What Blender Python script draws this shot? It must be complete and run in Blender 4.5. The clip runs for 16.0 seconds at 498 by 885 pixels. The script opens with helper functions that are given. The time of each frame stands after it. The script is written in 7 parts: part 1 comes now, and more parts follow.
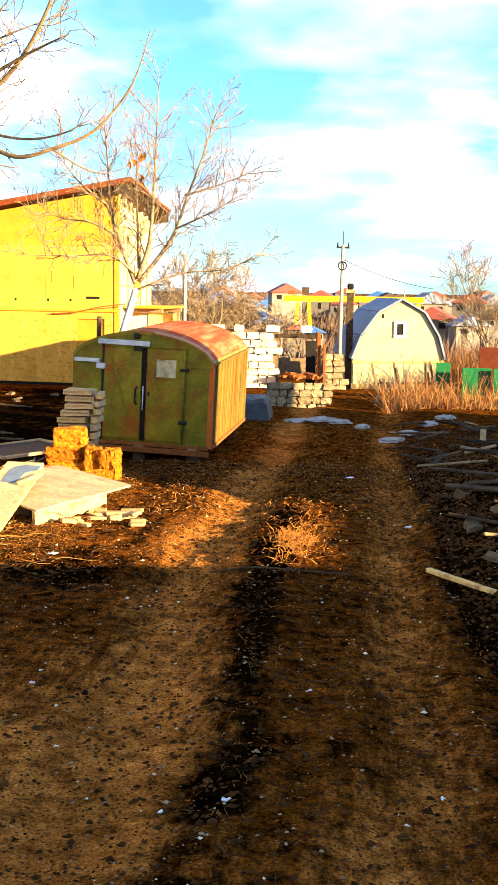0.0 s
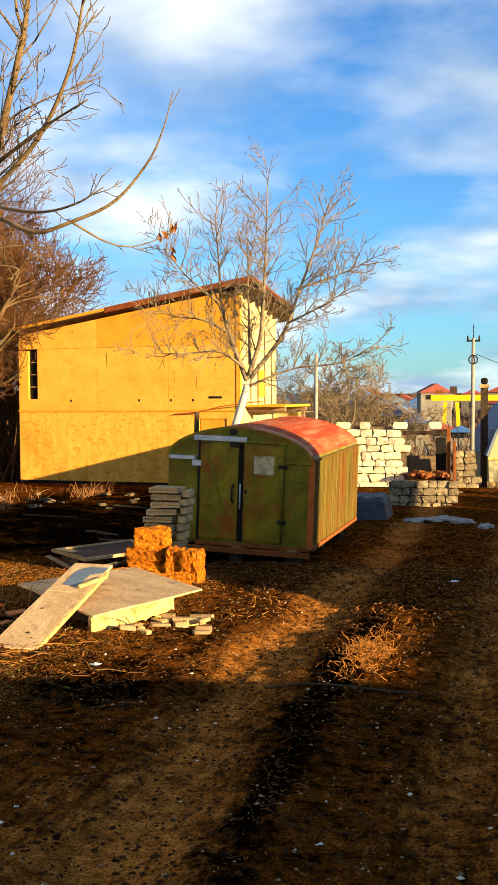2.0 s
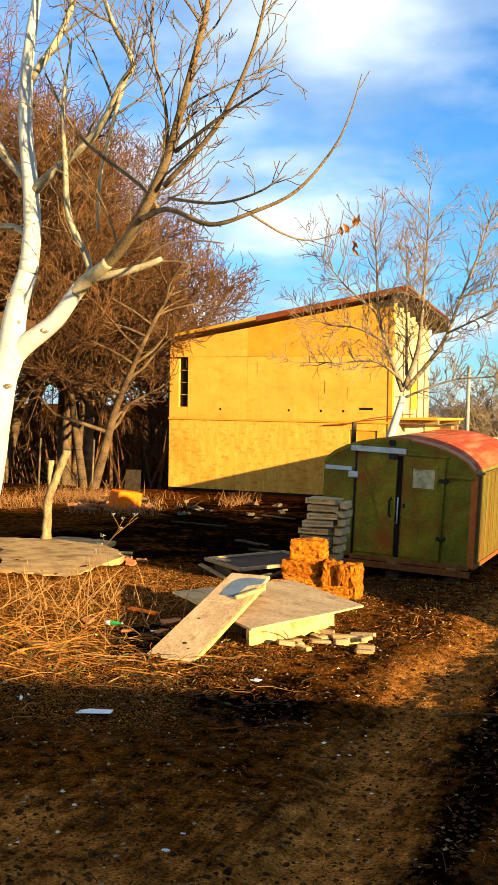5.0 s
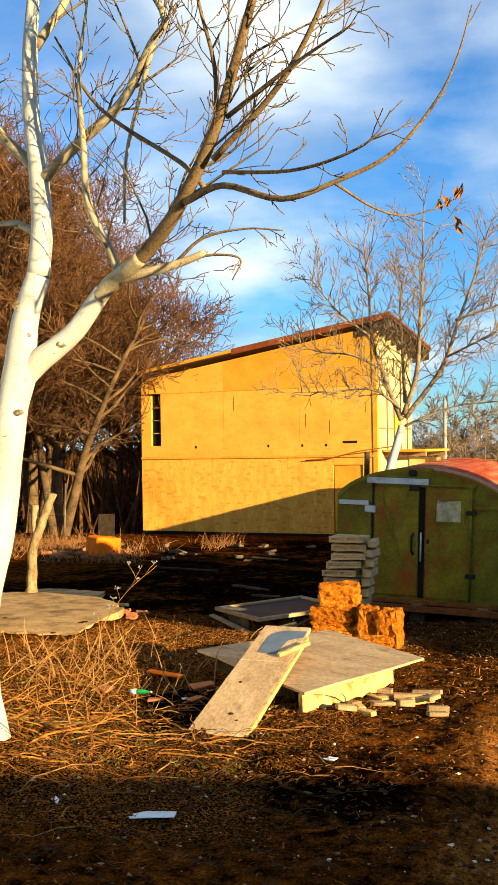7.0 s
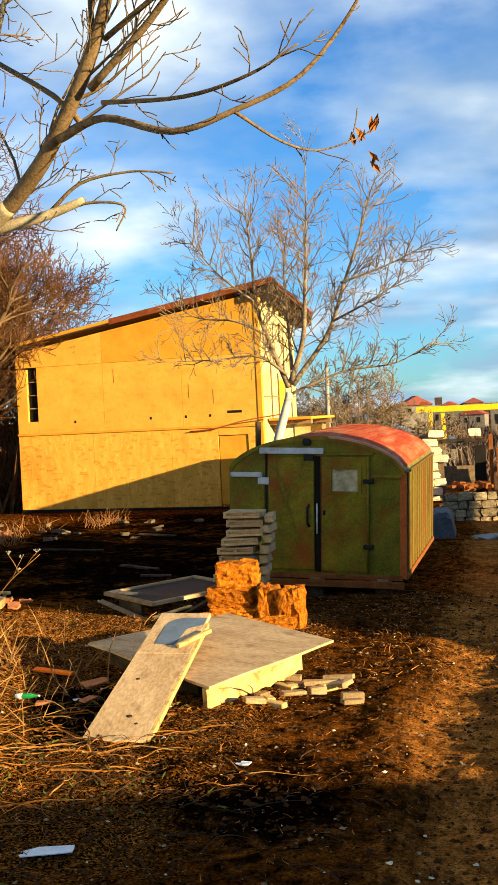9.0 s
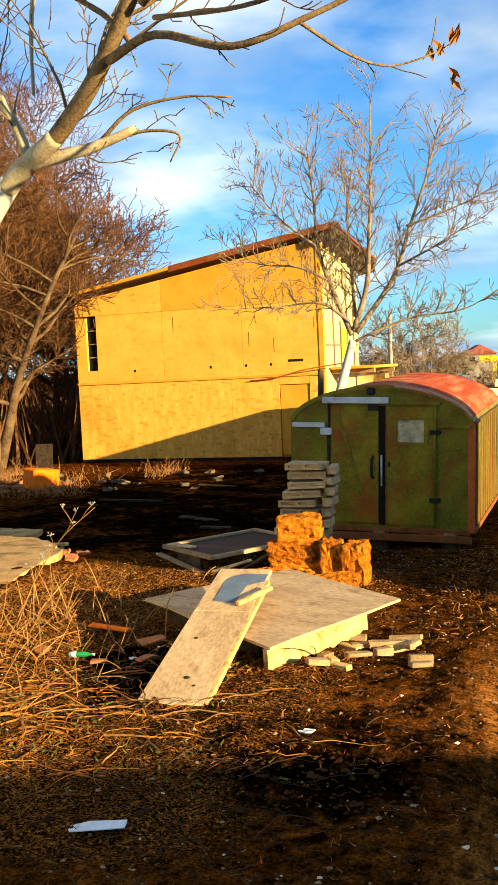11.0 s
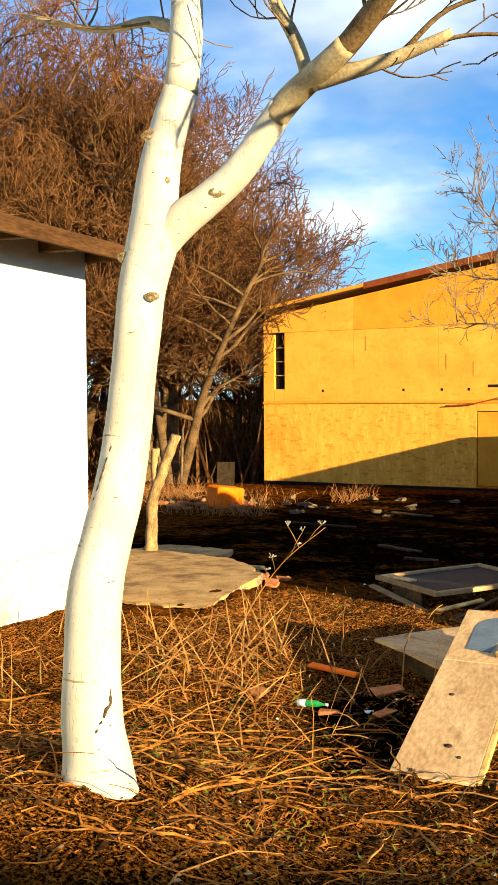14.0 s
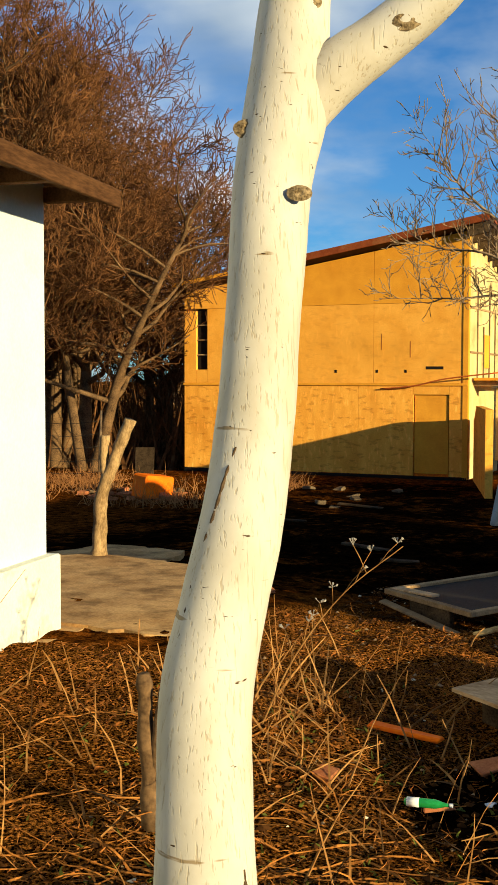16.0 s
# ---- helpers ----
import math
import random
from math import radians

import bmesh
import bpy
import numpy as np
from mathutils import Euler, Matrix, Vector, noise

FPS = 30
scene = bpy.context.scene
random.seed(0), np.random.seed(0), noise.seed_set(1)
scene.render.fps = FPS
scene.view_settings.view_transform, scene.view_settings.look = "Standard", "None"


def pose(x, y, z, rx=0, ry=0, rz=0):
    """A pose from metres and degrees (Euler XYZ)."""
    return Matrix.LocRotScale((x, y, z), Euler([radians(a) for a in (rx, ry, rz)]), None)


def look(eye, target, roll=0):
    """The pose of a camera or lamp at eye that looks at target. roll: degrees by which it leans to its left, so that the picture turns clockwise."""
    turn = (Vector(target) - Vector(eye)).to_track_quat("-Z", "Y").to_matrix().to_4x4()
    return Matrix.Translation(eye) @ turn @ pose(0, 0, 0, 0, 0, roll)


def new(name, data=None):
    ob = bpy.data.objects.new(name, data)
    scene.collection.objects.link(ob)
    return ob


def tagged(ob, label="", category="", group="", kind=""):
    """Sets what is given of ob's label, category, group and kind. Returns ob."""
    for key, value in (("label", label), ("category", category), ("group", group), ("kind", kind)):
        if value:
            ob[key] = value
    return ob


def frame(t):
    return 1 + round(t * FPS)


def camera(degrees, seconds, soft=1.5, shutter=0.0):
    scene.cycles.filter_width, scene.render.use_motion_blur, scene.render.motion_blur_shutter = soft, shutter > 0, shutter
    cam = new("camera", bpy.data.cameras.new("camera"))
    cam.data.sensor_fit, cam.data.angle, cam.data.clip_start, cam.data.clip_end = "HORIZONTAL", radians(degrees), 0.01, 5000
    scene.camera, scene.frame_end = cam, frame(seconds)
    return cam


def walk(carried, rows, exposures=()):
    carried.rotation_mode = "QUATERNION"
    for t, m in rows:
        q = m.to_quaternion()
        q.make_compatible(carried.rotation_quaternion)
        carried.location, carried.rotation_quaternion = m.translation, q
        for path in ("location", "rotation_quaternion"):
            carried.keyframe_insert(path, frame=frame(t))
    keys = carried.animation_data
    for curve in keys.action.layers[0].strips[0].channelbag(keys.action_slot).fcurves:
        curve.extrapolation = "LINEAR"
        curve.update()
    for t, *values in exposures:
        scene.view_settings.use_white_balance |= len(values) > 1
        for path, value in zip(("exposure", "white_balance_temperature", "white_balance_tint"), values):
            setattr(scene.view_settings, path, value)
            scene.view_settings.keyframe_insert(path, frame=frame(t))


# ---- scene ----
cam = camera(25.2, 16.0)
PATH = [
    (0, (1.731, 0.907, 1.709), (1.575, 2.883, 1.44), 0.8),
    (0.5, (1.963, 1.273, 1.594), (1.648, 3.237, 1.387), 1.1),
    (1, (2.161, 1.861, 1.456), (1.699, 3.803, 1.333), 1.0),
    (1.5, (2.296, 2.052, 1.465), (1.856, 4.001, 1.384), 0.8),
    (2, (2.465, 2.081, 1.537), (2.035, 4.033, 1.45), -0.4),
    (2.5, (2.621, 2.126, 1.564), (2.144, 4.065, 1.459), -1.6),
    (3, (2.637, 2.039, 1.592), (2.1, 3.963, 1.474), -1.5),
    (3.5, (2.62, 1.967, 1.586), (2.027, 3.873, 1.46), -1.3),
    (4, (2.54, 2.017, 1.572), (1.901, 3.908, 1.45), -0.9),
    (4.5, (2.346, 2.233, 1.527), (1.68, 4.116, 1.426), -0.1),
    (5, (2.071, 2.513, 1.466), (1.399, 4.395, 1.401), 0.9),
    (5.2, (1.963, 2.623, 1.446), (1.286, 4.504, 1.395), 1.2),
    (7.3, (0.681, 3.894, 1.331), (0.136, 5.818, 1.351), -2.1),
    (7.5, (0.643, 3.954, 1.338), (0.158, 5.894, 1.359), -2.3),
    (8, (0.556, 4.092, 1.344), (0.173, 6.055, 1.359), -2.3),
    (8.5, (0.489, 4.355, 1.347), (0.113, 6.32, 1.334), -2.6),
    (10.8, (0.364, 4.963, 1.332), (-0.113, 6.901, 1.196), -2.9),
    (11, (0.341, 5.018, 1.33), (-0.151, 6.952, 1.194), -2.8),
    (11.5, (0.295, 5.056, 1.329), (-0.248, 6.977, 1.194), -2.6),
    (12, (0.232, 5.103, 1.304), (-0.37, 7.006, 1.175), -2.5),
    (12.5, (0.114, 5.261, 1.267), (-0.538, 7.148, 1.152), -2.4),
    (13, (-0.022, 5.565, 1.197), (-0.723, 7.435, 1.099), -2.8),
    (13.5, (-0.258, 5.901, 1.145), (-1.007, 7.754, 1.063), -1.9),
    (14, (-0.678, 6.202, 1.128), (-1.45, 8.045, 1.051), -0.4),
    (14.5, (-1.092, 6.663, 1.088), (-1.857, 8.51, 1.016), -0.2),
    (15, (-1.452, 7.006, 1.081), (-2.137, 8.884, 1.006), -0.2),
    (15.5, (-1.911, 7.325, 1.117), (-2.507, 9.232, 1.025), 0.6),
    (16, (-2.318, 7.815, 1.093), (-2.899, 9.726, 0.984), 0.1),
]
walk(cam, [(t, look(eye, target, roll)) for t, eye, target, roll in PATH],
     exposures=[(0.0, 2.05, 6800, 10), (0.5, 2.15, 6800, 10), (1.0, 1.75, 6800, 10), (1.5, 1.42, 6800, 10), (2.0, 1.0, 6700, 5), (2.5, 0.97, 6650, 4), (4.5, 1.15, 6600, 2), (5.2, 1.08, 6550, 2), (7.5, 0.92, 6450, 2), (8.5, 0.88, 6450, 2), (11.0, 1.08, 6500, 2), (13.0, 1.08, 6500, 2), (14.5, 0.95, 6450, 2), (15.5, 0.52, 6350, 2), (16.0, 0.32, 6300, 2)])

# ---------------------------------------------------------------- light
SUN_AZ = math.atan2(-0.47, 0.88)
SUN_EL = radians(11.0)
SUN_DIR = Vector((math.cos(SUN_EL) * math.cos(SUN_AZ), math.cos(SUN_EL) * math.sin(SUN_AZ), math.sin(SUN_EL)))
sun_data = bpy.data.lights.new("sun", "SUN")
sun_data.energy, sun_data.angle, sun_data.color = 7.5, radians(0.6), (1.0, 0.76, 0.42)
sun = new("sun", sun_data)
sun.matrix_world = look(SUN_DIR * 60, (0, 0, 0))

world = bpy.data.worlds.new("sky")
scene.world = world
world.use_nodes = True
wn, wl = world.node_tree.nodes, world.node_tree.links
wn.clear()
w_out, w_bg = wn.new("ShaderNodeOutputWorld"), wn.new("ShaderNodeBackground")
w_sky = wn.new("ShaderNodeTexSky")
w_sky.sky_type, w_sky.sun_disc = "NISHITA", False
w_sky.sun_elevation, w_sky.sun_rotation = radians(16), math.pi / 2 - SUN_AZ
w_sky.air_density, w_sky.dust_density, w_sky.ozone_density = 1.0, 0.3, 2.5
w_tc = wn.new("ShaderNodeTexCoord")
w_sep = wn.new("ShaderNodeSeparateXYZ")
wl.new(w_tc.outputs["Generated"], w_sep.inputs[0])
w_add = wn.new("ShaderNodeMath"); w_add.operation = "ADD"; w_add.inputs[1].default_value = 0.22
wl.new(w_sep.outputs["Z"], w_add.inputs[0])
w_div = wn.new("ShaderNodeVectorMath"); w_div.operation = "DIVIDE"
w_cmb = wn.new("ShaderNodeCombineXYZ")
for k in range(3):
    wl.new(w_add.outputs[0], w_cmb.inputs[k])
wl.new(w_tc.outputs["Generated"], w_div.inputs[0])
wl.new(w_cmb.outputs[0], w_div.inputs[1])
w_off = wn.new("ShaderNodeVectorMath"); w_off.operation = "ADD"; w_off.inputs[1].default_value = (1.3, 0.7, 0.0)
wl.new(w_div.outputs[0], w_off.inputs[0])
w_n = wn.new("ShaderNodeTexNoise"); w_n.inputs["Scale"].default_value = 1.7; w_n.inputs["Detail"].default_value = 6; w_n.inputs["Roughness"].default_value = 0.52
wl.new(w_off.outputs[0], w_n.inputs["Vector"])
w_r = wn.new("ShaderNodeValToRGB")
w_r.color_ramp.elements[0].position, w_r.color_ramp.elements[1].position = 0.40, 0.64
wl.new(w_n.outputs["Fac"], w_r.inputs[0])
w_n2 = wn.new("ShaderNodeTexNoise"); w_n2.inputs["Scale"].default_value = 2.6; w_n2.inputs["Detail"].default_value = 3
wl.new(w_off.outputs[0], w_n2.inputs["Vector"])
w_r2 = wn.new("ShaderNodeValToRGB")
w_r2.color_ramp.elements[0].position, w_r2.color_ramp.elements[0].color = 0.38, (3.1, 4.3, 6.3, 1)
w_r2.color_ramp.elements[1].position, w_r2.color_ramp.elements[1].color = 0.66, (8.6, 9.1, 9.9, 1)
wl.new(w_n2.outputs["Fac"], w_r2.inputs[0])
w_mix = wn.new("ShaderNodeMix"); w_mix.data_type = "RGBA"
wl.new(w_r.outputs["Color"], w_mix.inputs["Factor"])
w_gain = wn.new("ShaderNodeMix"); w_gain.data_type = "RGBA"; w_gain.blend_type = "MULTIPLY"; w_gain.inputs["Factor"].default_value = 1.0
w_gain.inputs["B"].default_value = (0.56, 1.04, 1.60, 1)
wl.new(w_sky.outputs[0], w_gain.inputs["A"])
wl.new(w_gain.outputs["Result"], w_mix.inputs["A"])
wl.new(w_r2.outputs["Color"], w_mix.inputs["B"])
wl.new(w_mix.outputs["Result"], w_bg.inputs["Color"])
w_bg.inputs["Strength"].default_value = 0.066
wl.new(w_bg.outputs[0], w_out.inputs[0])


# ---------------------------------------------------------------- materials
def material(name, dark, light, scale=6.0, fine=60.0, rough=0.8, bump=0.2, stain=None, stain_scale=1.5, stain_amount=0.5,
             metallic=0.0, stretch=(1, 1, 1), bump_distance=0.01, per_piece=0.0, spec=0.06):
    """Two colours mixed by a coarse and a fine noise, stains on top, fine relief."""
    m = bpy.data.materials.new(name)
    m.use_nodes = True
    n, l = m.node_tree.nodes, m.node_tree.links
    bs = n["Principled BSDF"]
    tc, mp = n.new("ShaderNodeTexCoord"), n.new("ShaderNodeMapping")
    mp.inputs["Scale"].default_value = stretch
    l.new(tc.outputs["Object"], mp.inputs["Vector"])

    def tex(sc, detail=6.0, r=0.6):
        t = n.new("ShaderNodeTexNoise")
        t.inputs["Scale"].default_value, t.inputs["Detail"].default_value, t.inputs["Roughness"].default_value = sc, detail, r
        l.new(mp.outputs[0], t.inputs["Vector"])
        return t

    a, b = tex(scale), tex(fine, 3.0)
    mixf = n.new("ShaderNodeMath"); mixf.operation = "MULTIPLY_ADD"; mixf.inputs[1].default_value = 0.45
    l.new(b.outputs["Fac"], mixf.inputs[0])
    sc2 = n.new("ShaderNodeMath"); sc2.operation = "MULTIPLY"; sc2.inputs[1].default_value = 0.55
    l.new(a.outputs["Fac"], sc2.inputs[0])
    l.new(sc2.outputs[0], mixf.inputs[2])
    ramp = n.new("ShaderNodeValToRGB")
    ramp.color_ramp.elements[0].position, ramp.color_ramp.elements[0].color = 0.36, (*dark, 1)
    ramp.color_ramp.elements[1].position, ramp.color_ramp.elements[1].color = 0.64, (*light, 1)
    l.new(mixf.outputs[0], ramp.inputs[0])
    col = ramp.outputs[0]
    if stain:
        st = tex(stain_scale, 7.0, 0.65)
        rs = n.new("ShaderNodeValToRGB")
        rs.color_ramp.elements[0].position, rs.color_ramp.elements[1].position = 0.60 - 0.2 * stain_amount, 0.78 - 0.1 * stain_amount
        l.new(st.outputs["Fac"], rs.inputs[0])
        mx = n.new("ShaderNodeMix"); mx.data_type = "RGBA"
        l.new(rs.outputs[0], mx.inputs["Factor"])
        l.new(col, mx.inputs["A"])
        mx.inputs["B"].default_value = (*stain, 1)
        col = mx.outputs["Result"]
    if per_piece:
        oi = n.new("ShaderNodeObjectInfo")
        hs = n.new("ShaderNodeHueSaturation")
        mr = n.new("ShaderNodeMapRange")
        mr.inputs["To Min"].default_value, mr.inputs["To Max"].default_value = 1 - per_piece, 1 + per_piece
        l.new(oi.outputs["Random"], mr.inputs["Value"])
        l.new(mr.outputs[0], hs.inputs["Value"])
        l.new(col, hs.inputs["Color"])
        col = hs.outputs[0]
    l.new(col, bs.inputs["Base Color"])
    bs.inputs["Roughness"].default_value, bs.inputs["Metallic"].default_value = rough, metallic
    bs.inputs["Specular IOR Level"].default_value = spec
    if bump:
        bp = n.new("ShaderNodeBump")
        bp.inputs["Strength"].default_value, bp.inputs["Distance"].default_value = bump, bump_distance
        l.new(mixf.outputs[0], bp.inputs["Height"])
        l.new(bp.outputs[0], bs.inputs["Normal"])
    return m


M_OSB_LOW = material("osb_streaked", (0.74, 0.31, 0.034), (0.92, 0.45, 0.070), 2.2, 40, 0.75, 0.15, (0.94, 0.55, 0.10), 3.2, 0.18, stretch=(2, 2, 0.6))
M_OSB = material("osb_board", (0.73, 0.315, 0.034), (0.92, 0.455, 0.074), 2.2, 45, 0.75, 0.15, (0.62, 0.27, 0.03), 1.1, 0.45)
M_OSB_ORANGE = material("osb_orange", (0.62, 0.25, 0.022), (0.80, 0.37, 0.036), 2.2, 45, 0.75, 0.15)
M_SIDE = material("pale_sheathing", (0.50, 0.37, 0.15), (0.68, 0.55, 0.27), 3, 40, 0.8, 0.15, (0.34, 0.22, 0.08), 1.2, 0.45)

def osb_flecks(m, amount):
    """Pressed strands: short bright and dark chips over the board colour."""
    n, l = m.node_tree.nodes, m.node_tree.links
    bs = n["Principled BSDF"]
    col = bs.inputs["Base Color"].links[0].from_socket
    tc = n.new("ShaderNodeTexCoord")
    for stretch, seed, tint in (((9, 9, 3.0), 0.0, (1.28, 1.32, 1.7)), ((3.2, 3.2, 8), 7.0, (0.66, 0.56, 0.5)), ((0.9, 0.9, 0.35), 3.0, (0.80, 0.72, 0.62))):
        mp, t, r, x = n.new("ShaderNodeMapping"), n.new("ShaderNodeTexNoise"), n.new("ShaderNodeValToRGB"), n.new("ShaderNodeMix")
        mp.inputs["Scale"].default_value, mp.inputs["Location"].default_value = stretch, (seed, seed, seed)
        l.new(tc.outputs["Object"], mp.inputs["Vector"])
        t.inputs["Scale"].default_value, t.inputs["Detail"].default_value = 1.5, 3.0
        l.new(mp.outputs[0], t.inputs["Vector"])
        r.color_ramp.elements[0].position, r.color_ramp.elements[1].position = 0.56, 0.68
        l.new(t.outputs["Fac"], r.inputs[0])
        k = n.new("ShaderNodeMath"); k.operation = "MULTIPLY"; k.inputs[1].default_value = amount
        l.new(r.outputs[0], k.inputs[0])
        x.data_type, x.blend_type = "RGBA", "MULTIPLY"
        l.new(k.outputs[0], x.inputs["Factor"]); l.new(col, x.inputs["A"])
        x.inputs["B"].default_value = (*tint, 1)
        col = x.outputs["Result"]
    l.new(col, bs.inputs["Base Color"])


osb_flecks(M_OSB_LOW, 0.75)
osb_flecks(M_OSB, 0.25)
M_FASCIA = material("brown_fascia", (0.16, 0.035, 0.012), (0.28, 0.070, 0.02), 5, 60, 0.7, 0.3, (0.30, 0.14, 0.05), 2.0, 0.3)
M_ROOFDARK = material("dark_roof", (0.05, 0.03, 0.022), (0.10, 0.06, 0.04), 5, 60, 0.8, 0.3)
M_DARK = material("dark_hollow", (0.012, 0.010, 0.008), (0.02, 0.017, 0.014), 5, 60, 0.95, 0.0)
M_GREEN = material("olive_paint", (0.080, 0.070, 0.006), (0.25, 0.200, 0.013), 2.6, 45, 0.5, 0.25, (0.20, 0.048, 0.009), 2.3, 0.5, bump_distance=0.004, spec=0.12)
M_GREEN_DOOR = material("olive_door_paint", (0.095, 0.078, 0.006), (0.29, 0.215, 0.013), 2.6, 45, 0.45, 0.25, (0.26, 0.045, 0.008), 1.9, 0.7, bump_distance=0.004, spec=0.12)
M_SIDE_GREEN = material("olive_side_rust", (0.055, 0.042, 0.009), (0.20, 0.145, 0.024), 2.4, 30, 0.6, 0.3, (0.16, 0.045, 0.010), 1.6, 0.9, stretch=(3, 3, 0.35))
M_RED = material("red_roof_paint", (0.30, 0.038, 0.014), (0.48, 0.085, 0.026), 2.5, 50, 0.75, 0.25, (0.50, 0.22, 0.10), 1.1, 0.75, stretch=(4.5, 0.4, 1), spec=0.05)
M_REDPALE = material("worn_pale_paint", (0.42, 0.17, 0.09), (0.58, 0.31, 0.19), 4, 60, 0.75, 0.25, (0.36, 0.09, 0.05), 3.0, 0.45)
M_RUST = material("rust", (0.13, 0.04, 0.012), (0.30, 0.10, 0.025), 9, 90, 0.85, 0.4)
M_RUSTEDGE = material("rusty_edge", (0.38, 0.070, 0.016), (0.58, 0.16, 0.032), 9, 90, 0.7, 0.4)
M_STEEL = material("pale_steel", (0.42, 0.43, 0.42), (0.60, 0.60, 0.58), 8, 80, 0.5, 0.2, (0.25, 0.15, 0.08), 6, 0.3, spec=0.3)
M_BLACK = material("black_iron", (0.015, 0.014, 0.012), (0.035, 0.03, 0.025), 20, 120, 0.6, 0.3)
M_PANE = material("dusty_pane", (0.30, 0.25, 0.12), (0.64, 0.54, 0.32), 5, 30, 0.35, 0.05, (0.05, 0.045, 0.02), 4, 0.5, spec=0.3)
M_KNOT = material("knot_bark", (0.035, 0.020, 0.008), (0.36, 0.27, 0.15), 34, 120, 0.9, 0.8)
M_BRANCH = material("pale_branch_bark", (0.22, 0.16, 0.09), (0.50, 0.41, 0.25), 6, 70, 0.85, 0.4, (0.12, 0.075, 0.04), 5, 0.3)
M_BRANCH_DK = material("brown_branch_bark", (0.060, 0.034, 0.015), (0.32, 0.205, 0.098), 6, 70, 0.85, 0.4, (0.07, 0.045, 0.025), 6, 0.35)
M_TWIG = material("twig_bark", (0.030, 0.017, 0.009), (0.085, 0.050, 0.026), 4, 40, 0.85, 0.0)
M_TWIG2 = material("brown_grey_twig_bark", (0.075, 0.046, 0.026), (0.40, 0.285, 0.165), 3, 30, 0.85, 0.0)
M_BUSH = material("red_brown_twigs", (0.026, 0.012, 0.005), (0.24, 0.108, 0.039), 1.2, 6, 0.9, 0.0)
M_LIMB = material("grey_brown_limb_bark", (0.040, 0.023, 0.012), (0.21, 0.125, 0.058), 3, 30, 0.9, 0.5)
M_STUMP = material("weathered_stump_bark", (0.13, 0.075, 0.030), (0.46, 0.31, 0.145), 9, 60, 0.9, 0.8, (0.06, 0.034, 0.015), 7, 0.4, stretch=(1, 1, 0.4))
M_WHITEWALL = material("whitewashed_wall", (0.52, 0.59, 0.60), (0.65, 0.71, 0.72), 1.3, 40, 0.85, 0.2, (0.58, 0.56, 0.46), 1.2, 0.2)
M_PLINTH = material("pale_plinth", (0.60, 0.60, 0.50), (0.76, 0.76, 0.66), 1.6, 40, 0.85, 0.3, (0.42, 0.38, 0.25), 2.0, 0.35)
M_WOODROOF = material("weathered_eave_wood", (0.045, 0.020, 0.008), (0.13, 0.062, 0.024), 5, 60, 0.85, 0.5, stretch=(1, 0.15, 1))
M_PLY = material("weathered_plywood", (0.36, 0.215, 0.095), (0.70, 0.475, 0.25), 3.5, 45, 0.7, 0.4, (0.20, 0.105, 0.045), 8.0, 0.32, stretch=(1, 0.35, 1))
M_PLYEDGE = material("raw_wood_edge", (0.56, 0.34, 0.10), (0.76, 0.52, 0.20), 6, 60, 0.75, 0.5, (0.20, 0.09, 0.025), 9, 0.6)
M_WOOD = material("old_timber", (0.20, 0.12, 0.055), (0.42, 0.28, 0.14), 7, 70, 0.8, 0.4, stretch=(1, 1, 1), per_piece=0.3)
M_WOODGREY = material("grey_timber", (0.065, 0.040, 0.020), (0.23, 0.155, 0.085), 7, 70, 0.8, 0.4, per_piece=0.3)
M_GREYBLOCK = material("concrete_block", (0.34, 0.205, 0.085), (0.60, 0.41, 0.20), 8, 80, 0.9, 0.5, (0.13, 0.10, 0.07), 6, 0.3, per_piece=0.18)
M_SHELLSTONE = material("orange_shell_stone", (0.52, 0.125, 0.006), (0.80, 0.265, 0.018), 14, 60, 0.95, 1.0, (0.10, 0.024, 0.003), 17, 0.95, bump_distance=0.06, per_piece=0.15)
M_LIMESTONE = material("pale_limestone", (0.52, 0.44, 0.27), (0.74, 0.67, 0.48), 6, 60, 0.9, 0.6, (0.36, 0.26, 0.13), 4, 0.3, per_piece=0.15)
M_DIRTYSTONE = material("dirty_limestone", (0.20, 0.135, 0.070), (0.48, 0.36, 0.20), 5, 50, 0.95, 0.6, (0.10, 0.065, 0.035), 4, 0.6, per_piece=0.3)
M_MORTAR = material("mortar", (0.075, 0.050, 0.028), (0.19, 0.135, 0.075), 8, 80, 0.95, 0.5)
M_CONCRETE = material("worn_concrete", (0.38, 0.200, 0.068), (0.66, 0.410, 0.165), 2.2, 40, 0.9, 0.5, (0.12, 0.065, 0.026), 2.4, 0.7)
M_STRAW = material("dry_straw", (0.07, 0.024, 0.005), (0.50, 0.200, 0.040), 7.0, 25, 0.85, 0.0)
M_STALK = material("dry_stalk", (0.15, 0.062, 0.016), (0.44, 0.235, 0.076), 2, 20, 0.8, 0.0)
M_LEAF = material("green_weed", (0.06, 0.068, 0.010), (0.13, 0.14, 0.024), 3, 20, 0.7, 0.0)
M_DEADLEAF = material("dead_leaf", (0.07, 0.020, 0.005), (0.42, 0.155, 0.032), 2, 20, 0.8, 0.0)
M_PEBBLE = material("pebble", (0.13, 0.075, 0.032), (0.42, 0.29, 0.16), 1.5, 8, 0.85, 0.0)
M_CLOD = material("soil_clod", (0.012, 0.005, 0.0014), (0.085, 0.034, 0.008), 1.5, 12, 0.95, 0.0)
M_WHITEBIT = material("white_plastic", (0.62, 0.64, 0.64), (0.80, 0.81, 0.80), 8, 60, 0.5, 0.1)
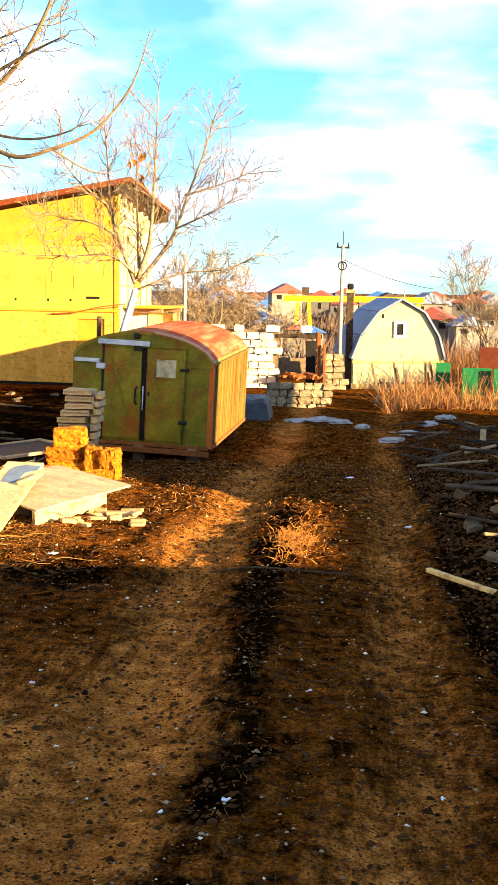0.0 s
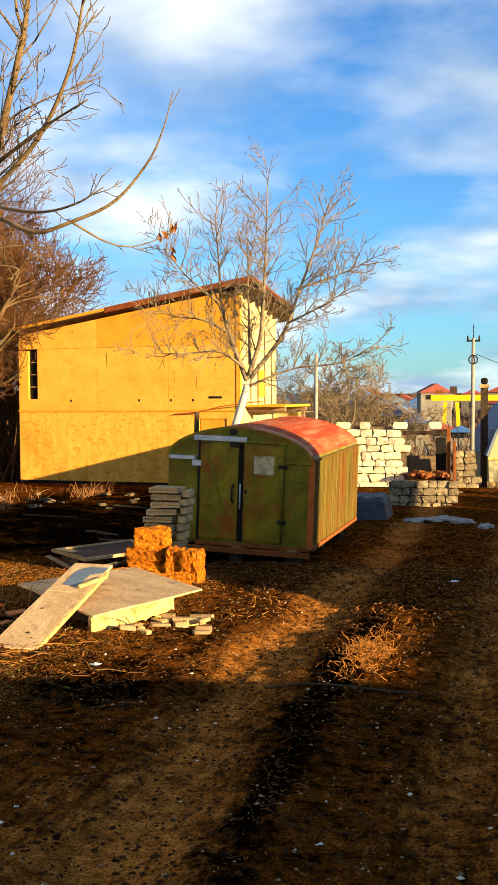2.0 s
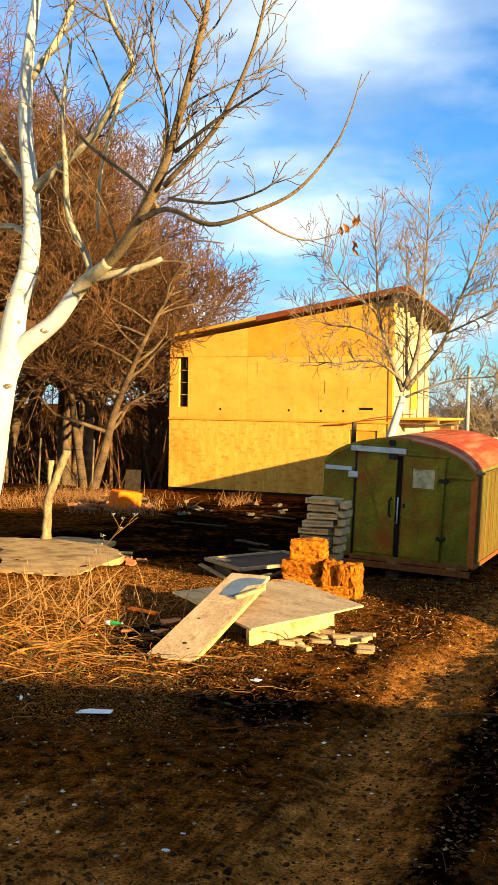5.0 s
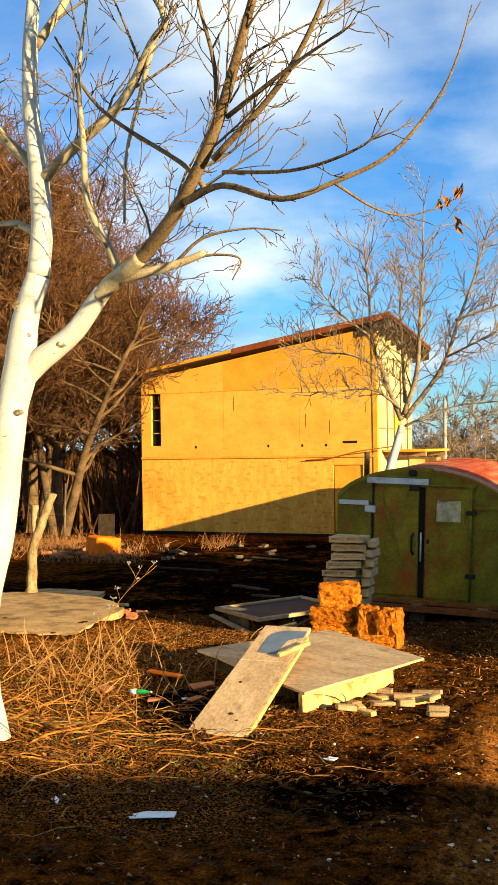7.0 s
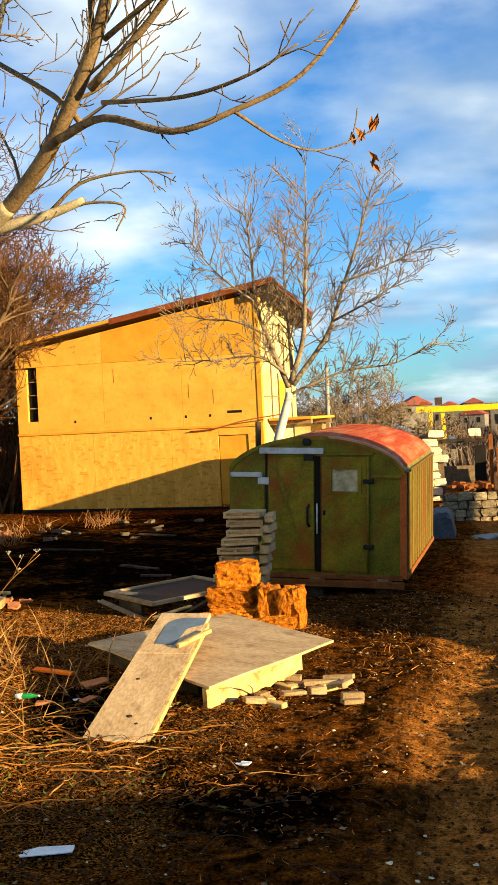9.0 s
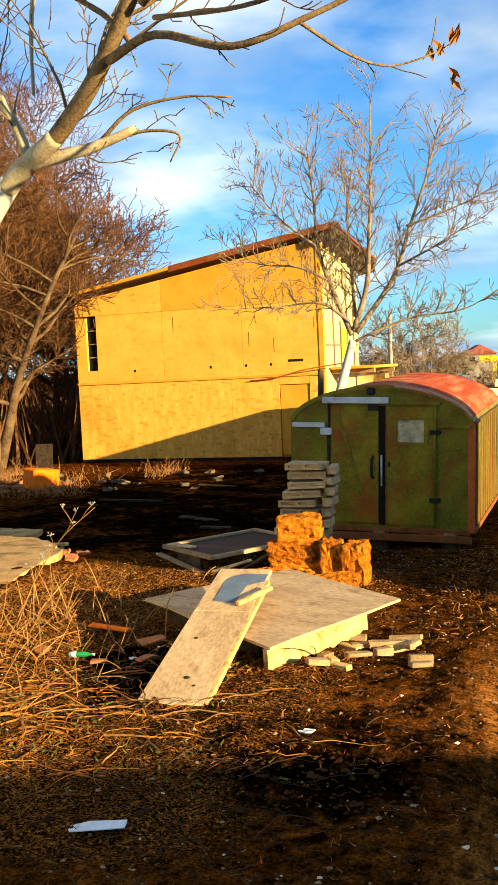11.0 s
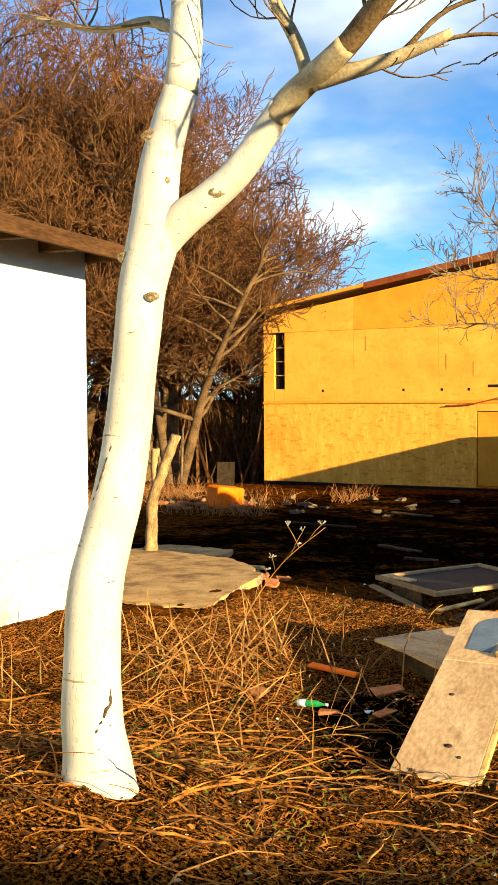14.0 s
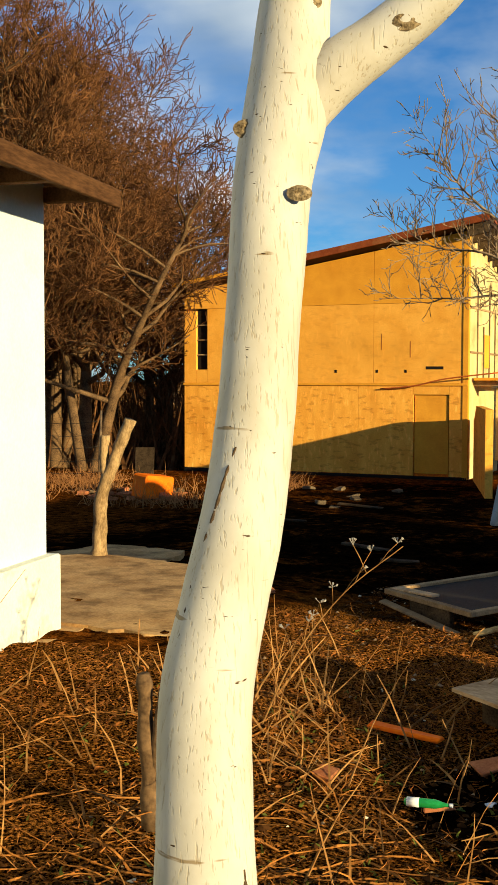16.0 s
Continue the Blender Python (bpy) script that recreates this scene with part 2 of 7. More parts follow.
M_BOTTLE = material("green_bottle", (0.015, 0.20, 0.04), (0.03, 0.34, 0.08), 6, 40, 0.15, 0.0, spec=0.5)
M_ORANGEPL = material("orange_plastic", (0.86, 0.135, 0.005), (0.95, 0.215, 0.009), 4, 40, 0.5, 0.1)
M_SLATE = material("grey_roof_sheet", (0.12, 0.15, 0.20), (0.22, 0.26, 0.33), 2, 40, 0.6, 0.2)
M_DACHA = material("cream_plaster", (0.36, 0.305, 0.155), (0.45, 0.395, 0.215), 1.6, 30, 0.85, 0.2, (0.50, 0.46, 0.26), 1.0, 0.3)
M_YELLOWSTEEL = material("yellow_crane_paint", (0.72, 0.42, 0.012), (0.82, 0.52, 0.02), 1.0, 20, 0.6, 0.1)
M_BLUEROOF = material("blue_roof", (0.04, 0.11, 0.30), (0.07, 0.17, 0.40), 2, 20, 0.6, 0.1)
M_REDROOF = material("far_red_roof", (0.22, 0.05, 0.04), (0.34, 0.10, 0.07), 2, 20, 0.7, 0.1)
M_FARWALL = material("far_house_wall", (0.13, 0.105, 0.08), (0.26, 0.225, 0.18), 1, 20, 0.8, 0.1, per_piece=0.3)
M_FARWOOD = material("far_scrub", (0.085, 0.052, 0.034), (0.17, 0.11, 0.075), 0.4, 8, 0.95, 0.0)
M_DRYREED = material("dry_reed", (0.15, 0.058, 0.018), (0.42, 0.200, 0.068), 1.5, 15, 0.85, 0.0)
M_GREENSHEET = material("green_fence_sheet", (0.008, 0.085, 0.028), (0.02, 0.15, 0.05), 2, 30, 0.5, 0.1)
M_POLE = material("concrete_pole", (0.22, 0.19, 0.15), (0.36, 0.33, 0.27), 4, 50, 0.85, 0.2)
M_TARP = material("grey_tarp", (0.03, 0.032, 0.034), (0.10, 0.105, 0.11), 3, 30, 0.5, 0.3)
M_GREYPAINT = material("blue_grey_paint", (0.085, 0.115, 0.155), (0.15, 0.185, 0.235), 6, 60, 0.6, 0.2)
M_RAG = material("pale_rag", (0.22, 0.19, 0.15), (0.50, 0.46, 0.40), 3, 30, 0.7, 0.4, (0.10, 0.07, 0.04), 3, 0.5)
M_WOODDARK = material("rotten_timber", (0.015, 0.010, 0.006), (0.10, 0.065, 0.035), 7, 70, 0.9, 0.4, per_piece=0.4)
M_DARKRED = material("dark_red_sheet", (0.055, 0.012, 0.006), (0.12, 0.030, 0.012), 3, 40, 0.7, 0.3)
M_BRICK = material("old_brick", (0.28, 0.09, 0.035), (0.46, 0.18, 0.07), 8, 60, 0.9, 0.4, per_piece=0.3)


def soil():
    m = bpy.data.materials.new("soil")
    m.use_nodes = True
    n, l = m.node_tree.nodes, m.node_tree.links
    bs = n["Principled BSDF"]
    tc = n.new("ShaderNodeTexCoord")

    def tex(sc, detail, r=0.62):
        t = n.new("ShaderNodeTexNoise")
        t.inputs["Scale"].default_value, t.inputs["Detail"].default_value, t.inputs["Roughness"].default_value = sc, detail, r
        l.new(tc.outputs["Object"], t.inputs["Vector"])
        return t.outputs["Fac"]

    def ramp(fac, c0, c1, p0=0.35, p1=0.65):
        r = n.new("ShaderNodeValToRGB")
        r.color_ramp.elements[0].position, r.color_ramp.elements[0].color = p0, (*c0, 1)
        r.color_ramp.elements[1].position, r.color_ramp.elements[1].color = p1, (*c1, 1)
        l.new(fac, r.inputs[0])
        return r.outputs[0]

    def attr(name):
        a = n.new("ShaderNodeAttribute")
        a.attribute_name = name
        return a.outputs["Fac"]

    def mix(f, a, b):
        x = n.new("ShaderNodeMix"); x.data_type = "RGBA"
        l.new(f, x.inputs["Factor"]); l.new(a, x.inputs["A"]); l.new(b, x.inputs["B"])
        return x.outputs["Result"]

    big, mid, fine = tex(1.6, 8, 0.68), tex(7, 7, 0.7), tex(55, 5, 0.7)
    base = ramp(mid, (0.014, 0.0055, 0.0012), (0.24, 0.075, 0.010), 0.40, 0.68)
    road = ramp(mid, (0.21, 0.072, 0.013), (0.64, 0.255, 0.052), 0.36, 0.64)
    # near-black for churned mud and for shade painted into the soil
    mud_shade = ramp(mid, (0.002, 0.0011, 0.0005), (0.024, 0.011, 0.0036), 0.42, 0.74)
    litter = ramp(fine, (0.007, 0.003, 0.0008), (0.44, 0.172, 0.029), 0.45, 0.68)
    ragged = tex(4.5, 9, 0.72)
    streak = n.new("ShaderNodeMapping"); streak.inputs["Scale"].default_value = (6.0, 1.1, 1.0)
    l.new(tc.outputs["Object"], streak.inputs["Vector"])
    lines = n.new("ShaderNodeTexNoise"); lines.inputs["Scale"].default_value, lines.inputs["Detail"].default_value, lines.inputs["Roughness"].default_value = 2.2, 7, 0.7
    l.new(streak.outputs[0], lines.inputs["Vector"])

    def edge(name, by, soft, gain):
        """The share of one ground attribute, frayed by a noise."""
        k = n.new("ShaderNodeMath"); k.operation = "MULTIPLY_ADD"; k.inputs[1].default_value = gain
        l.new(by, k.inputs[0]); l.new(attr(name), k.inputs[2])
        r = n.new("ShaderNodeMapRange"); r.interpolation_type = "SMOOTHSTEP"
        r.inputs["From Min"].default_value, r.inputs["From Max"].default_value = gain * 0.5 + 0.42 - soft, gain * 0.5 + 0.42 + soft
        l.new(k.outputs[0], r.inputs["Value"])
        return r.outputs[0]

    c = mix(edge("road", lines.outputs["Fac"], 0.34, 1.5), base, road)
    c = mix(edge("litter", ragged, 0.4, 1.2), c, litter)
    c = mix(edge("mud_shade", ragged, 0.22, 2.0), c, mud_shade)
    g = n.new("ShaderNodeMix"); g.data_type = "RGBA"; g.blend_type = "MULTIPLY"; g.inputs["Factor"].default_value = 1.0
    l.new(c, g.inputs["A"])
    l.new(ramp(fine, (0.22, 0.20, 0.18), (1.75, 1.7, 1.6), 0.34, 0.68), g.inputs["B"])
    g2 = n.new("ShaderNodeMix"); g2.data_type = "RGBA"; g2.blend_type = "MULTIPLY"; g2.inputs["Factor"].default_value = 0.6
    l.new(g.outputs["Result"], g2.inputs["A"])
    l.new(ramp(big, (0.40, 0.36, 0.33), (1.35, 1.35, 1.35), 0.38, 0.62), g2.inputs["B"])
    l.new(g2.outputs["Result"], bs.inputs["Base Color"])
    bs.inputs["Roughness"].default_value, bs.inputs["Specular IOR Level"].default_value = 0.95, 0.0
    ad = n.new("ShaderNodeMath"); ad.operation = "MULTIPLY_ADD"; ad.inputs[1].default_value = 0.35
    l.new(fine, ad.inputs[0]); l.new(mid, ad.inputs[2])
    bp = n.new("ShaderNodeBump"); bp.inputs["Strength"].default_value, bp.inputs["Distance"].default_value = 1.0, 0.09
    l.new(ad.outputs[0], bp.inputs["Height"]); l.new(bp.outputs[0], bs.inputs["Normal"])
    return m


M_SOIL = soil()


def bark():
    """Lime wash over smooth bark: fine upright cracks and sparse brown flecks."""
    m = bpy.data.materials.new("whitewashed_bark")
    m.use_nodes = True
    n, l = m.node_tree.nodes, m.node_tree.links
    bs = n["Principled BSDF"]
    tc = n.new("ShaderNodeTexCoord")

    def tex(stretch, sc, detail, p0, c0, p1, c1):
        mp = n.new("ShaderNodeMapping")
        mp.inputs["Scale"].default_value = stretch
        l.new(tc.outputs["Object"], mp.inputs["Vector"])
        t = n.new("ShaderNodeTexNoise")
        t.inputs["Scale"].default_value, t.inputs["Detail"].default_value, t.inputs["Roughness"].default_value = sc, detail, 0.6
        l.new(mp.outputs[0], t.inputs["Vector"])
        r = n.new("ShaderNodeValToRGB")
        r.color_ramp.elements[0].position, r.color_ramp.elements[0].color = p0, (*c0, 1)
        r.color_ramp.elements[1].position, r.color_ramp.elements[1].color = p1, (*c1, 1)
        l.new(t.outputs["Fac"], r.inputs[0])
        return r.outputs[0]

    def mul(a, b):
        x = n.new("ShaderNodeMix"); x.data_type = "RGBA"; x.blend_type = "MULTIPLY"; x.inputs["Factor"].default_value = 1.0
        l.new(a, x.inputs["A"]); l.new(b, x.inputs["B"])
        return x.outputs["Result"]

    wash = tex((1, 1, 0.6), 5, 5, 0.36, (0.44, 0.405, 0.325), 0.62, (0.54, 0.515, 0.445))
    crack = tex((1, 1, 0.07), 120, 2, 0.31, (0.80, 0.75, 0.66), 0.42, (1, 1, 1))
    fleck = tex((0.55, 0.55, 1.7), 36, 2, 0.715, (1, 1, 1), 0.75, (0.16, 0.10, 0.055))
    ring = tex((0.16, 0.16, 1.0), 24, 3, 0.685, (1, 1, 1), 0.72, (0.55, 0.45, 0.32))
    l.new(mul(mul(mul(wash, crack), fleck), ring), bs.inputs["Base Color"])
    bs.inputs["Roughness"].default_value, bs.inputs["Specular IOR Level"].default_value = 0.8, 0.12
    bw = n.new("ShaderNodeRGBToBW")
    l.new(mul(crack, fleck), bw.inputs[0])
    bp = n.new("ShaderNodeBump")
    bp.inputs["Strength"].default_value, bp.inputs["Distance"].default_value = 0.55, 0.006
    l.new(bw.outputs[0], bp.inputs["Height"]); l.new(bp.outputs[0], bs.inputs["Normal"])
    return m


M_BARK = bark()


# ---------------------------------------------------------------- mesh helpers
def link(name, mesh, mat, parent=None, label="", m=None):
    ob = new(name, mesh)
    if mat and not mesh.materials:
        mesh.materials.append(mat)
    if parent is not None:
        ob.parent = parent
    if m is not None:
        ob.matrix_basis = m
    if label:
        ob["label"] = label
    return ob


def part(name, bm, mat, parent=None, label="", m=None, smooth=False):
    me = bpy.data.meshes.new(name)
    bmesh.ops.recalc_face_normals(bm, faces=bm.faces)
    bm.to_mesh(me)
    bm.free()
    if smooth:
        me.polygons.foreach_set("use_smooth", [True] * len(me.polygons))
    return link(name, me, mat, parent, label, m)


def thing(name, label, category, m=None, group="", kind=""):
    ob = new(name)
    ob.empty_display_size = 0.2
    if m is not None:
        ob.matrix_basis = m
    return tagged(ob, label, category, group, kind)


def box(bm, x0, x1, y0, y1, z0, z1, bevel=0.0, m=None, wobble=0.0, rng=random):
    vs = bmesh.ops.create_cube(bm, size=1.0)["verts"]
    for v in vs:
        v.co = Vector(((x0 + x1) / 2 + v.co.x * (x1 - x0), (y0 + y1) / 2 + v.co.y * (y1 - y0), (z0 + z1) / 2 + v.co.z * (z1 - z0)))
        if wobble:
            v.co += Vector([rng.uniform(-wobble, wobble) for _ in range(3)])
    if bevel:
        es = list({e for v in vs for e in v.link_edges})
        vs = list({v for f in bmesh.ops.bevel(bm, geom=es, offset=bevel, segments=1, affect="EDGES")["faces"] for v in f.verts} | {v for v in vs if v.is_valid})
    if m is not None:
        bmesh.ops.transform(bm, matrix=m, verts=vs)
    return vs


def boxpart(name, dims, mat, parent=None, label="", m=None, bevel=0.006, wobble=0.0):
    bm = bmesh.new()
    box(bm, *dims, bevel=bevel, wobble=wobble)
    return part(name, bm, mat, parent, label, m)


def prism(bm, outline, y0, y1):
    """A closed outline in x and z, drawn out from y0 to y1."""
    a = [bm.verts.new((x, y0, z)) for x, z in outline]
    b = [bm.verts.new((x, y1, z)) for x, z in outline]
    bm.faces.new(a)
    bm.faces.new(b[::-1])
    for i in range(len(a)):
        j = (i + 1) % len(a)
        bm.faces.new((a[j], a[i], b[i], b[j]))


class Tubes:
    """Many tapered tubes in one mesh."""

    def __init__(self):
        self.v, self.f = [], []

    def add(self, pts, radii, sides=5, cap=True):
        n0 = len(self.v)
        pts = [Vector(p) for p in pts]
        t = (pts[1] - pts[0]).normalized()
        u = t.orthogonal().normalized()
        for i, p in enumerate(pts):
            a, b = pts[max(i - 1, 0)], pts[min(i + 1, len(pts) - 1)]
            t = (b - a).normalized()
            u = (u - t * u.dot(t)).normalized()
            w = t.cross(u)
            for k in range(sides):
                c = 2 * math.pi * k / sides
                self.v.append(tuple(p + (u * math.cos(c) + w * math.sin(c)) * radii[i]))
        for i in range(len(pts) - 1):
            for k in range(sides):
                k2 = (k + 1) % sides
                r = n0 + i * sides
                self.f.append((r + k, r + k2, r + sides + k2, r + sides + k))
        if cap:
            self.f.append(tuple(n0 + (len(pts) - 1) * sides + k for k in range(sides)))
            self.f.append(tuple(n0 + k for k in reversed(range(sides))))

    def mesh(self, name, smooth=True):
        me = bpy.data.meshes.new(name)
        me.from_pydata(self.v, [], self.f)
        if smooth:
            me.polygons.foreach_set("use_smooth", [True] * len(me.polygons))
        return me


def spline(ctrl, per=6):
    """Catmull-Rom through control points (x, y, z, radius)."""
    c = [np.array(p, float) for p in ctrl]
    c = [2 * c[0] - c[1]] + c + [2 * c[-1] - c[-2]]
    out = []
    for i in range(1, len(c) - 2):
        for k in range(per):
            t = k / per
            out.append(0.5 * (2 * c[i] + (c[i + 1] - c[i - 1]) * t + (2 * c[i - 1] - 5 * c[i] + 4 * c[i + 1] - c[i + 2]) * t * t
                              + (3 * c[i] - c[i - 1] - 3 * c[i + 1] + c[i + 2]) * t ** 3))
    out.append(c[-2])
    return out


def twigs(tubes, p, d, length, radius, level, rng, up=0.12, bend=0.25, kids=(5, 5, 4), sides=(5, 4, 3, 3), shrink=0.55, spread=0.9, start=0.25, fine=0.0035):
    """A branch with its side branches, down to fine twigs."""
    n = 5 if level > 0 else 3
    pts, rad = [p], [radius]
    cur, dd = p.copy(), d.normalized()
    for i in range(n):
        dd = (dd + Vector((rng.gauss(0, bend), rng.gauss(0, bend), rng.gauss(0, bend) + up))).normalized()
        cur = cur + dd * (length / n)
        pts.append(cur.copy())
        rad.append(max(radius * (1 - 0.8 * (i + 1) / n), fine))
    tubes.add(pts, rad, sides[min(len(sides) - 1, max(0, len(kids) - level))], cap=False)
    if level <= 0:
        return
    for k in range(kids[len(kids) - level] if level <= len(kids) else kids[0]):
        f = start + (1 - start) * (k + rng.random()) / kids[len(kids) - level]
        i = min(int(f * n), n - 1)
        g = f * n - i
        q = pts[i].lerp(pts[i + 1], g)
        along = (pts[i + 1] - pts[i]).normalized()
        side = along.orthogonal().normalized()
        side.rotate(Matrix.Rotation(rng.uniform(0, 2 * math.pi), 3, along))
        nd = (along * rng.uniform(0.5, 1.0) + side * spread * rng.uniform(0.6, 1.1)).normalized()
        twigs(tubes, q, nd, length * shrink * rng.uniform(0.7, 1.2) * (1.1 - 0.4 * f), max(rad[i] * 0.55, fine), level - 1, rng, up, bend, kids, sides, shrink, spread, 0.15, fine)


# ---------------------------------------------------------------- ground
def value_noise(x, y, seed):
    r = np.random.RandomState(seed).rand(64, 64)
    xi, yi = np.floor(x).astype(int), np.floor(y).astype(int)
    fx, fy = x - xi, y - yi
    fx, fy = fx * fx * (3 - 2 * fx), fy * fy * (3 - 2 * fy)
    g = lambda a, b: r[a % 64, b % 64]
    return (g(xi, yi) * (1 - fx) + g(xi + 1, yi) * fx) * (1 - fy) + (g(xi, yi + 1) * (1 - fx) + g(xi + 1, yi + 1) * fx) * fy


def fbm(x, y, seed, octaves=4):
    s, a = 0, 0.5
    for k in range(octaves):
        s = s + a * (value_noise(x * 2 ** k + 11.3 * k, y * 2 ** k + 5.1 * k, seed + k) - 0.5)
        a *= 0.5
    return s


def step(x, a, b):
    t = np.clip((x - a) / (b - a), 0, 1)
    return t * t * (3 - 2 * t)


def zones(x, y):
    """How much of road, litter and mud (with some painted shade) the ground has at a place."""
    wob = 0.5 * fbm(x * 0.6, y * 0.6, 3)
    left = 0.45 + 0.028 * np.maximum(y - 12, 0) + wob
    right = 2.1 + 0.04 * np.maximum(y - 6, 0) + wob
    track = np.exp(-((x - left) / 0.42) ** 2) + 0.62 * np.exp(-((x - right) / 0.36) ** 2) + 1.15 * np.exp(-((x + 0.5) / 1.35) ** 2) * (1 - step(y, 6, 9.8))
    road = np.clip(track * (1 - step(y, 30, 36)) * (0.75 + 1.2 * fbm(x * 1.7, y * 0.9, 9)), 0, 1)
    litter = (1 - step(-x, 4.7, 5.3) * step(y, 14.8, 15.4)) * step(-x + 0.8 * wob, 0.7, 1.5) * step(y, 9.0, 10.2) * (1 - step(y, 16.5, 19.0)) * (1 - step(-x, 8, 12))
    mud_shade = np.exp(-((x - 1.12 - wob) / 0.24) ** 2) * (1 - step(y, 13.5, 17)) * 1.2
    mud_shade = mud_shade + 1.2 * step(x, 2.65, 3.1) * (1 - step(y, 18, 25)) * step(y, 6, 8)
    # darker ground before the house
    mud_shade = mud_shade + 0.75 * step(y, 17.5, 20) * (1 - step(y, 33, 35.5)) * step(-x, 1.6, 3.0) * (1 - step(-x, 9, 11))
    mud_shade = mud_shade + 0.5 * np.exp(-((x - right - 0.55) / 0.16) ** 2) * (1 - step(y, 18, 22))
    # painted shade: left of the leaning board, then the shaded soil nearer the track
    mud_shade = mud_shade + 1.5 * np.exp(-((x + 2.65 + 0.25 * (y - 12.8)) / 0.36) ** 2 - ((y - 12.9) / 1.0) ** 2) + 0.8 * np.exp(-((x + 0.85) / 0.9) ** 2 - ((y - 10.9) / 1.15) ** 2)
    mud_shade = np.clip(mud_shade * (0.8 + 1.6 * fbm(x * 1.3, y * 1.3, 21)), 0, 1)
    return road, np.clip(litter, 0, 1) * (1 - 0.8 * road), mud_shade * (1 - 0.6 * road), left, right


def height(x, y):
    """The lie of the land, without the finest crumbs."""
    x, y = np.asarray(x, float), np.asarray(y, float)
    z = np.interp(y, [-400, -10, 2, 7.6, 11.5, 17, 20, 30, 36, 42, 60, 110, 220, 420, 900], [1, -0.4, -0.62, -0.80, -0.93, -1.03, -1.25, -1.28, -1.32, -1.8, -2.9, -6.5, -9, -5, 1.0])
    near = np.exp(-((y - 14) / 16) ** 2) * np.exp(-((x + 1) / 14) ** 2)
    road, litter, mud_shade, left, right = zones(x, y)
    z = z + near * (-0.08 * np.exp(-((x - left) / 0.33) ** 4) - 0.07 * np.exp(-((x - right) / 0.28) ** 4) + 0.05 * np.exp(-((x - 1.3 - 0.3 * fbm(y * 0.7, x, 61)) / 0.22) ** 2))
    z = z + 0.14 * step(-x, 3.0, 5.4) * (1 - step(y, 18.5, 23)) * step(y, 6, 11) + 0.32 * np.exp(-((x + 3.4) / 1.0) ** 2 - ((y - 10.3) / 1.1) ** 2)
    z = z + 0.34 * step(x, 2.8, 4.0) * near + 0.05 * litter
    tread = np.exp(-((x - left) / 0.30) ** 4) * step(y, 9.5, 11) * (1 - step(y, 18, 20)) * step(fbm(x * 1.1, y * 0.8, 17) + 0.5, 0.38, 0.58)
    z = z + 0.016 * tread * np.sin((y - 0.7 * np.abs(x - left)) * 21.0)
    return z + 0.12 * near * fbm(x * 0.9, y * 0.9, 30, 3)


def gz(x, y):
    return float(height(np.array([x]), np.array([y]))[0])


def axis(stops):
    out = []
    for (a, b, s) in stops:
        out += list(np.arange(a, b, s))
    return np.array(out + [stops[-1][1]])


gx = axis([(-700, -60, 40), (-60, -16, 4), (-16, -7, 0.3), (-7, 4.6, 0.05), (4.6, 12, 0.3), (12, 60, 4), (60, 700, 40)])
gy = axis([(-60, -4, 6), (-4, 3.5, 0.5), (3.5, 17, 0.05), (17, 26, 0.12), (26, 44, 0.4), (44, 90, 3), (90, 900, 30)])
GX, GY = np.meshgrid(gx, gy)
GZ = height(GX, GY)
z_road, z_litter, z_mud_shade, _, _ = zones(GX, GY)
close = step(GX, -9, -7) * (1 - step(GX, 4.6, 7)) * step(GY, 2.5, 3.6) * (1 - step(GY, 20, 30))
crumbs = 0.075 * fbm(GX * 5, GY * 5, 40, 4) * (1 + 1.3 * z_mud_shade) * (1 - 0.55 * z_road) + 0.02 * fbm(GX * 2.2, GY * 9, 45, 2) * z_road
GZ = GZ + close * crumbs
nx, ny = len(gx), len(gy)
g_verts = np.stack([GX.ravel(), GY.ravel(), GZ.ravel()], 1)
idx = (np.arange(ny - 1)[:, None] * nx + np.arange(nx - 1)[None, :]).ravel()
g_faces = np.stack([idx, idx + 1, idx + nx + 1, idx + nx], 1)
g_mesh = bpy.data.meshes.new("ground")
g_mesh.from_pydata(g_verts.tolist(), [], g_faces.tolist())
g_mesh.polygons.foreach_set("use_smooth", [True] * len(g_mesh.polygons))
for g_name, g_values in (("road", z_road), ("litter", z_litter), ("mud_shade", z_mud_shade)):
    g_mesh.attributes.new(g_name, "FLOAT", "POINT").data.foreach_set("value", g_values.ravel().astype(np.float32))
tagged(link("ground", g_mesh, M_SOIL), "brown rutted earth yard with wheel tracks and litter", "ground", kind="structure")


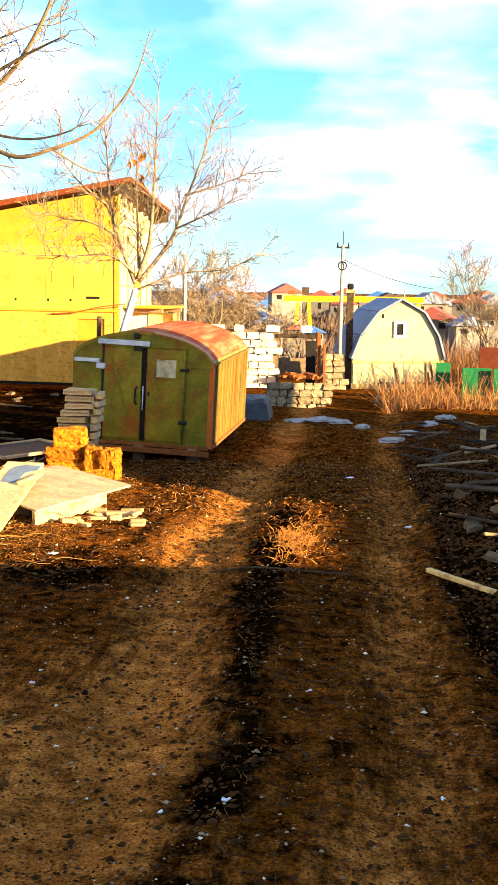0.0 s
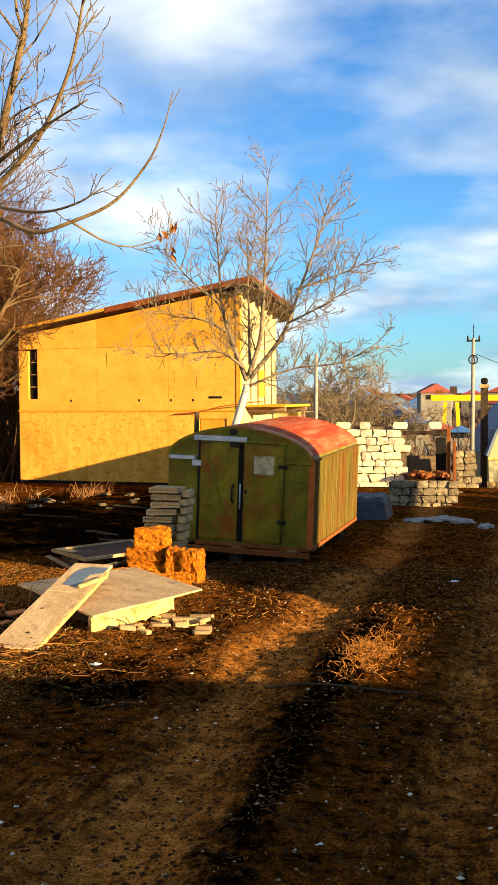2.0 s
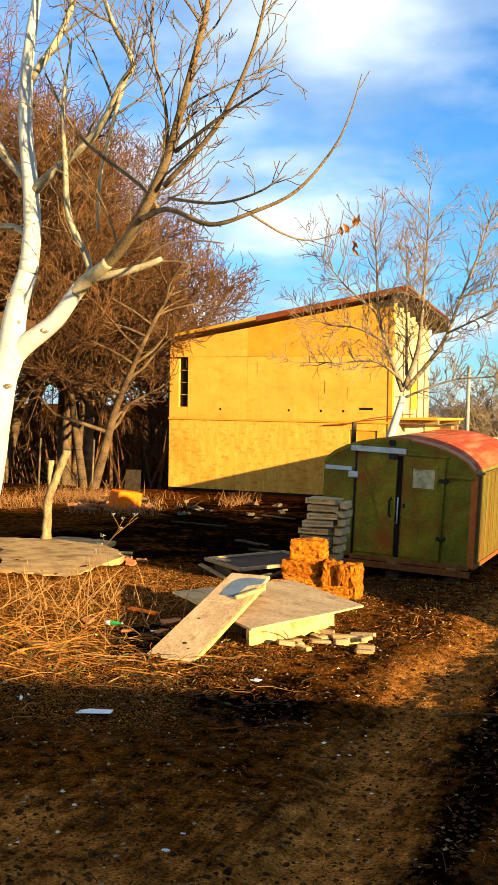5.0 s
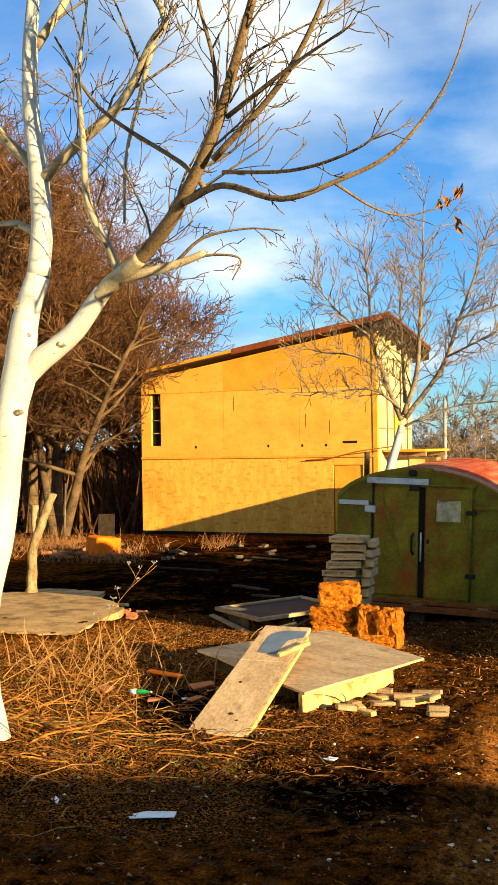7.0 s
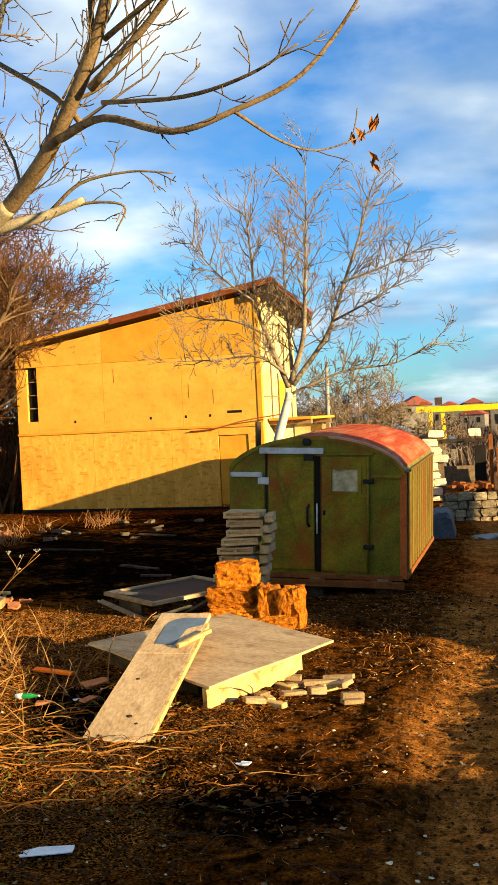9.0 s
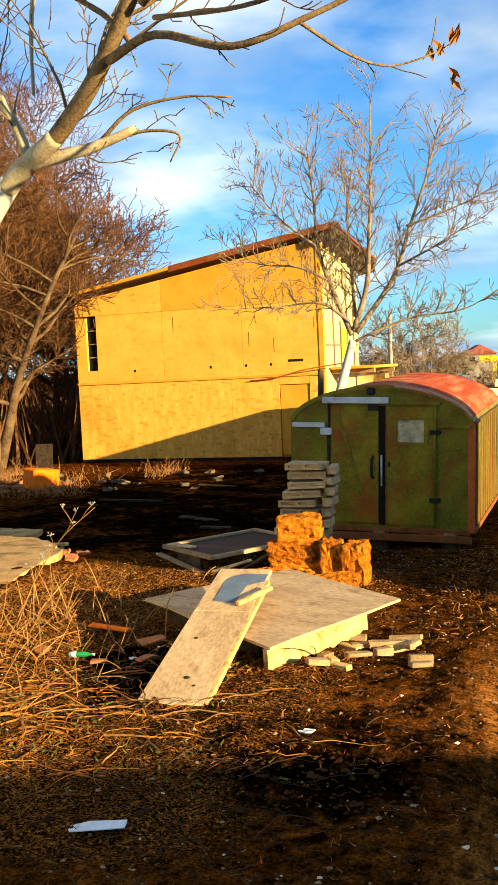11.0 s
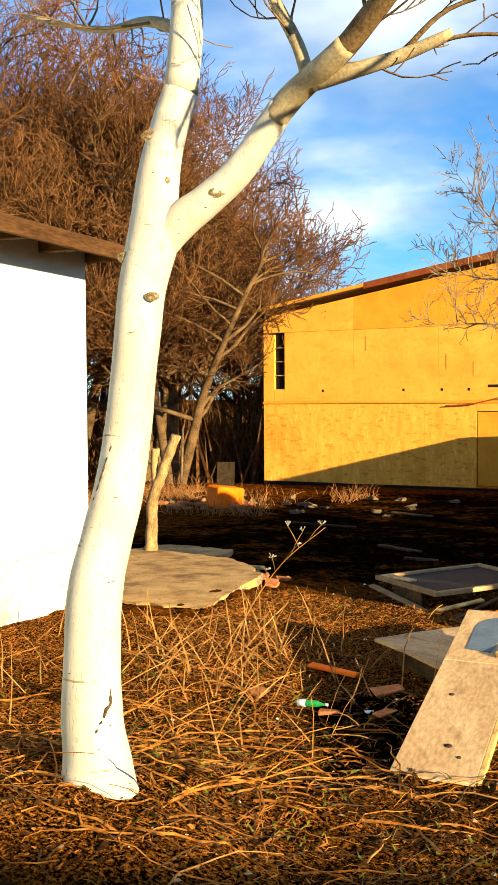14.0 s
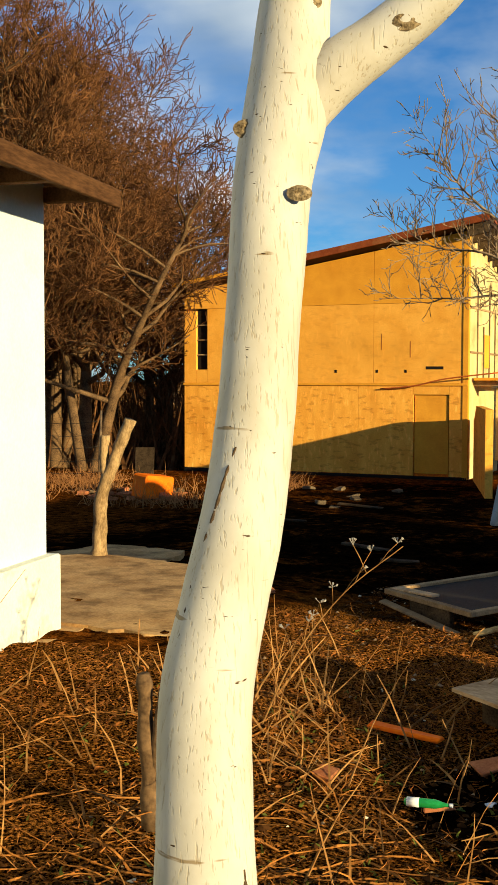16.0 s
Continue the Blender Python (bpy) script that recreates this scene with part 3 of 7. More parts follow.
# ---------------------------------------------------------------- yellow house
def build_house():
    W, D, HL, HR, BACKFALL = 7.8, 3.4, 4.80, 6.05, 0.17
    h = thing("house", "unfinished two-storey house sheathed in yellow boards under a brown lean-to roof", "house", pose(-12.85, 36.4, -1.30, 0, 0, -8))
    top = lambda x: HL + (HR - HL) * x / W

    def fall(bm, above=4.0):
        """Lets everything near the roof drop toward the rear."""
        for v in bm.verts:
            if v.co.z > above:
                v.co.z -= BACKFALL * v.co.y
        return bm

    # front wall: lower row, upper row and the strip under the roof, with a slit window let in
    T = 0.12

    def panel(x0, x1, z0, z1, mat, sloped=False):
        bm = bmesh.new()
        g = 0.004
        out = [(x0 + g, z0 + g), (x1 - g, z0 + g), (x1 - g, (top(x1) if sloped else z1) - g), (x0 + g, (top(x0) if sloped else z1) - g)]
        prism(bm, out, 0, T)
        return part("panel", bm, mat, h)

    for x0, x1 in ((0, 2.5), (2.5, 5.0), (5.0, 6.45), (7.35, W)):
        panel(x0, x1, 0.06, 2.30, M_OSB_LOW)
    panel(6.45, 7.35, 2.08, 2.30, M_OSB)
    boxpart("door", (6.47, 7.33, 0.03, 0.1, 0.12, 2.06), M_OSB_ORANGE, h, "flush board door in the same yellow sheathing")
    z2 = 4.35
    panel(0, 0.36, 2.36, 4.3, M_OSB)
    panel(0.70, 2.9, 2.36, z2, M_OSB)
    panel(2.9, 5.4, 2.36, z2, M_OSB)
    panel(5.4, W, 2.36, z2, M_OSB)
    panel(0.36, 0.70, 2.36, 2.72, M_OSB)
    panel(0.0, 2.9, z2, 0, M_OSB, True)
    for x0, x1 in ((2.9, 5.4), (5.4, W)):
        panel(x0, x1, 4.35, 0, M_OSB_ORANGE, True)
    # the unlit inside of the slit is put in as a near-black board
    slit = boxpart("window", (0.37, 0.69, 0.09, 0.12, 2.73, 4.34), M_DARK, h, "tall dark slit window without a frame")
    for z in (3.1, 3.5, 3.9):
        boxpart("bar", (0.36, 0.70, 0.04, 0.07, z, z + 0.03), M_WOOD, slit)
    boxpart("ledge", (-0.02, W, -0.035, 0.0, 2.30, 2.36), M_OSB_ORANGE, h)
    # near-black strip along the foot of the front wall
    boxpart("base_board", (0, W, -0.02, 0.02, -0.2, 0.055), M_DARK, h, "near-black strip along the wall foot")
    # near-black boxes stand in for the shade inside the vent openings
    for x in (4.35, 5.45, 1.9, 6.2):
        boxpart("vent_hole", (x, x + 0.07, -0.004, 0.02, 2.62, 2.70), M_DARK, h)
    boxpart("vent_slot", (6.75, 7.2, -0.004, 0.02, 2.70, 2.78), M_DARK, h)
    for x, z in ((3.25, 3.75), (5.6, 3.2), (6.35, 3.0)):
        boxpart("joint_batten", (x, x + 0.012, -0.006, 0.0, z, z + 0.4), M_FASCIA, h, bevel=0.002)
    # side wall, toward the sun
    bm = bmesh.new()
    box(bm, W - 0.12, W, T + 0.005, D, 0.0, HR)
    side = part("side_wall", fall(bm), M_SIDE, h, "pale sheathed side wall in full sun")
    for y, z, ln in ((0.9, 2.5, 2.2), (1.55, 2.5, 1.3), (2.2, 2.5, 2.4), (2.85, 2.5, 1.8)):
        boxpart("stud", (W, W + 0.03, y, y + 0.05, z, z + ln), M_WOODGREY, side)
    for z in (3.1, 4.2):
        boxpart("stud", (W, W + 0.025, 0.2, D - 0.1, z, z + 0.05), M_WOOD, side)
    boxpart("window", (W - 0.02, W + 0.034, 1.62, 2.15, 2.75, 3.6), M_OSB_ORANGE, h, "small boarded side window")
    boxpart("corner_post", (W - 0.12, W + 0.02, -0.02, 0.12, 0.0, HR - 0.02), M_OSB_ORANGE, h, "pale wooden corner board")
    bm = bmesh.new()
    box(bm, 0, 0.12, T + 0.005, D, 0.0, HL)
    part("side_wall", fall(bm), M_OSB, h)
    bm = bmesh.new()
    prism(bm, [(0.12, 0), (W - 0.12, 0), (W - 0.12, top(W - 0.12)), (0.12, top(0.12))], D - 0.12, D)
    part("rear_wall", fall(bm), M_OSB, h)
    # roof
    s = (HR - HL) / W
    def slope(x0, x1, y0, y1, z0, z1, name, mat, label=""):
        bm = bmesh.new()
        prism(bm, [(x0, HL + s * x0 + z0), (x1, HL + s * x1 + z0), (x1, HL + s * x1 + z1), (x0, HL + s * x0 + z1)], y0, y1)
        return part(name, fall(bm), mat, h, label)
    slope(-0.10, W + 0.55, -0.40, D + 0.3, 0.03, 0.16, "roof", M_ROOFDARK, "thin dark lean-to roof")
    slope(-0.12, 3.4, -0.44, -0.40, 0.06, 0.15, "fascia", M_OSB_ORANGE, "orange wooden fascia board")
    slope(3.4, W + 0.57, -0.44, -0.40, 0.0, 0.17, "fascia", M_FASCIA, "red-brown fascia board")
    slope(W + 0.55, W + 0.59, -0.44, D + 0.3, 0.11, 0.17, "fascia", M_FASCIA, "red-brown fascia board")
    for i in range(8):
        y = -0.25 + i * 0.55
        slope(W, W + 0.53, y, y + 0.06, -0.22, 0.03, "rafter", M_WOODDARK)
    # half-built porch roof at first-floor level on the sunny side
    boxpart("porch_beam", (W, W + 1.25, 0.6, 0.72, 2.30, 2.42), M_WOOD, h, "raw timber beam")
    boxpart("porch_beam", (W, W + 1.25, 2.7, 2.82, 2.30, 2.42), M_WOOD, h, "raw timber beam")
    boxpart("porch_roof", (W + 0.05, W + 1.3, 0.4, 3.0, 2.43, 2.50), M_OSB_ORANGE, h, "yellow board platform")
    boxpart("porch_post", (W + 1.1, W + 1.2, 2.7, 2.8, 0.0, 2.3), M_WOOD, h)
    boxpart("porch_wall", (W + 0.05, W + 1.1, 2.9, 2.96, 0.3, 2.25), M_SIDE, h, "pale board wall under the porch roof")
    t = Tubes()
    t.add(spline([(5.6, -0.05, 2.22, .018), (6.5, -0.12, 2.30, .018), (7.3, -0.2, 2.47, .018), (8.6, -0.25, 2.62, .018)]) and
          [p[:3] for p in spline([(5.6, -0.05, 2.22, .018), (6.5, -0.12, 2.30, .018), (7.3, -0.2, 2.47, .018), (8.6, -0.25, 2.62, .018)])], [0.018] * 19, 5)
    link("cable", t.mesh("cable"), M_RUSTEDGE, h, "sagging orange cable")


build_house()
# added wall, its outline shaped to cast the slanting shade on the house front
ob = bmesh.new()
prism(ob, [(-0.2, -0.3), (4.3, -0.3), (4.3, 1.83), (0.8, 1.83), (0.0, 1.5), (-0.2, 1.5)], 0.0, 0.16)
tagged(part("garden_wall", ob, M_OSB_LOW, m=pose(-4.95, 35.25, -1.30, 0, 0, -81.5)), "low yellow board wall added to cast the slanting shade on the house", "wall")


# ---------------------------------------------------------------- green site cabin
def build_cabin():
    W, H, L, P = 2.49, 1.47, 3.87, 0.47
    m = Matrix.Translation((-0.455, 19.94, -1.017)) @ (Matrix.Rotation(-0.066, 4, "Z") @ Matrix.Rotation(0.022, 4, "X") @ Matrix.Rotation(0.044, 4, "Y"))
    c = thing("site_cabin", "old olive-green steel site cabin with a rounded red roof", "cabin", m)
    arc = lambda x: H + P * math.sqrt(max(0.0, 1 - ((x + W / 2) / (W / 2)) ** 2)) ** 1.25
    xs = [-W + W * (0.5 - 0.5 * math.cos(math.pi * i / 28)) for i in range(29)]
    bm = bmesh.new()
    prism(bm, [(-W, 0), (0, 0)] + [(x, arc(x)) for x in xs[::-1]][:-1] + [(-W, arc(-W))], 0.0, L)
    part("body", bm, M_GREEN, c, "olive-green painted steel shell with rust patches")
    # roof skin in strips: red, with a pale worn stripe along the sunny shoulder
    def strip(x0, x1, mat, name, label, t=0.016, y0=-0.03, y1=L + 0.03):
        n = 8
        xx = [x0 + (x1 - x0) * i / n for i in range(n + 1)]
        bm = bmesh.new()
        prism(bm, [(x, arc(x) + 0.002) for x in xx] + [(x, arc(x) + t) for x in xx[::-1]], y0, y1)
        part(name, bm, mat, c, label)
    strip(-W + 0.02, -1.62, M_GREEN, "roof_sheet", "olive roof sheet", y0=0.0)
    strip(-1.62, -0.70, M_RED, "roof_sheet", "red painted roof sheet", y0=0.0)
    strip(-0.70, -0.02, M_RED, "roof_sheet", "red painted roof sheet", y0=0.0)
    strip(-1.05, -0.02, M_REDPALE, "roof_edge", "pale worn front edge of the roof", 0.030, -0.036, 0.11)
    for y in (0.0, 0.95, 1.93, 2.9, L):
        bm = bmesh.new()
        xx = [-0.02 - 1.6 * i / 14 for i in range(15)]
        prism(bm, [(x, arc(x) + 0.016) for x in xx] + [(x, arc(x) + 0.026) for x in xx[::-1]], y - 0.012, y + 0.012)
        part("roof_seam", bm, M_RED, c)
    # side: pressed vertical ribs
    for i in range(12):
        y = 0.2 + i * 0.32
        if y < L - 0.1:
            boxpart("rib", (0.0, 0.028, y, y + 0.13, 0.05, H - 0.03), M_SIDE_GREEN, c, bevel=0.012)
    boxpart("side_skin", (0.001, 0.010, 0.0, L, 0.0, H), M_SIDE_GREEN, c, "faded green side sheet streaked with rust")
    boxpart("corner_strip", (-0.065, 0.026, -0.022, 0.05, 0.0, H), M_RUSTEDGE, c, "rust-orange corner angle")
    boxpart("corner_strip", (-0.05, 0.022, L - 0.03, L + 0.018, 0.0, H), M_RUSTEDGE, c)
    boxpart("gutter_rail", (-0.01, 0.045, -0.02, L + 0.02, H - 0.02, H + 0.012), M_SIDE_GREEN, c)
    boxpart("side_sill", (0.0, 0.04, 0, L, -0.02, 0.05), M_RUST, c)
    # front: rim, doors and fixed panels
    bm = bmesh.new()
    rim = [(x, arc(x)) for x in xs]
    prism(bm, [(x, z + 0.022) for x, z in rim] + [(x * 0.975 - 0.031, z - 0.035) for x, z in rim[::-1]], -0.03, 0.0)
    part("front_rim", bm, M_GREEN_DOOR, c, "folded green rim round the arched front")
    boxpart("front_panel", (-0.49, -0.06, -0.015, 0.0, 0.03, H - 0.05), M_GREEN, c)
    boxpart("front_panel", (-2.44, -1.97, -0.015, 0.0, 0.03, H - 0.09), M_GREEN, c)
    door_l = boxpart("door", (-1.92, -1.26, -0.035, -0.002, 0.085, 1.665), M_GREEN_DOOR, c, "green door with a diagonal brace and rust-red patches")
    b = boxpart("brace", (-0.02, 0.02, -0.012, 0.0, 0.0, 1.2), M_GREEN, door_l, m=pose(-1.47, -0.035, 0.45, 0, -17, 0))
    # shade of the door gap, put in as a thin near-black strip
    boxpart("gap", (-1.255, -1.165, -0.004, -0.0005, 0.06, 1.68), M_DARK, c, "near-black strip for the shaded gap between the doors")
    door_r = thing("door", "", "", kind="")
    door_r.parent = c
    door_r["label"] = "green door with a small dusty window"
    wx0, wx1, wz0, wz1 = -1.05, -0.60, 1.15, 1.55
    x0, x1, z0, z1 = -1.15, -0.52, 0.085, 1.675
    bm = bmesh.new()
    for d in ((x0, wx0, z0, z1), (wx1, x1, z0, z1), (wx0, wx1, z0, wz0), (wx0, wx1, wz1, z1)):
        box(bm, d[0], d[1], -0.035, -0.002, d[2], d[3])
    part("leaf", bm, M_GREEN_DOOR, door_r)
    boxpart("pane", (wx0 + 0.04, wx1 - 0.04, -0.016, -0.008, wz0 + 0.04, wz1 - 0.04), M_PANE, door_r, "dusty pale window pane")
    bm = bmesh.new()
    for d in ((wx0 - .01, wx0 + .045, wz0, wz1), (wx1 - .045, wx1 + .01, wz0, wz1), (wx0 + .045, wx1 - .045, wz0, wz0 + .045), (wx0 + .045, wx1 - .045, wz1 - .045, wz1)):
        box(bm, d[0], d[1], -0.048, -0.006, d[2], d[3], 0.005)
    part("window_frame", bm, M_GREEN_DOOR, door_r)
    boxpart("edge_strip", (-1.165, -1.148, -0.042, -0.002, 0.085, 1.675), M_RUST, door_r, "rusty red door edge")
    boxpart("knob", (-1.13, -1.10, -0.07, -0.035, 0.86, 0.93), M_BLACK, door_r, bevel=0.01)
    t = Tubes()
    t.add([(-1.33, -0.035, 1.0), (-1.345, -0.085, 0.96), (-1.345, -0.085, 0.74), (-1.33, -0.035, 0.70)], [0.018] * 4, 6)
    link("handle", t.mesh("handle"), M_BLACK, c, "black iron door handle")
    t = Tubes()
    t.add([(-1.22, -0.03, 1.02), (-1.22, -0.03, 0.60)], [0.014] * 2, 6)
    link("locking_bar", t.mesh("locking_bar"), M_STEEL, c, "pale steel locking bar")
    t = Tubes()
    t.add([(-0.50, -0.05, 0.06), (-0.50, -0.05, 1.68)], [0.018] * 2, 6)
    link("hinge_rod", t.mesh("hinge_rod"), M_GREEN, c)
    for z in (0.43, 1.34):
        boxpart("hinge", (-0.57, -0.42, -0.075, -0.02, z - 0.03, z + 0.03), M_BLACK, c, bevel=0.012)
    for z in (1.33,):
        boxpart("hinge", (-2.06, -1.90, -0.07, -0.01, z - 0.05, z + 0.05), M_STEEL, c, bevel=0.012)
    t = Tubes()
    t.add([(-1.945, -0.03, 0.05), (-1.945, -0.03, 1.75)], [0.016] * 2, 6)
    link("hinge_rod", t.mesh("hinge_rod"), M_BLACK, c)
    boxpart("head_bar", (-2.03, -1.12, -0.075, -0.022, 1.715, 1.80), M_STEEL, c, "pale steel rail over the doors")
    boxpart("rain_rail", (-1.10, -0.43, -0.05, -0.015, 1.70, 1.735), M_GREEN, c)
    boxpart("rain_rail", (-0.46, -0.02, -0.05, -0.012, H - 0.08, H - 0.035), M_GREEN, c)
    boxpart("rain_rail", (-2.46, -2.0, -0.07, -0.012, H - 0.085, H - 0.02), M_STEEL, c, "pale steel rail")
    boxpart("bolt_box", (-1.40, -1.26, -0.06, -0.012, 1.62, 1.70), M_BLACK, c)
    boxpart("lamp_stub", (-1.42, -1.30, -0.05, 0.0, 1.83, 1.93), M_BLACK, c, bevel=0.02)
    boxpart("threshold", (-1.98, -0.03, -0.05, 0.0, -0.03, 0.035), M_RUST, c, "rusty steel sill")
    # timbers under the cabin
    for x in (-2.3, -1.25, -0.3):
        for y in (0.1, 1.9, 3.5):
            boxpart("support_block", (x - 0.11, x + 0.11, y - 0.14, y + 0.14, -0.40, -0.105), M_WOODDARK, c)
        boxpart("skid", (x - 0.08, x + 0.08, -0.05, L, -0.10, -0.003), M_WOOD, c)
    boxpart("front_beam", (-2.3, 0.0, -0.13, -0.055, -0.13, -0.04), M_RUST, c, "rusty brown front beam")
    t = Tubes()
    t.add([(-2.2, 0.55, 1.4), (-2.2, 0.55, 2.14)], [0.042] * 2, 10)
    link("flue_pipe", t.mesh("flue_pipe"), M_WOODDARK, c, "short dark rusty flue pipe")


build_cabin()


# ---------------------------------------------------------------- block stack and shell stones before the cabin
def rough_block(size, rng, rough=0.02, cuts=2):
    bm = bmesh.new()
    bmesh.ops.create_cube(bm, size=1.0)
    bmesh.ops.subdivide_edges(bm, edges=bm.edges[:], cuts=cuts, use_grid_fill=True)
    for v in bm.verts:
        edge = sum(abs(abs(k) - 0.5) < 0.01 for k in v.co)
        v.co = Vector([a * b * (1 - 0.03 * max(0, edge - 1)) for a, b in zip(v.co, size)]) + Vector([rng.gauss(0, rough) for _ in range(3)])
    bmesh.ops.triangulate(bm, faces=bm.faces[:])
    return bm


def build_blocks():
    rng = random.Random(4)
    z = gz(-2.2, 17.6) - 0.02
    n = 12
    hh = (0.22 - z) / n
    for i in range(n):
        bm = bmesh.new()
        ln, wd = 0.44, 0.36
        # a hollow block laid on its side, with two slots in the face
        box(bm, -ln / 2, ln / 2, -wd / 2 + 0.03, wd / 2, 0, hh - 0.03, 0.006, wobble=0.010, rng=rng)
        box(bm, -ln / 2, ln / 2, -wd / 2, -wd / 2 + 0.03, 0, hh * 0.28, wobble=0.003, rng=rng)
        box(bm, -ln / 2, ln / 2, -wd / 2, -wd / 2 + 0.03, hh * 0.58, hh - 0.03, wobble=0.003, rng=rng)
        for x in (-ln / 2, -0.02, ln / 2 - 0.04):
            box(bm, x, x + 0.04, -wd / 2, -wd / 2 + 0.03, hh * 0.28, hh * 0.58)
        lean = -0.20 + 0.016 * i
        ob = part("concrete_block", bm, M_GREYBLOCK, None, m=pose(-2.18 + lean + rng.uniform(-.045, .045), 17.7 + rng.uniform(-.03, .03), z + i * hh, 0, rng.uniform(-1.5, 1.5), rng.uniform(-9, 9)))
        tagged(ob, "grey hollow concrete block in a leaning stack", "block", "stack of concrete blocks")
    for i in range(10):
        bm = bmesh.new()
        box(bm, -0.055, 0.055, -0.2, 0.2, 0, hh * 1.15 - 0.028, 0.008, wobble=0.010, rng=rng)
        ob = part("concrete_block", bm, M_GREYBLOCK, None, m=pose(-2.07 + 0.017 * i + rng.uniform(-.02, .02), 17.78, z + i * hh * 1.15, 0, rng.uniform(-2, 2), rng.uniform(-7, 7)))
        tagged(ob, "grey concrete block set on edge in a stack", "block", "stack of concrete blocks")
    spots = [(-2.12, 16.55, 0.0, 0.55, 0.36, 0.24, 4), (-2.16, 16.58, 0.235, 0.50, 0.34, 0.22, -7), (-2.10, 16.62, 0.45, 0.46, 0.32, 0.26, 9), (-2.40, 16.2, 0.0, 0.34, 0.3, 0.17, 30),
             (-1.72, 16.45, 0.0, 0.24, 0.30, 0.46, 6), (-1.46, 16.38, 0.0, 0.24, 0.32, 0.44, -4), (-1.62, 16.05, 0.0, 0.42, 0.22, 0.16, 12), (-2.05, 16.1, 0.0, 0.36, 0.24, 0.18, -14)]
    for x, y, dz, a, b, c, r in spots:
        ob = part("shell_stone", rough_block((a, b, c), rng, 0.011, 6), M_SHELLSTONE, None, m=pose(x, y, gz(x, y) - 0.01 + dz + c / 2, 0, 0, r))
        tagged(ob, "rough orange shell-limestone block, crumbling, in a small pile", "stone", "pile of shell-stone blocks")


build_blocks()


# ---------------------------------------------------------------- boards, old door and window sash on the ground
def frame_matrix(o, xdir, ydir):
    x = Vector(xdir).normalized()
    z = x.cross(Vector(ydir)).normalized()
    y = z.cross(x)
    m = Matrix((x, y, z)).transposed().to_4x4()
    m.translation = o
    return m


def build_boards():
    F, R, Lc = Vector((-1.57, 12.85, -0.735)), Vector((-0.76, 14.2, -0.66)), Vector((-3.05, 14.30, -0.69))
    m = frame_matrix(F, R - F, Lc - F)
    w, d = (R - F).length, (Lc - F).length
    t = thing("wooden_platform", "weathered plywood panel on a low wooden frame lying on rubble", "panel", m)
    bm = bmesh.new()
    n = 10
    lx, ly = (m.inverted() @ Lc).to_2d()
    rx, ry = w + lx * 0.8, ly * 0.8
    out = [(w * i / n, 0.012 * math.sin(i * 7.0)) for i in range(n)] + [(w + (rx - w) * i / 4, ry * i / 4) for i in range(4)]
    out += [(rx + (lx - rx) * i / 4, ry + (ly - ry) * i / 4 + 0.02 * (i % 2)) for i in range(4)] + [(lx * (1 - i / 5) + 0.02 * (i % 2), ly * (1 - i / 5)) for i in range(5)]
    a = [bm.verts.new((x, y, 0.0)) for x, y in out]
    f = bm.faces.new(a)
    g = bmesh.ops.extrude_face_region(bm, geom=[f])
    bmesh.ops.translate(bm, vec=(0, 0, -0.022), verts=[v for v in g["geom"] if isinstance(v, bmesh.types.BMVert)])
    part("panel", bm, M_PLY, t, "weathered plywood sheet")
    bm = bmesh.new()
    k = 8
    k = 22
    out = [(0.0, -0.023)] + [(w * 0.74, -0.023)] + [(w * 0.74 * (1 - i / k), -0.165 + 0.05 * noise.noise(Vector((i * 1.7, 2.0, 0))) - 0.04 * i / k) for i in range(k + 1)]
    prism(bm, out, 0.03, 0.075)
    part("front_rail", bm, M_PLYEDGE, t, "splintered pale wooden rail")
    # rail in near-black timber colour, standing in for the shade under the sheet
    boxpart("side_rail", (0.10, 0.16, 0.35, d * 0.93, -0.20, -0.023), M_WOODDARK, t, "side rail coloured dark for the shade under the sheet", m=pose(0.04, 0.03, 0, 0, 0, math.degrees(math.atan2(-lx, ly))))
    boxpart("back_rail", (lx + 0.1, rx - 0.1, ly * 0.84, ly * 0.84 + 0.05, -0.19, -0.031), M_WOOD, t)
    # the board leaning on it
    A, B = Vector((-2.27, 11.89, -0.86)), Vector((-1.80, 11.74, -0.90))
    C = Vector((-2.36, 14.40, -0.44))
    m = frame_matrix(A, (B - A) - (C - A) * ((B - A).dot(C - A) / (C - A).length_squared), C - A)
    p = thing("door_panel", "bare pale wooden board with a blue-grey painted patch leaning on the platform", "board", m)
    w2, l2 = 0.46, (C - A).length
    boxpart("board", (0, w2, 0, l2 * 0.62, -0.035, 0.0), M_PLY, p, bevel=0.004)
    boxpart("board", (0.0, w2, l2 * 0.62 + 0.004, l2, -0.035, 0.002), M_PLY, p, bevel=0.004)
    boxpart("edge_strip", (w2, w2 + 0.03, 0.02, l2 * 0.9, -0.045, 0.0), M_PLYEDGE, p, "pale raw edge", bevel=0.003)
    bm = bmesh.new()
    out = []
    for i in range(13):
        c = math.pi * (0.5 + 0.5 * i / 12)
        out.append((w2 * 0.62 + 0.17 * math.cos(c), l2 * 0.86 + 0.22 * math.sin(c)))
    out = [(w2 * 0.98, l2 * 0.86 + 0.22)] + out + [(w2 * 0.25, l2 * 0.70), (w2 * 0.62, l2 * 0.69), (w2 * 0.70, l2 * 0.84), (w2 * 0.98, l2 * 0.88)]
    f = bm.faces.new([bm.verts.new((x, y, 0.004)) for x, y in out])
    g = bmesh.ops.extrude_face_region(bm, geom=[f])
    bmesh.ops.translate(bm, vec=(0, 0, 0.004), verts=[v for v in g["geom"] if isinstance(v, bmesh.types.BMVert)])
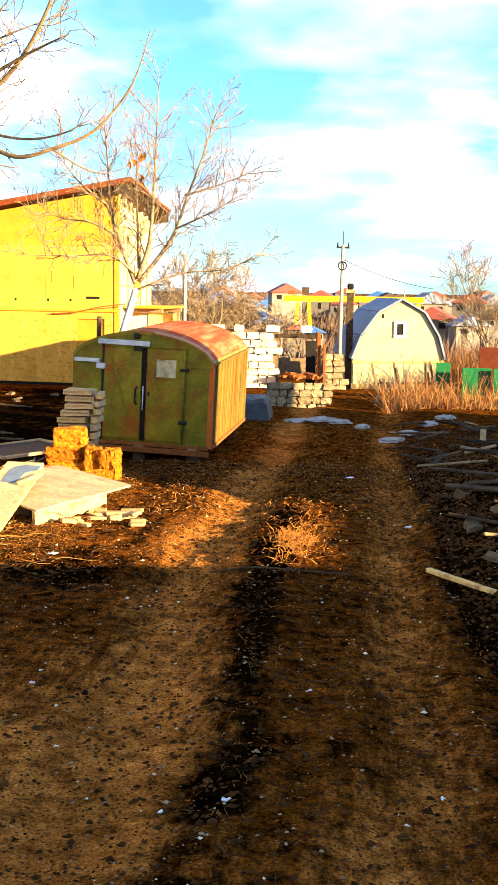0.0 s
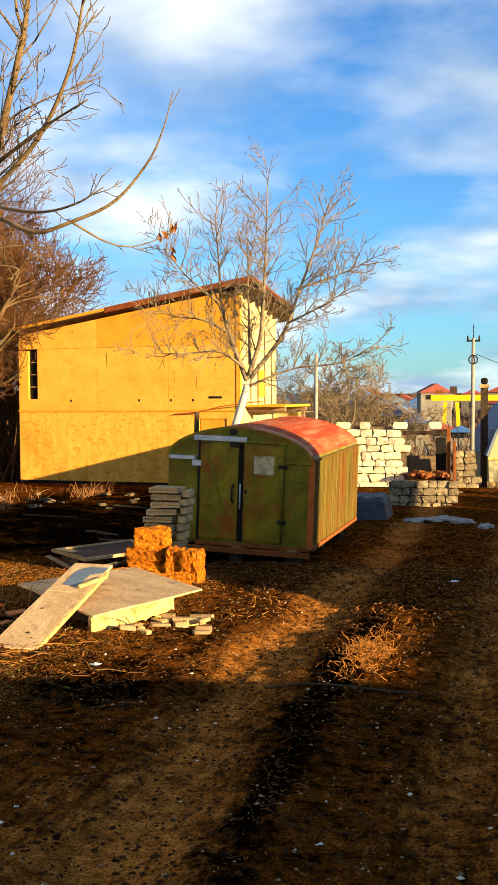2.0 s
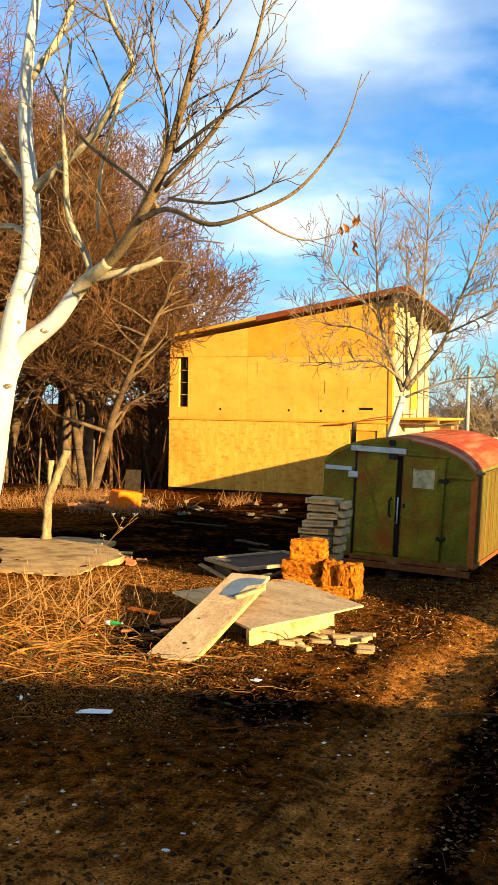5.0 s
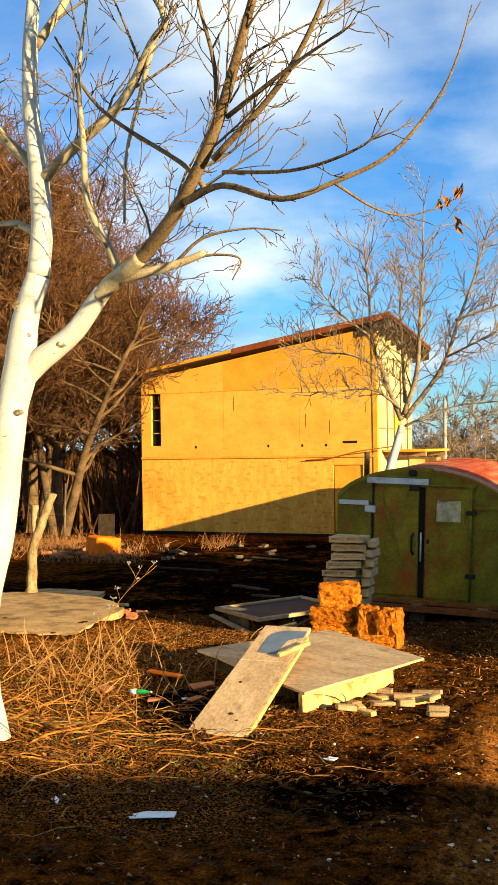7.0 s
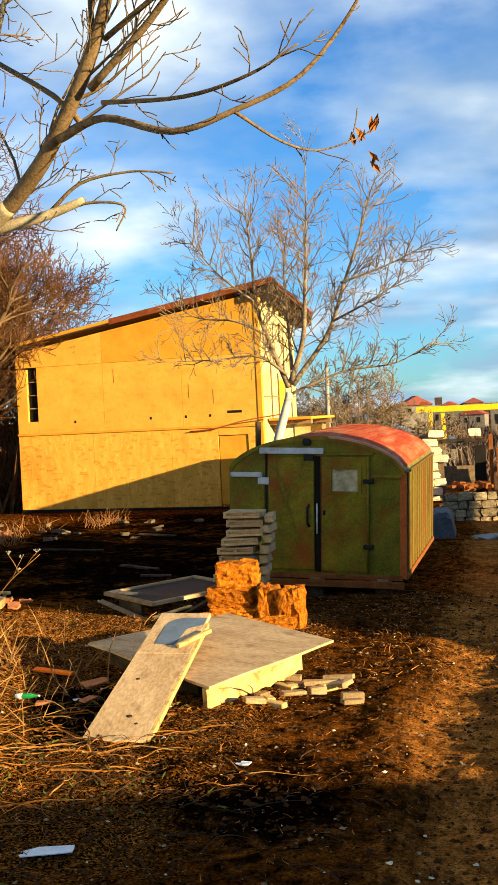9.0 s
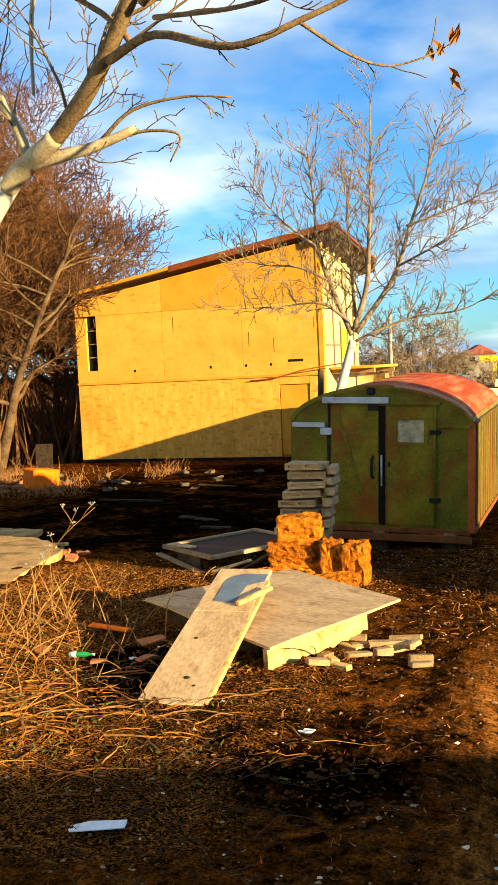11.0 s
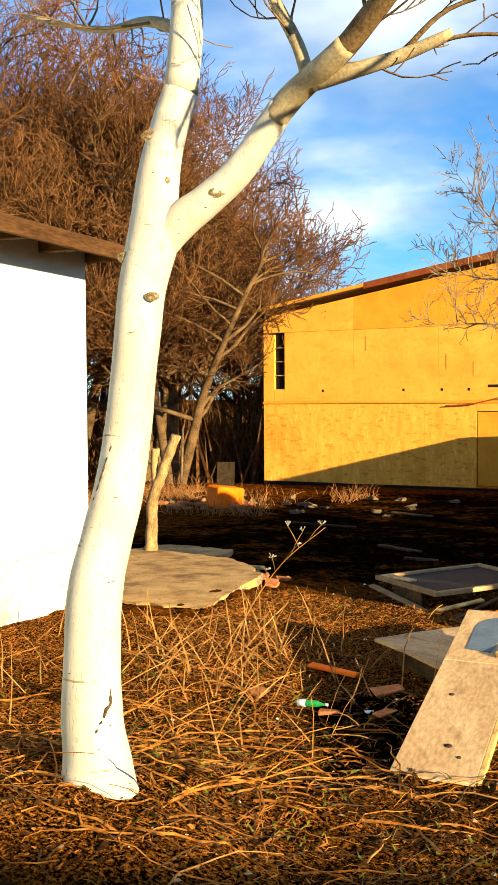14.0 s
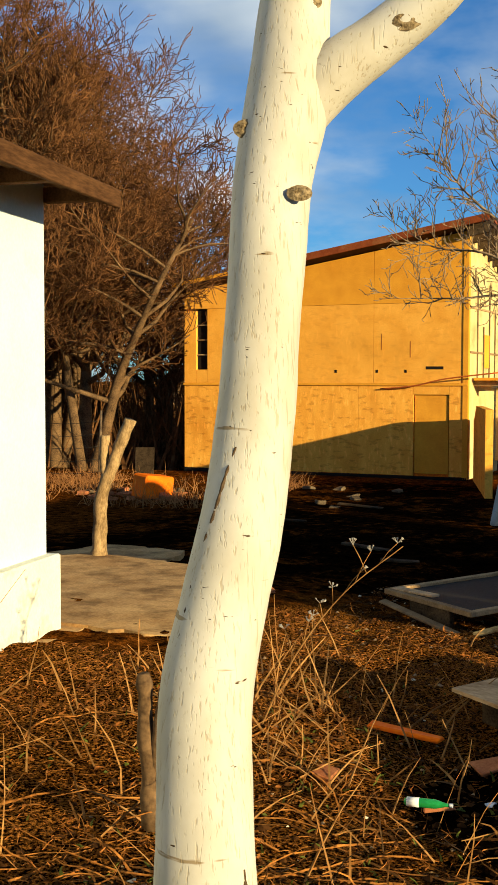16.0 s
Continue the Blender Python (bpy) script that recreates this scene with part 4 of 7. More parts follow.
    part("painted_patch", bm, M_GREYPAINT, p, "blue-grey painted patch")
    s = boxpart("loose_lath", (0, 0.04, 0, 0.42, 0.0, 0.035), M_PLYEDGE, None, m=m @ pose(w2 * 0.70, l2 * 0.66, 0.012, 0, 0, -30))
    tagged(s, "short splintered pale lath lying on the board", "wood")
    for y, x in ((0.38, 0.22), (0.26, 0.3), (1.05, 0.12)):
        tb = Tubes()
        rr = 0.016 + 0.01 * (y > 0.3) - 0.006 * (y > 1)
        tb.add([(x + 0.03, y * l2 / 2.55, -0.004), (x + 0.03, y * l2 / 2.55, 0.0025)], [rr, rr * 0.9], 9)
        link("knot_hole", tb.mesh("knot_hole"), M_WOODDARK, p)
    # small off-cuts beside the platform
    rng = random.Random(8)
    for i in range(11):
        x, y = -0.9 + rng.uniform(-0.42, 0.5), 13.55 + rng.uniform(-0.5, 0.5)
        ob = boxpart("off_cut", (-0.07 - rng.random() * .09, 0.08, -0.03, 0.04, 0, 0.03 + rng.random() * 0.04), M_PLYEDGE if i % 2 else M_WOOD, None,
                     m=pose(x, y, gz(x, y) - 0.005, rng.uniform(-6, 6), rng.uniform(-6, 6), rng.uniform(0, 180)))
        tagged(ob, "short pale wooden off-cut on the ground", "wood", "wood off-cuts")
    for k, (x, y, ln, r, ti) in enumerate(((-0.82, 13.75, 0.50, 18, 3), (-0.70, 13.95, 0.42, -8, -4), (-1.0, 13.35, 0.34, 40, 5), (-0.62, 13.7, 0.30, 70, 0), (-1.25, 13.0, 0.26, 25, 6))):
        ob = boxpart("off_cut", (-ln * 0.32, ln * 0.32, -0.035, 0.035, 0, 0.04), M_WOOD, None, m=pose(x, y, gz(x, y) + 0.03, ti, ti, r), wobble=0.008)
        tagged(ob, "broken length of sun-bleached batten on the ground", "wood", "wood off-cuts")
    # loose laths about the sash
    for k, (a, b, w0, mat) in enumerate((((-4.05, 17.6, -0.86), (-3.10, 16.75, -1.0), 0.035, M_WOOD), ((-3.15, 16.80, -0.93), (-2.75, 17.05, -0.84), 0.045, M_PLYEDGE), ((-3.95, 17.8, -0.78), (-3.55, 17.45, -0.76), 0.05, M_PLY), ((-3.0, 16.6, -1.0), (-2.45, 16.9, -0.72), 0.03, M_WOODDARK))):
        p0, p1 = Vector(a), Vector(b)
        m = frame_matrix(p0, p1 - p0, Vector((0, 0, 1)).cross(p1 - p0))
        ob = boxpart("lath", (0, (p1 - p0).length, -w0, w0, -0.012, 0.012), mat, None, m=m, wobble=0.006)
        tagged(ob, "loose old lath lying by the window sash", "wood", "laths by the sash")
    # window sash frame
    P0, P1, P2 = Vector((-4.06, 17.77, -0.80)), Vector((-3.20, 16.93, -0.80)), Vector((-3.71, 18.99, -0.76))
    m = frame_matrix(P0, P1 - P0, P2 - P0)
    fr = thing("window_sash", "old wooden window sash lying flat with dark glass", "window frame", m)
    a, b = (P1 - P0).length, 1.35
    for nm, d in (("rail", (0, a, 0, 0.06)), ("rail", (0, a, b - 0.06, b)), ("stile", (0, 0.06, 0.06, b - 0.06)), ("stile", (a - 0.06, a, 0.06, b - 0.06))):
        boxpart(nm, (d[0], d[1], d[2], d[3], -0.025, 0.022), M_WOOD, fr)
    boxpart("pane", (0.06, a - 0.06, 0.06, b - 0.06, -0.012, -0.004), M_BLACK, fr, "dark dusty glass")
    boxpart("prop", (0.35, a - 0.3, 0.02, 0.07, -0.20, -0.026), M_WOODDARK, fr)
    boxpart("prop", (0.15, a - 0.1, b - 0.12, b - 0.03, -0.22, -0.026), M_WOODDARK, fr)
    boxpart("prop", (0.0, 0.05, 0.5, 0.8, -0.20, -0.026), M_WOODDARK, fr)


build_boards()


# ---------------------------------------------------------------- white lime-washed tree
def build_white_tree():
    rng = random.Random(12)
    t = thing("whitewashed_tree", "bare young walnut tree with a lime-washed curving trunk and forked limbs", "tree", pose(0, 0, 0))
    base = gz(-3.2, 10.45)
    trunk = spline([(-3.19, 10.44, base - 0.14, .20), (-3.20, 10.45, base + 0.05, .156), (-3.24, 10.48, -0.29, .137), (-3.26, 10.52, 0.0, .129), (-3.275, 10.59, 0.30, .125), (-3.22, 10.68, 0.66, .116), (-3.195, 10.74, 0.95, .110), (-3.185, 10.83, 1.38, .108),
                    (-3.185, 10.89, 1.65, .115), (-3.16, 10.95, 1.88, .122), (-3.15, 10.99, 2.15, .104), (-3.12, 11.02, 2.36, .094), (-3.05, 11.05, 2.60, .087)], 6)
    stem = spline([(-3.05, 11.05, 2.60, .087), (-3.03, 11.08, 2.95, .080), (-3.06, 11.1, 3.35, .072), (-3.12, 11.1, 3.95, .062), (-3.12, 11.15, 4.55, .052), (-3.04, 11.2, 5.2, .038), (-2.95, 11.3, 6.0, .02)], 5)
    limb = spline([(-3.18, 10.96, 1.78, .07), (-3.05, 10.98, 1.95, .088), (-2.90, 11.0, 2.06, .080), (-2.74, 11.0, 2.18, .073), (-2.60, 11.0, 2.35, .068), (-2.50, 10.98, 2.455, .064)], 5)
    tb = Tubes()
    tb.add([p[:3] for p in trunk], [p[3] for p in trunk], 20)
    tb.add([p[:3] for p in limb], [p[3] for p in limb], 14)
    tb.add([p[:3] for p in stem], [p[3] for p in stem], 12)
    me = tb.mesh("trunk")
    for v in me.vertices:
        v.co += v.normal * (0.005 * noise.noise(v.co * 5) + 0.0015 * noise.noise(v.co * 17))
    link("trunk", me, M_BARK, t, "lime-washed trunk and lower limb, nearly white")

    def knot(x, z, s, yoff):
        bm = bmesh.new()
        n, k = 14, 7
        rows = []
        for j in range(k):
            f = j / (k - 1)
            rr = s * (0.12 + 1.25 * f)
            hh = -s * (0.10 + 0.42 * math.sin(math.pi * min(1, f * 1.25)) ** 2) + s * 0.45 * max(0, f - 0.75)
            rows.append([bm.verts.new((rr * math.cos(2 * math.pi * i / n) * (1 + 0.12 * noise.noise(Vector((i, j, x * 9)))), hh * (1 + 0.5 * noise.noise(Vector((i * 0.9, j, z * 7)))) * 0.55, 0.62 * rr * math.sin(2 * math.pi * i / n))) for i in range(n)])
        for a, b in zip(rows, rows[1:]):
            for i in range(n):
                bm.faces.new((a[i], a[(i + 1) % n], b[(i + 1) % n], b[i]))
        bm.faces.new(rows[0])
        ring = part("knot", bm, M_KNOT, t, "rough brown branch scar", m=pose(x, 11.008 - yoff, z, 0, 0, 15), smooth=True)

    knot(-3.08, 1.606, 0.026, 0.22)
    knot(-3.24, 1.80, 0.034, 0.165)
    knot(-2.82, 2.09, 0.034, 0.072)
    knot(-3.09, 2.16, 0.028, 0.085)
    knot(-3.15, 2.38, 0.036, 0.072)
    knot(-3.345, 0.28, 0.018, 0.50)
    def crack(pts, r, label):
        """A dark split let into the bark on the side toward the track."""
        tb = Tubes()
        sp = spline([(x, 0, z, 0) for x, z in pts], 6)
        out = []
        for x, _, z, _ in sp:
            c = min(trunk, key=lambda p: abs(p[2] - z))
            off = max(-0.92, min(0.92, (x - c[0]) / c[3])) * c[3]
            out.append((c[0] + off, c[1] - math.sqrt(c[3] ** 2 - off ** 2) + r * 0.35, z))
        tb.add(out, [r * (0.25 + 0.75 * math.sin(math.pi * (k + 0.3) / len(out))) for k in range(len(out))], 6)
        link("bark_crack", tb.mesh("bark_crack"), M_WOODDARK, t, label)

    crack([(-3.335, 0.40), (-3.305, 0.58), (-3.262, 0.73), (-3.228, 0.86), (-3.20, 0.94)], 0.006, "long dark crack in the bark")
    crack([(-3.17, -0.38), (-3.145, -0.28), (-3.125, -0.20), (-3.11, -0.14)], 0.010, "dark torn scar in the bark")

    pale, dark, fine = Tubes(), Tubes(), Tubes()

    def bough(tubes, ctrl, kids, klen, krad, sides=8, up=0.1, level=1, start=0.15):
        sp = spline(ctrl, 5)
        tubes.add([p[:3] for p in sp], [p[3] for p in sp], sides)
        for k in range(kids):
            f = start + (1 - start) * (k + rng.random()) / kids
            i = min(int(f * (len(sp) - 1)), len(sp) - 2)
            q = Vector(sp[i][:3])
            al = (Vector(sp[i + 1][:3]) - q).normalized()
            sd = al.orthogonal().normalized()
            sd.rotate(Matrix.Rotation(rng.uniform(0, 6.28), 3, al))
            twigs(fine, q, al * rng.uniform(0.4, 0.9) + sd * 0.8 + Vector((0, 0, 0.25)), klen * rng.uniform(0.5, 1.3), krad * rng.uniform(0.6, 1.2), level, rng, up, 0.16, (4, 3), (4, 3, 3), 0.5, 0.8)

    # the right-hand limb, going on upward and toward the track
    bough(pale, [(-2.54, 10.985, 2.41, .060), (-2.46, 10.96, 2.48, .062), (-2.36, 10.91, 2.53, .058), (-2.25, 10.84, 2.57, .056), (-2.14, 10.79, 2.63, .050)], 0, 0.3, 0.008, 14)
    bough(dark, [(-2.24, 10.85, 2.57, .049), (-2.08, 10.78, 2.68, .050), (-1.80, 10.6, 2.89, .046), (-1.48, 10.4, 3.28, .039), (-1.28, 10.25, 3.65, .032), (-1.08, 10.1, 4.09, .025), (-0.96, 10.0, 4.40, .018), (-0.85, 9.9, 5.0, .008)], 22, 0.75, 0.012, 10, 0.12, 2)
    bough(dark, [(-1.47, 10.4, 3.15, .024), (-0.98, 10.2, 3.50, .019), (-0.65, 10.0, 3.90, .014), (-0.50, 9.9, 4.28, .010), (-0.40, 9.85, 4.8, .005)], 13, 0.42, 0.008)
    bough(dark, [(-1.36, 10.35, 3.39, .017), (-0.86, 10.1, 3.58, .012), (-0.45, 9.9, 3.70, .006)], 8, 0.3, 0.006)
    bough(dark, [(-1.45, 10.4, 3.3, .018), (-1.42, 10.3, 3.7, .014), (-1.5, 10.2, 4.2, .010), (-1.4, 10.1, 4.7, .006)], 10, 0.45, 0.007)
    # the long sweeping arc and its hanging twig
    bough(dark, [(-1.70, 10.52, 2.93, .026), (-1.34, 10.2, 2.93, .021), (-0.91, 9.95, 2.76, .018), (-0.58, 9.9, 2.82, .015), (-0.26, 9.93, 2.96, .012), (-0.01, 9.96, 3.24, .009), (0.11, 9.95, 3.47, .006), (0.19, 9.94, 3.73, .0035)], 4, 0.2, 0.005, 8, 0.1, 0)
    bough(dark, [(-0.58, 9.9, 2.81, .009), (-0.39, 10.05, 2.69, .007), (-0.23, 10.2, 2.66, .005), (-0.05, 10.38, 2.74, .004), (0.06, 10.45, 2.81, .003)], 3, 0.14, 0.004, 6, 0.0, 0)
    bough(dark, [(-1.34, 10.2, 3.01, .014), (-0.81, 9.8, 2.88, .011), (-0.45, 9.6, 2.89, .008), (-0.21, 9.55, 2.99, .004)], 6, 0.25, 0.005)
    # lower pale side branch
    bough(pale, [(-2.32, 10.89, 2.52, .040), (-2.12, 10.87, 2.545, .034), (-1.92, 10.89, 2.59, .029), (-1.71, 10.91, 2.66, .024)], 3, 0.3, 0.008, 10)
    bough(dark, [(-1.90, 10.92, 2.61, .013), (-1.66, 10.9, 2.64, .009), (-1.46, 10.9, 2.60, .007), (-1.52, 10.9, 2.46, .004)], 3, 0.2, 0.004, 6, -0.1)
    bough(dark, [(-1.92, 10.92, 2.62, .013), (-1.72, 10.9, 2.76, .010), (-1.42, 10.9, 2.80, .007), (-1.16, 10.9, 2.77, .005)], 4, 0.2, 0.004, 6, 0.0)
    # boughs from the upright stem
    bough(pale, [(-3.05, 11.1, 3.30, .048), (-2.70, 11.0, 3.51, .040), (-2.30, 10.9, 3.75, .034), (-2.04, 10.8, 4.08, .029), (-1.92, 10.75, 4.23, .025), (-2.08, 10.7, 4.55, .020), (-2.18, 10.7, 4.9, .016), (-2.2, 10.7, 5.6, .007)], 18, 0.7, 0.011, 9, 0.12, 2)
    bough(pale, [(-2.02, 10.8, 4.10, .022), (-2.15, 10.85, 3.75, .016), (-2.28, 10.9, 3.35, .014), (-2.30, 10.9, 2.9, .010)], 7, 0.3, 0.006)
    bough(dark, [(-2.81, 10.9, 4.26, .008), (-2.43, 10.8, 3.69, .013), (-1.76, 10.6, 3.20, .016), (-1.56, 10.5, 2.99, .018)], 6, 0.35, 0.006)
    bough(pale, [(-2.34, 10.9, 2.50, .034), (-2.40, 10.9, 2.70, .030), (-2.57, 10.9, 3.06, .026), (-2.58, 10.85, 3.48, .022), (-2.58, 10.8, 3.93, .014), (-2.5, 10.8, 4.5, .007)], 14, 0.5, 0.009, 9, 0.1, 1)
    bough(pale, [(-3.08, 11.1, 3.4, .046), (-3.45, 11.2, 3.75, .038), (-3.75, 11.3, 4.3, .030), (-3.9, 11.4, 5.0, .018), (-4.0, 11.5, 5.8, .008)], 16, 0.8, 0.011, 9, 0.1, 2)
    bough(pale, [(-3.05, 11.12, 2.9, .034), (-3.35, 11.3, 3.05, .028), (-3.75, 11.5, 3.12, .020), (-4.3, 11.6, 3.3, .010)], 12, 0.6, 0.009, 8, 0.0, 1)
    bough(pale, [(-3.1, 11.15, 4.3, .036), (-2.85, 11.3, 4.8, .028), (-2.7, 11.4, 5.5, .018), (-2.6, 11.4, 6.2, .007)], 14, 0.8, 0.010, 8, 0.12, 2)
    link("bough", pale.mesh("bough"), M_BRANCH, t, "pale sunlit boughs")
    link("bough", dark.mesh("bough"), M_BRANCH_DK, t, "darker brown boughs")
    link("twig_spray", fine.mesh("twig_spray"), M_BRANCH_DK, t, "thin bare twigs")
    bm = bmesh.new()
    for x, z in ((-0.06, 2.73), (-0.03, 2.75), (0.04, 2.62), (0.05, 2.80), (0.07, 2.82)):
        for k in range(3):
            c = Vector((x + rng.uniform(-.02, .02), 10.4 + rng.uniform(-.02, .02), z + rng.uniform(-.03, .03)))
            d, e = Vector((rng.uniform(-.03, .03), rng.uniform(-.02, .02), -0.035)), Vector((0.014, rng.uniform(-.012, .012), 0.006))
            vs = [bm.verts.new(c + p) for p in (d * -1, e, d, e * -1, Vector((0, 0.012, 0)))]
            bm.faces.new((vs[0], vs[1], vs[4]))
            bm.faces.new((vs[1], vs[2], vs[4]))
            bm.faces.new((vs[2], vs[3], vs[4]))
            bm.faces.new((vs[3], vs[0], vs[4]))
    part("dry_leaves", bm, M_DEADLEAF, t, "a few curled brown leaves")


build_white_tree()


# ---------------------------------------------------------------- tree behind the cabin, brown trees and scrub
def build_bare_tree(name, x, y, seed, hgt, r0, mat_t, mat_w, label, lean=(0, 0), forks=5, level=3, kids=(6, 5, 5), fork_at=0.3, spread=0.55, z0=None, up=0.06, bend=0.14, fine=0.0045):
    rng = random.Random(seed)
    z = (gz(x, y) if z0 is None else z0) - 0.08
    t = thing(name, label, "tree", pose(x, y, z))
    tb, tw = Tubes(), Tubes()
    fk = Vector((lean[0], lean[1], hgt * fork_at))
    sp = spline([(0, 0, 0, r0 * 1.25), (lean[0] * 0.35 - 0.03, lean[1] * 0.4, fk.z * 0.45, r0), (*fk, r0 * 0.82)], 6)
    tb.add([p[:3] for p in sp], [p[3] for p in sp], 9)
    for k in range(forks):
        a = 2 * math.pi * (k + rng.uniform(-.25, .25)) / forks
        sp_k = spread * rng.uniform(0.3, 1.15)
        d = Vector((math.cos(a) * sp_k, math.sin(a) * sp_k, rng.uniform(0.75, 1.15))).normalized()
        p = fk - Vector((0, 0, rng.uniform(0, 0.15) * fk.z))
        twigs(tw, p, d, hgt * (1 - fork_at) * rng.uniform(0.75, 1.0), r0 * 0.55, level, rng, up, bend, kids, (6, 4, 3, 3), 0.5, 0.85, 0.12, fine)
    link("trunk", tb.mesh("trunk"), mat_t, t)
    link("crown", tw.mesh("crown"), mat_w, t, "spreading crown of fine bare twigs")
    return t


def build_fruit_tree():
    rng = random.Random(55)
    y0 = 26.6
    t = thing("bare_tree", "bare fruit tree with a whitewashed trunk behind the cabin", "tree", pose(0, 0, 0))
    tb, limbs, tw = Tubes(), Tubes(), Tubes()
    sp = spline([(-3.72, y0, gz(-3.72, y0) - 0.1, .14), (-3.55, y0, -0.3, .105), (-3.23, y0, 0.86, .092), (-3.08, y0, 1.35, .085), (-2.97, y0, 1.74, .074)], 6)
    tb.add([p[:3] for p in sp], [p[3] for p in sp], 12)
    link("trunk", tb.mesh("trunk"), M_BARK, t, "whitewashed leaning trunk")

    def limb(pts, r0, dy, kids, ln, tip):
        n = len(pts)
        sp = spline([(x, y0 + dy * i / (n - 1), z, r0 * (1 - 0.8 * i / (n - 1))) for i, (x, z) in enumerate(pts)], 5)
        limbs.add([p[:3] for p in sp], [p[3] for p in sp], 7)
        end, prev = Vector(sp[-1][:3]), Vector(sp[-3][:3])
        twigs(tw, end, (end - prev).normalized(), tip, r0 * 0.25, 2, rng, 0.07, 0.13, (6, 3), (4, 3, 3), 0.58, 0.75, 0.1, 0.0065)
        for k in range(int(kids * 1.8)):
            i = min(int((0.16 + 0.84 * (k + rng.random()) / (kids * 1.8)) * (len(sp) - 1)), len(sp) - 2)
            q = Vector(sp[i][:3])
            al = (Vector(sp[i + 1][:3]) - q).normalized()
            sd = al.orthogonal().normalized()
            sd.rotate(Matrix.Rotation(rng.uniform(0, 6.283), 3, al))
            twigs(tw, q, al * rng.uniform(0.3, 0.8) + sd + Vector((0, 0, 0.3)), ln * rng.uniform(0.45, 1.2), 0.017, 2, rng, 0.08, 0.13, (5, 2), (4, 3, 3), 0.58, 0.75, 0.1, 0.0065)

    limb([(-2.98, 1.85), (-3.26, 2.53), (-3.6, 3.49), (-3.69, 4.5), (-3.80, 5.6)], 0.062, 0.5, 15, 1.0, 0.9)
    limb([(-2.93, 1.95), (-2.64, 2.77), (-2.54, 3.76), (-2.47, 4.56), (-2.40, 5.9)], 0.062, -0.4, 15, 1.0, 1.0)
    limb([(-2.90, 1.88), (-2.17, 2.88), (-1.83, 3.85), (-1.49, 4.82), (-1.25, 5.7)], 0.058, 0.7, 15, 1.0, 0.9)
    limb([(-2.95, 1.70), (-2.41, 1.92), (-1.74, 2.12), (-0.81, 2.21), (-0.05, 2.60)], 0.034, -0.3, 9, 0.7, 0.6)
    limb([(-3.01, 2.10), (-3.54, 2.48), (-4.29, 2.45), (-5.1, 2.45)], 0.034, -0.6, 11, 0.7, 0.7)
    limb([(-3.42, 2.94), (-4.05, 3.24), (-4.81, 3.35), (-5.4, 3.7)], 0.030, 0.3, 10, 0.8, 0.6)
    limb([(-1.85, 3.85), (-1.0, 4.13), (-0.3, 4.45)], 0.028, 0.3, 8, 0.7, 0.6)
    limb([(-2.05, 3.1), (-1.29, 3.42), (-0.55, 3.80)], 0.028, -0.5, 8, 0.7, 0.6)
    limb([(-3.62, 3.6), (-4.3, 4.2), (-4.8, 4.9)], 0.028, -0.5, 9, 0.8, 0.7)
    limb([(-2.9, 2.2), (-3.0, 3.2), (-3.1, 4.4), (-3.0, 5.3)], 0.040, 1.2, 12, 0.9, 0.9)
    link("limb", limbs.mesh("limb"), M_TWIG2, t, "grey-brown limbs")
    link("crown", tw.mesh("crown"), M_TWIG2, t, "crown of fine bare twigs")


build_fruit_tree()


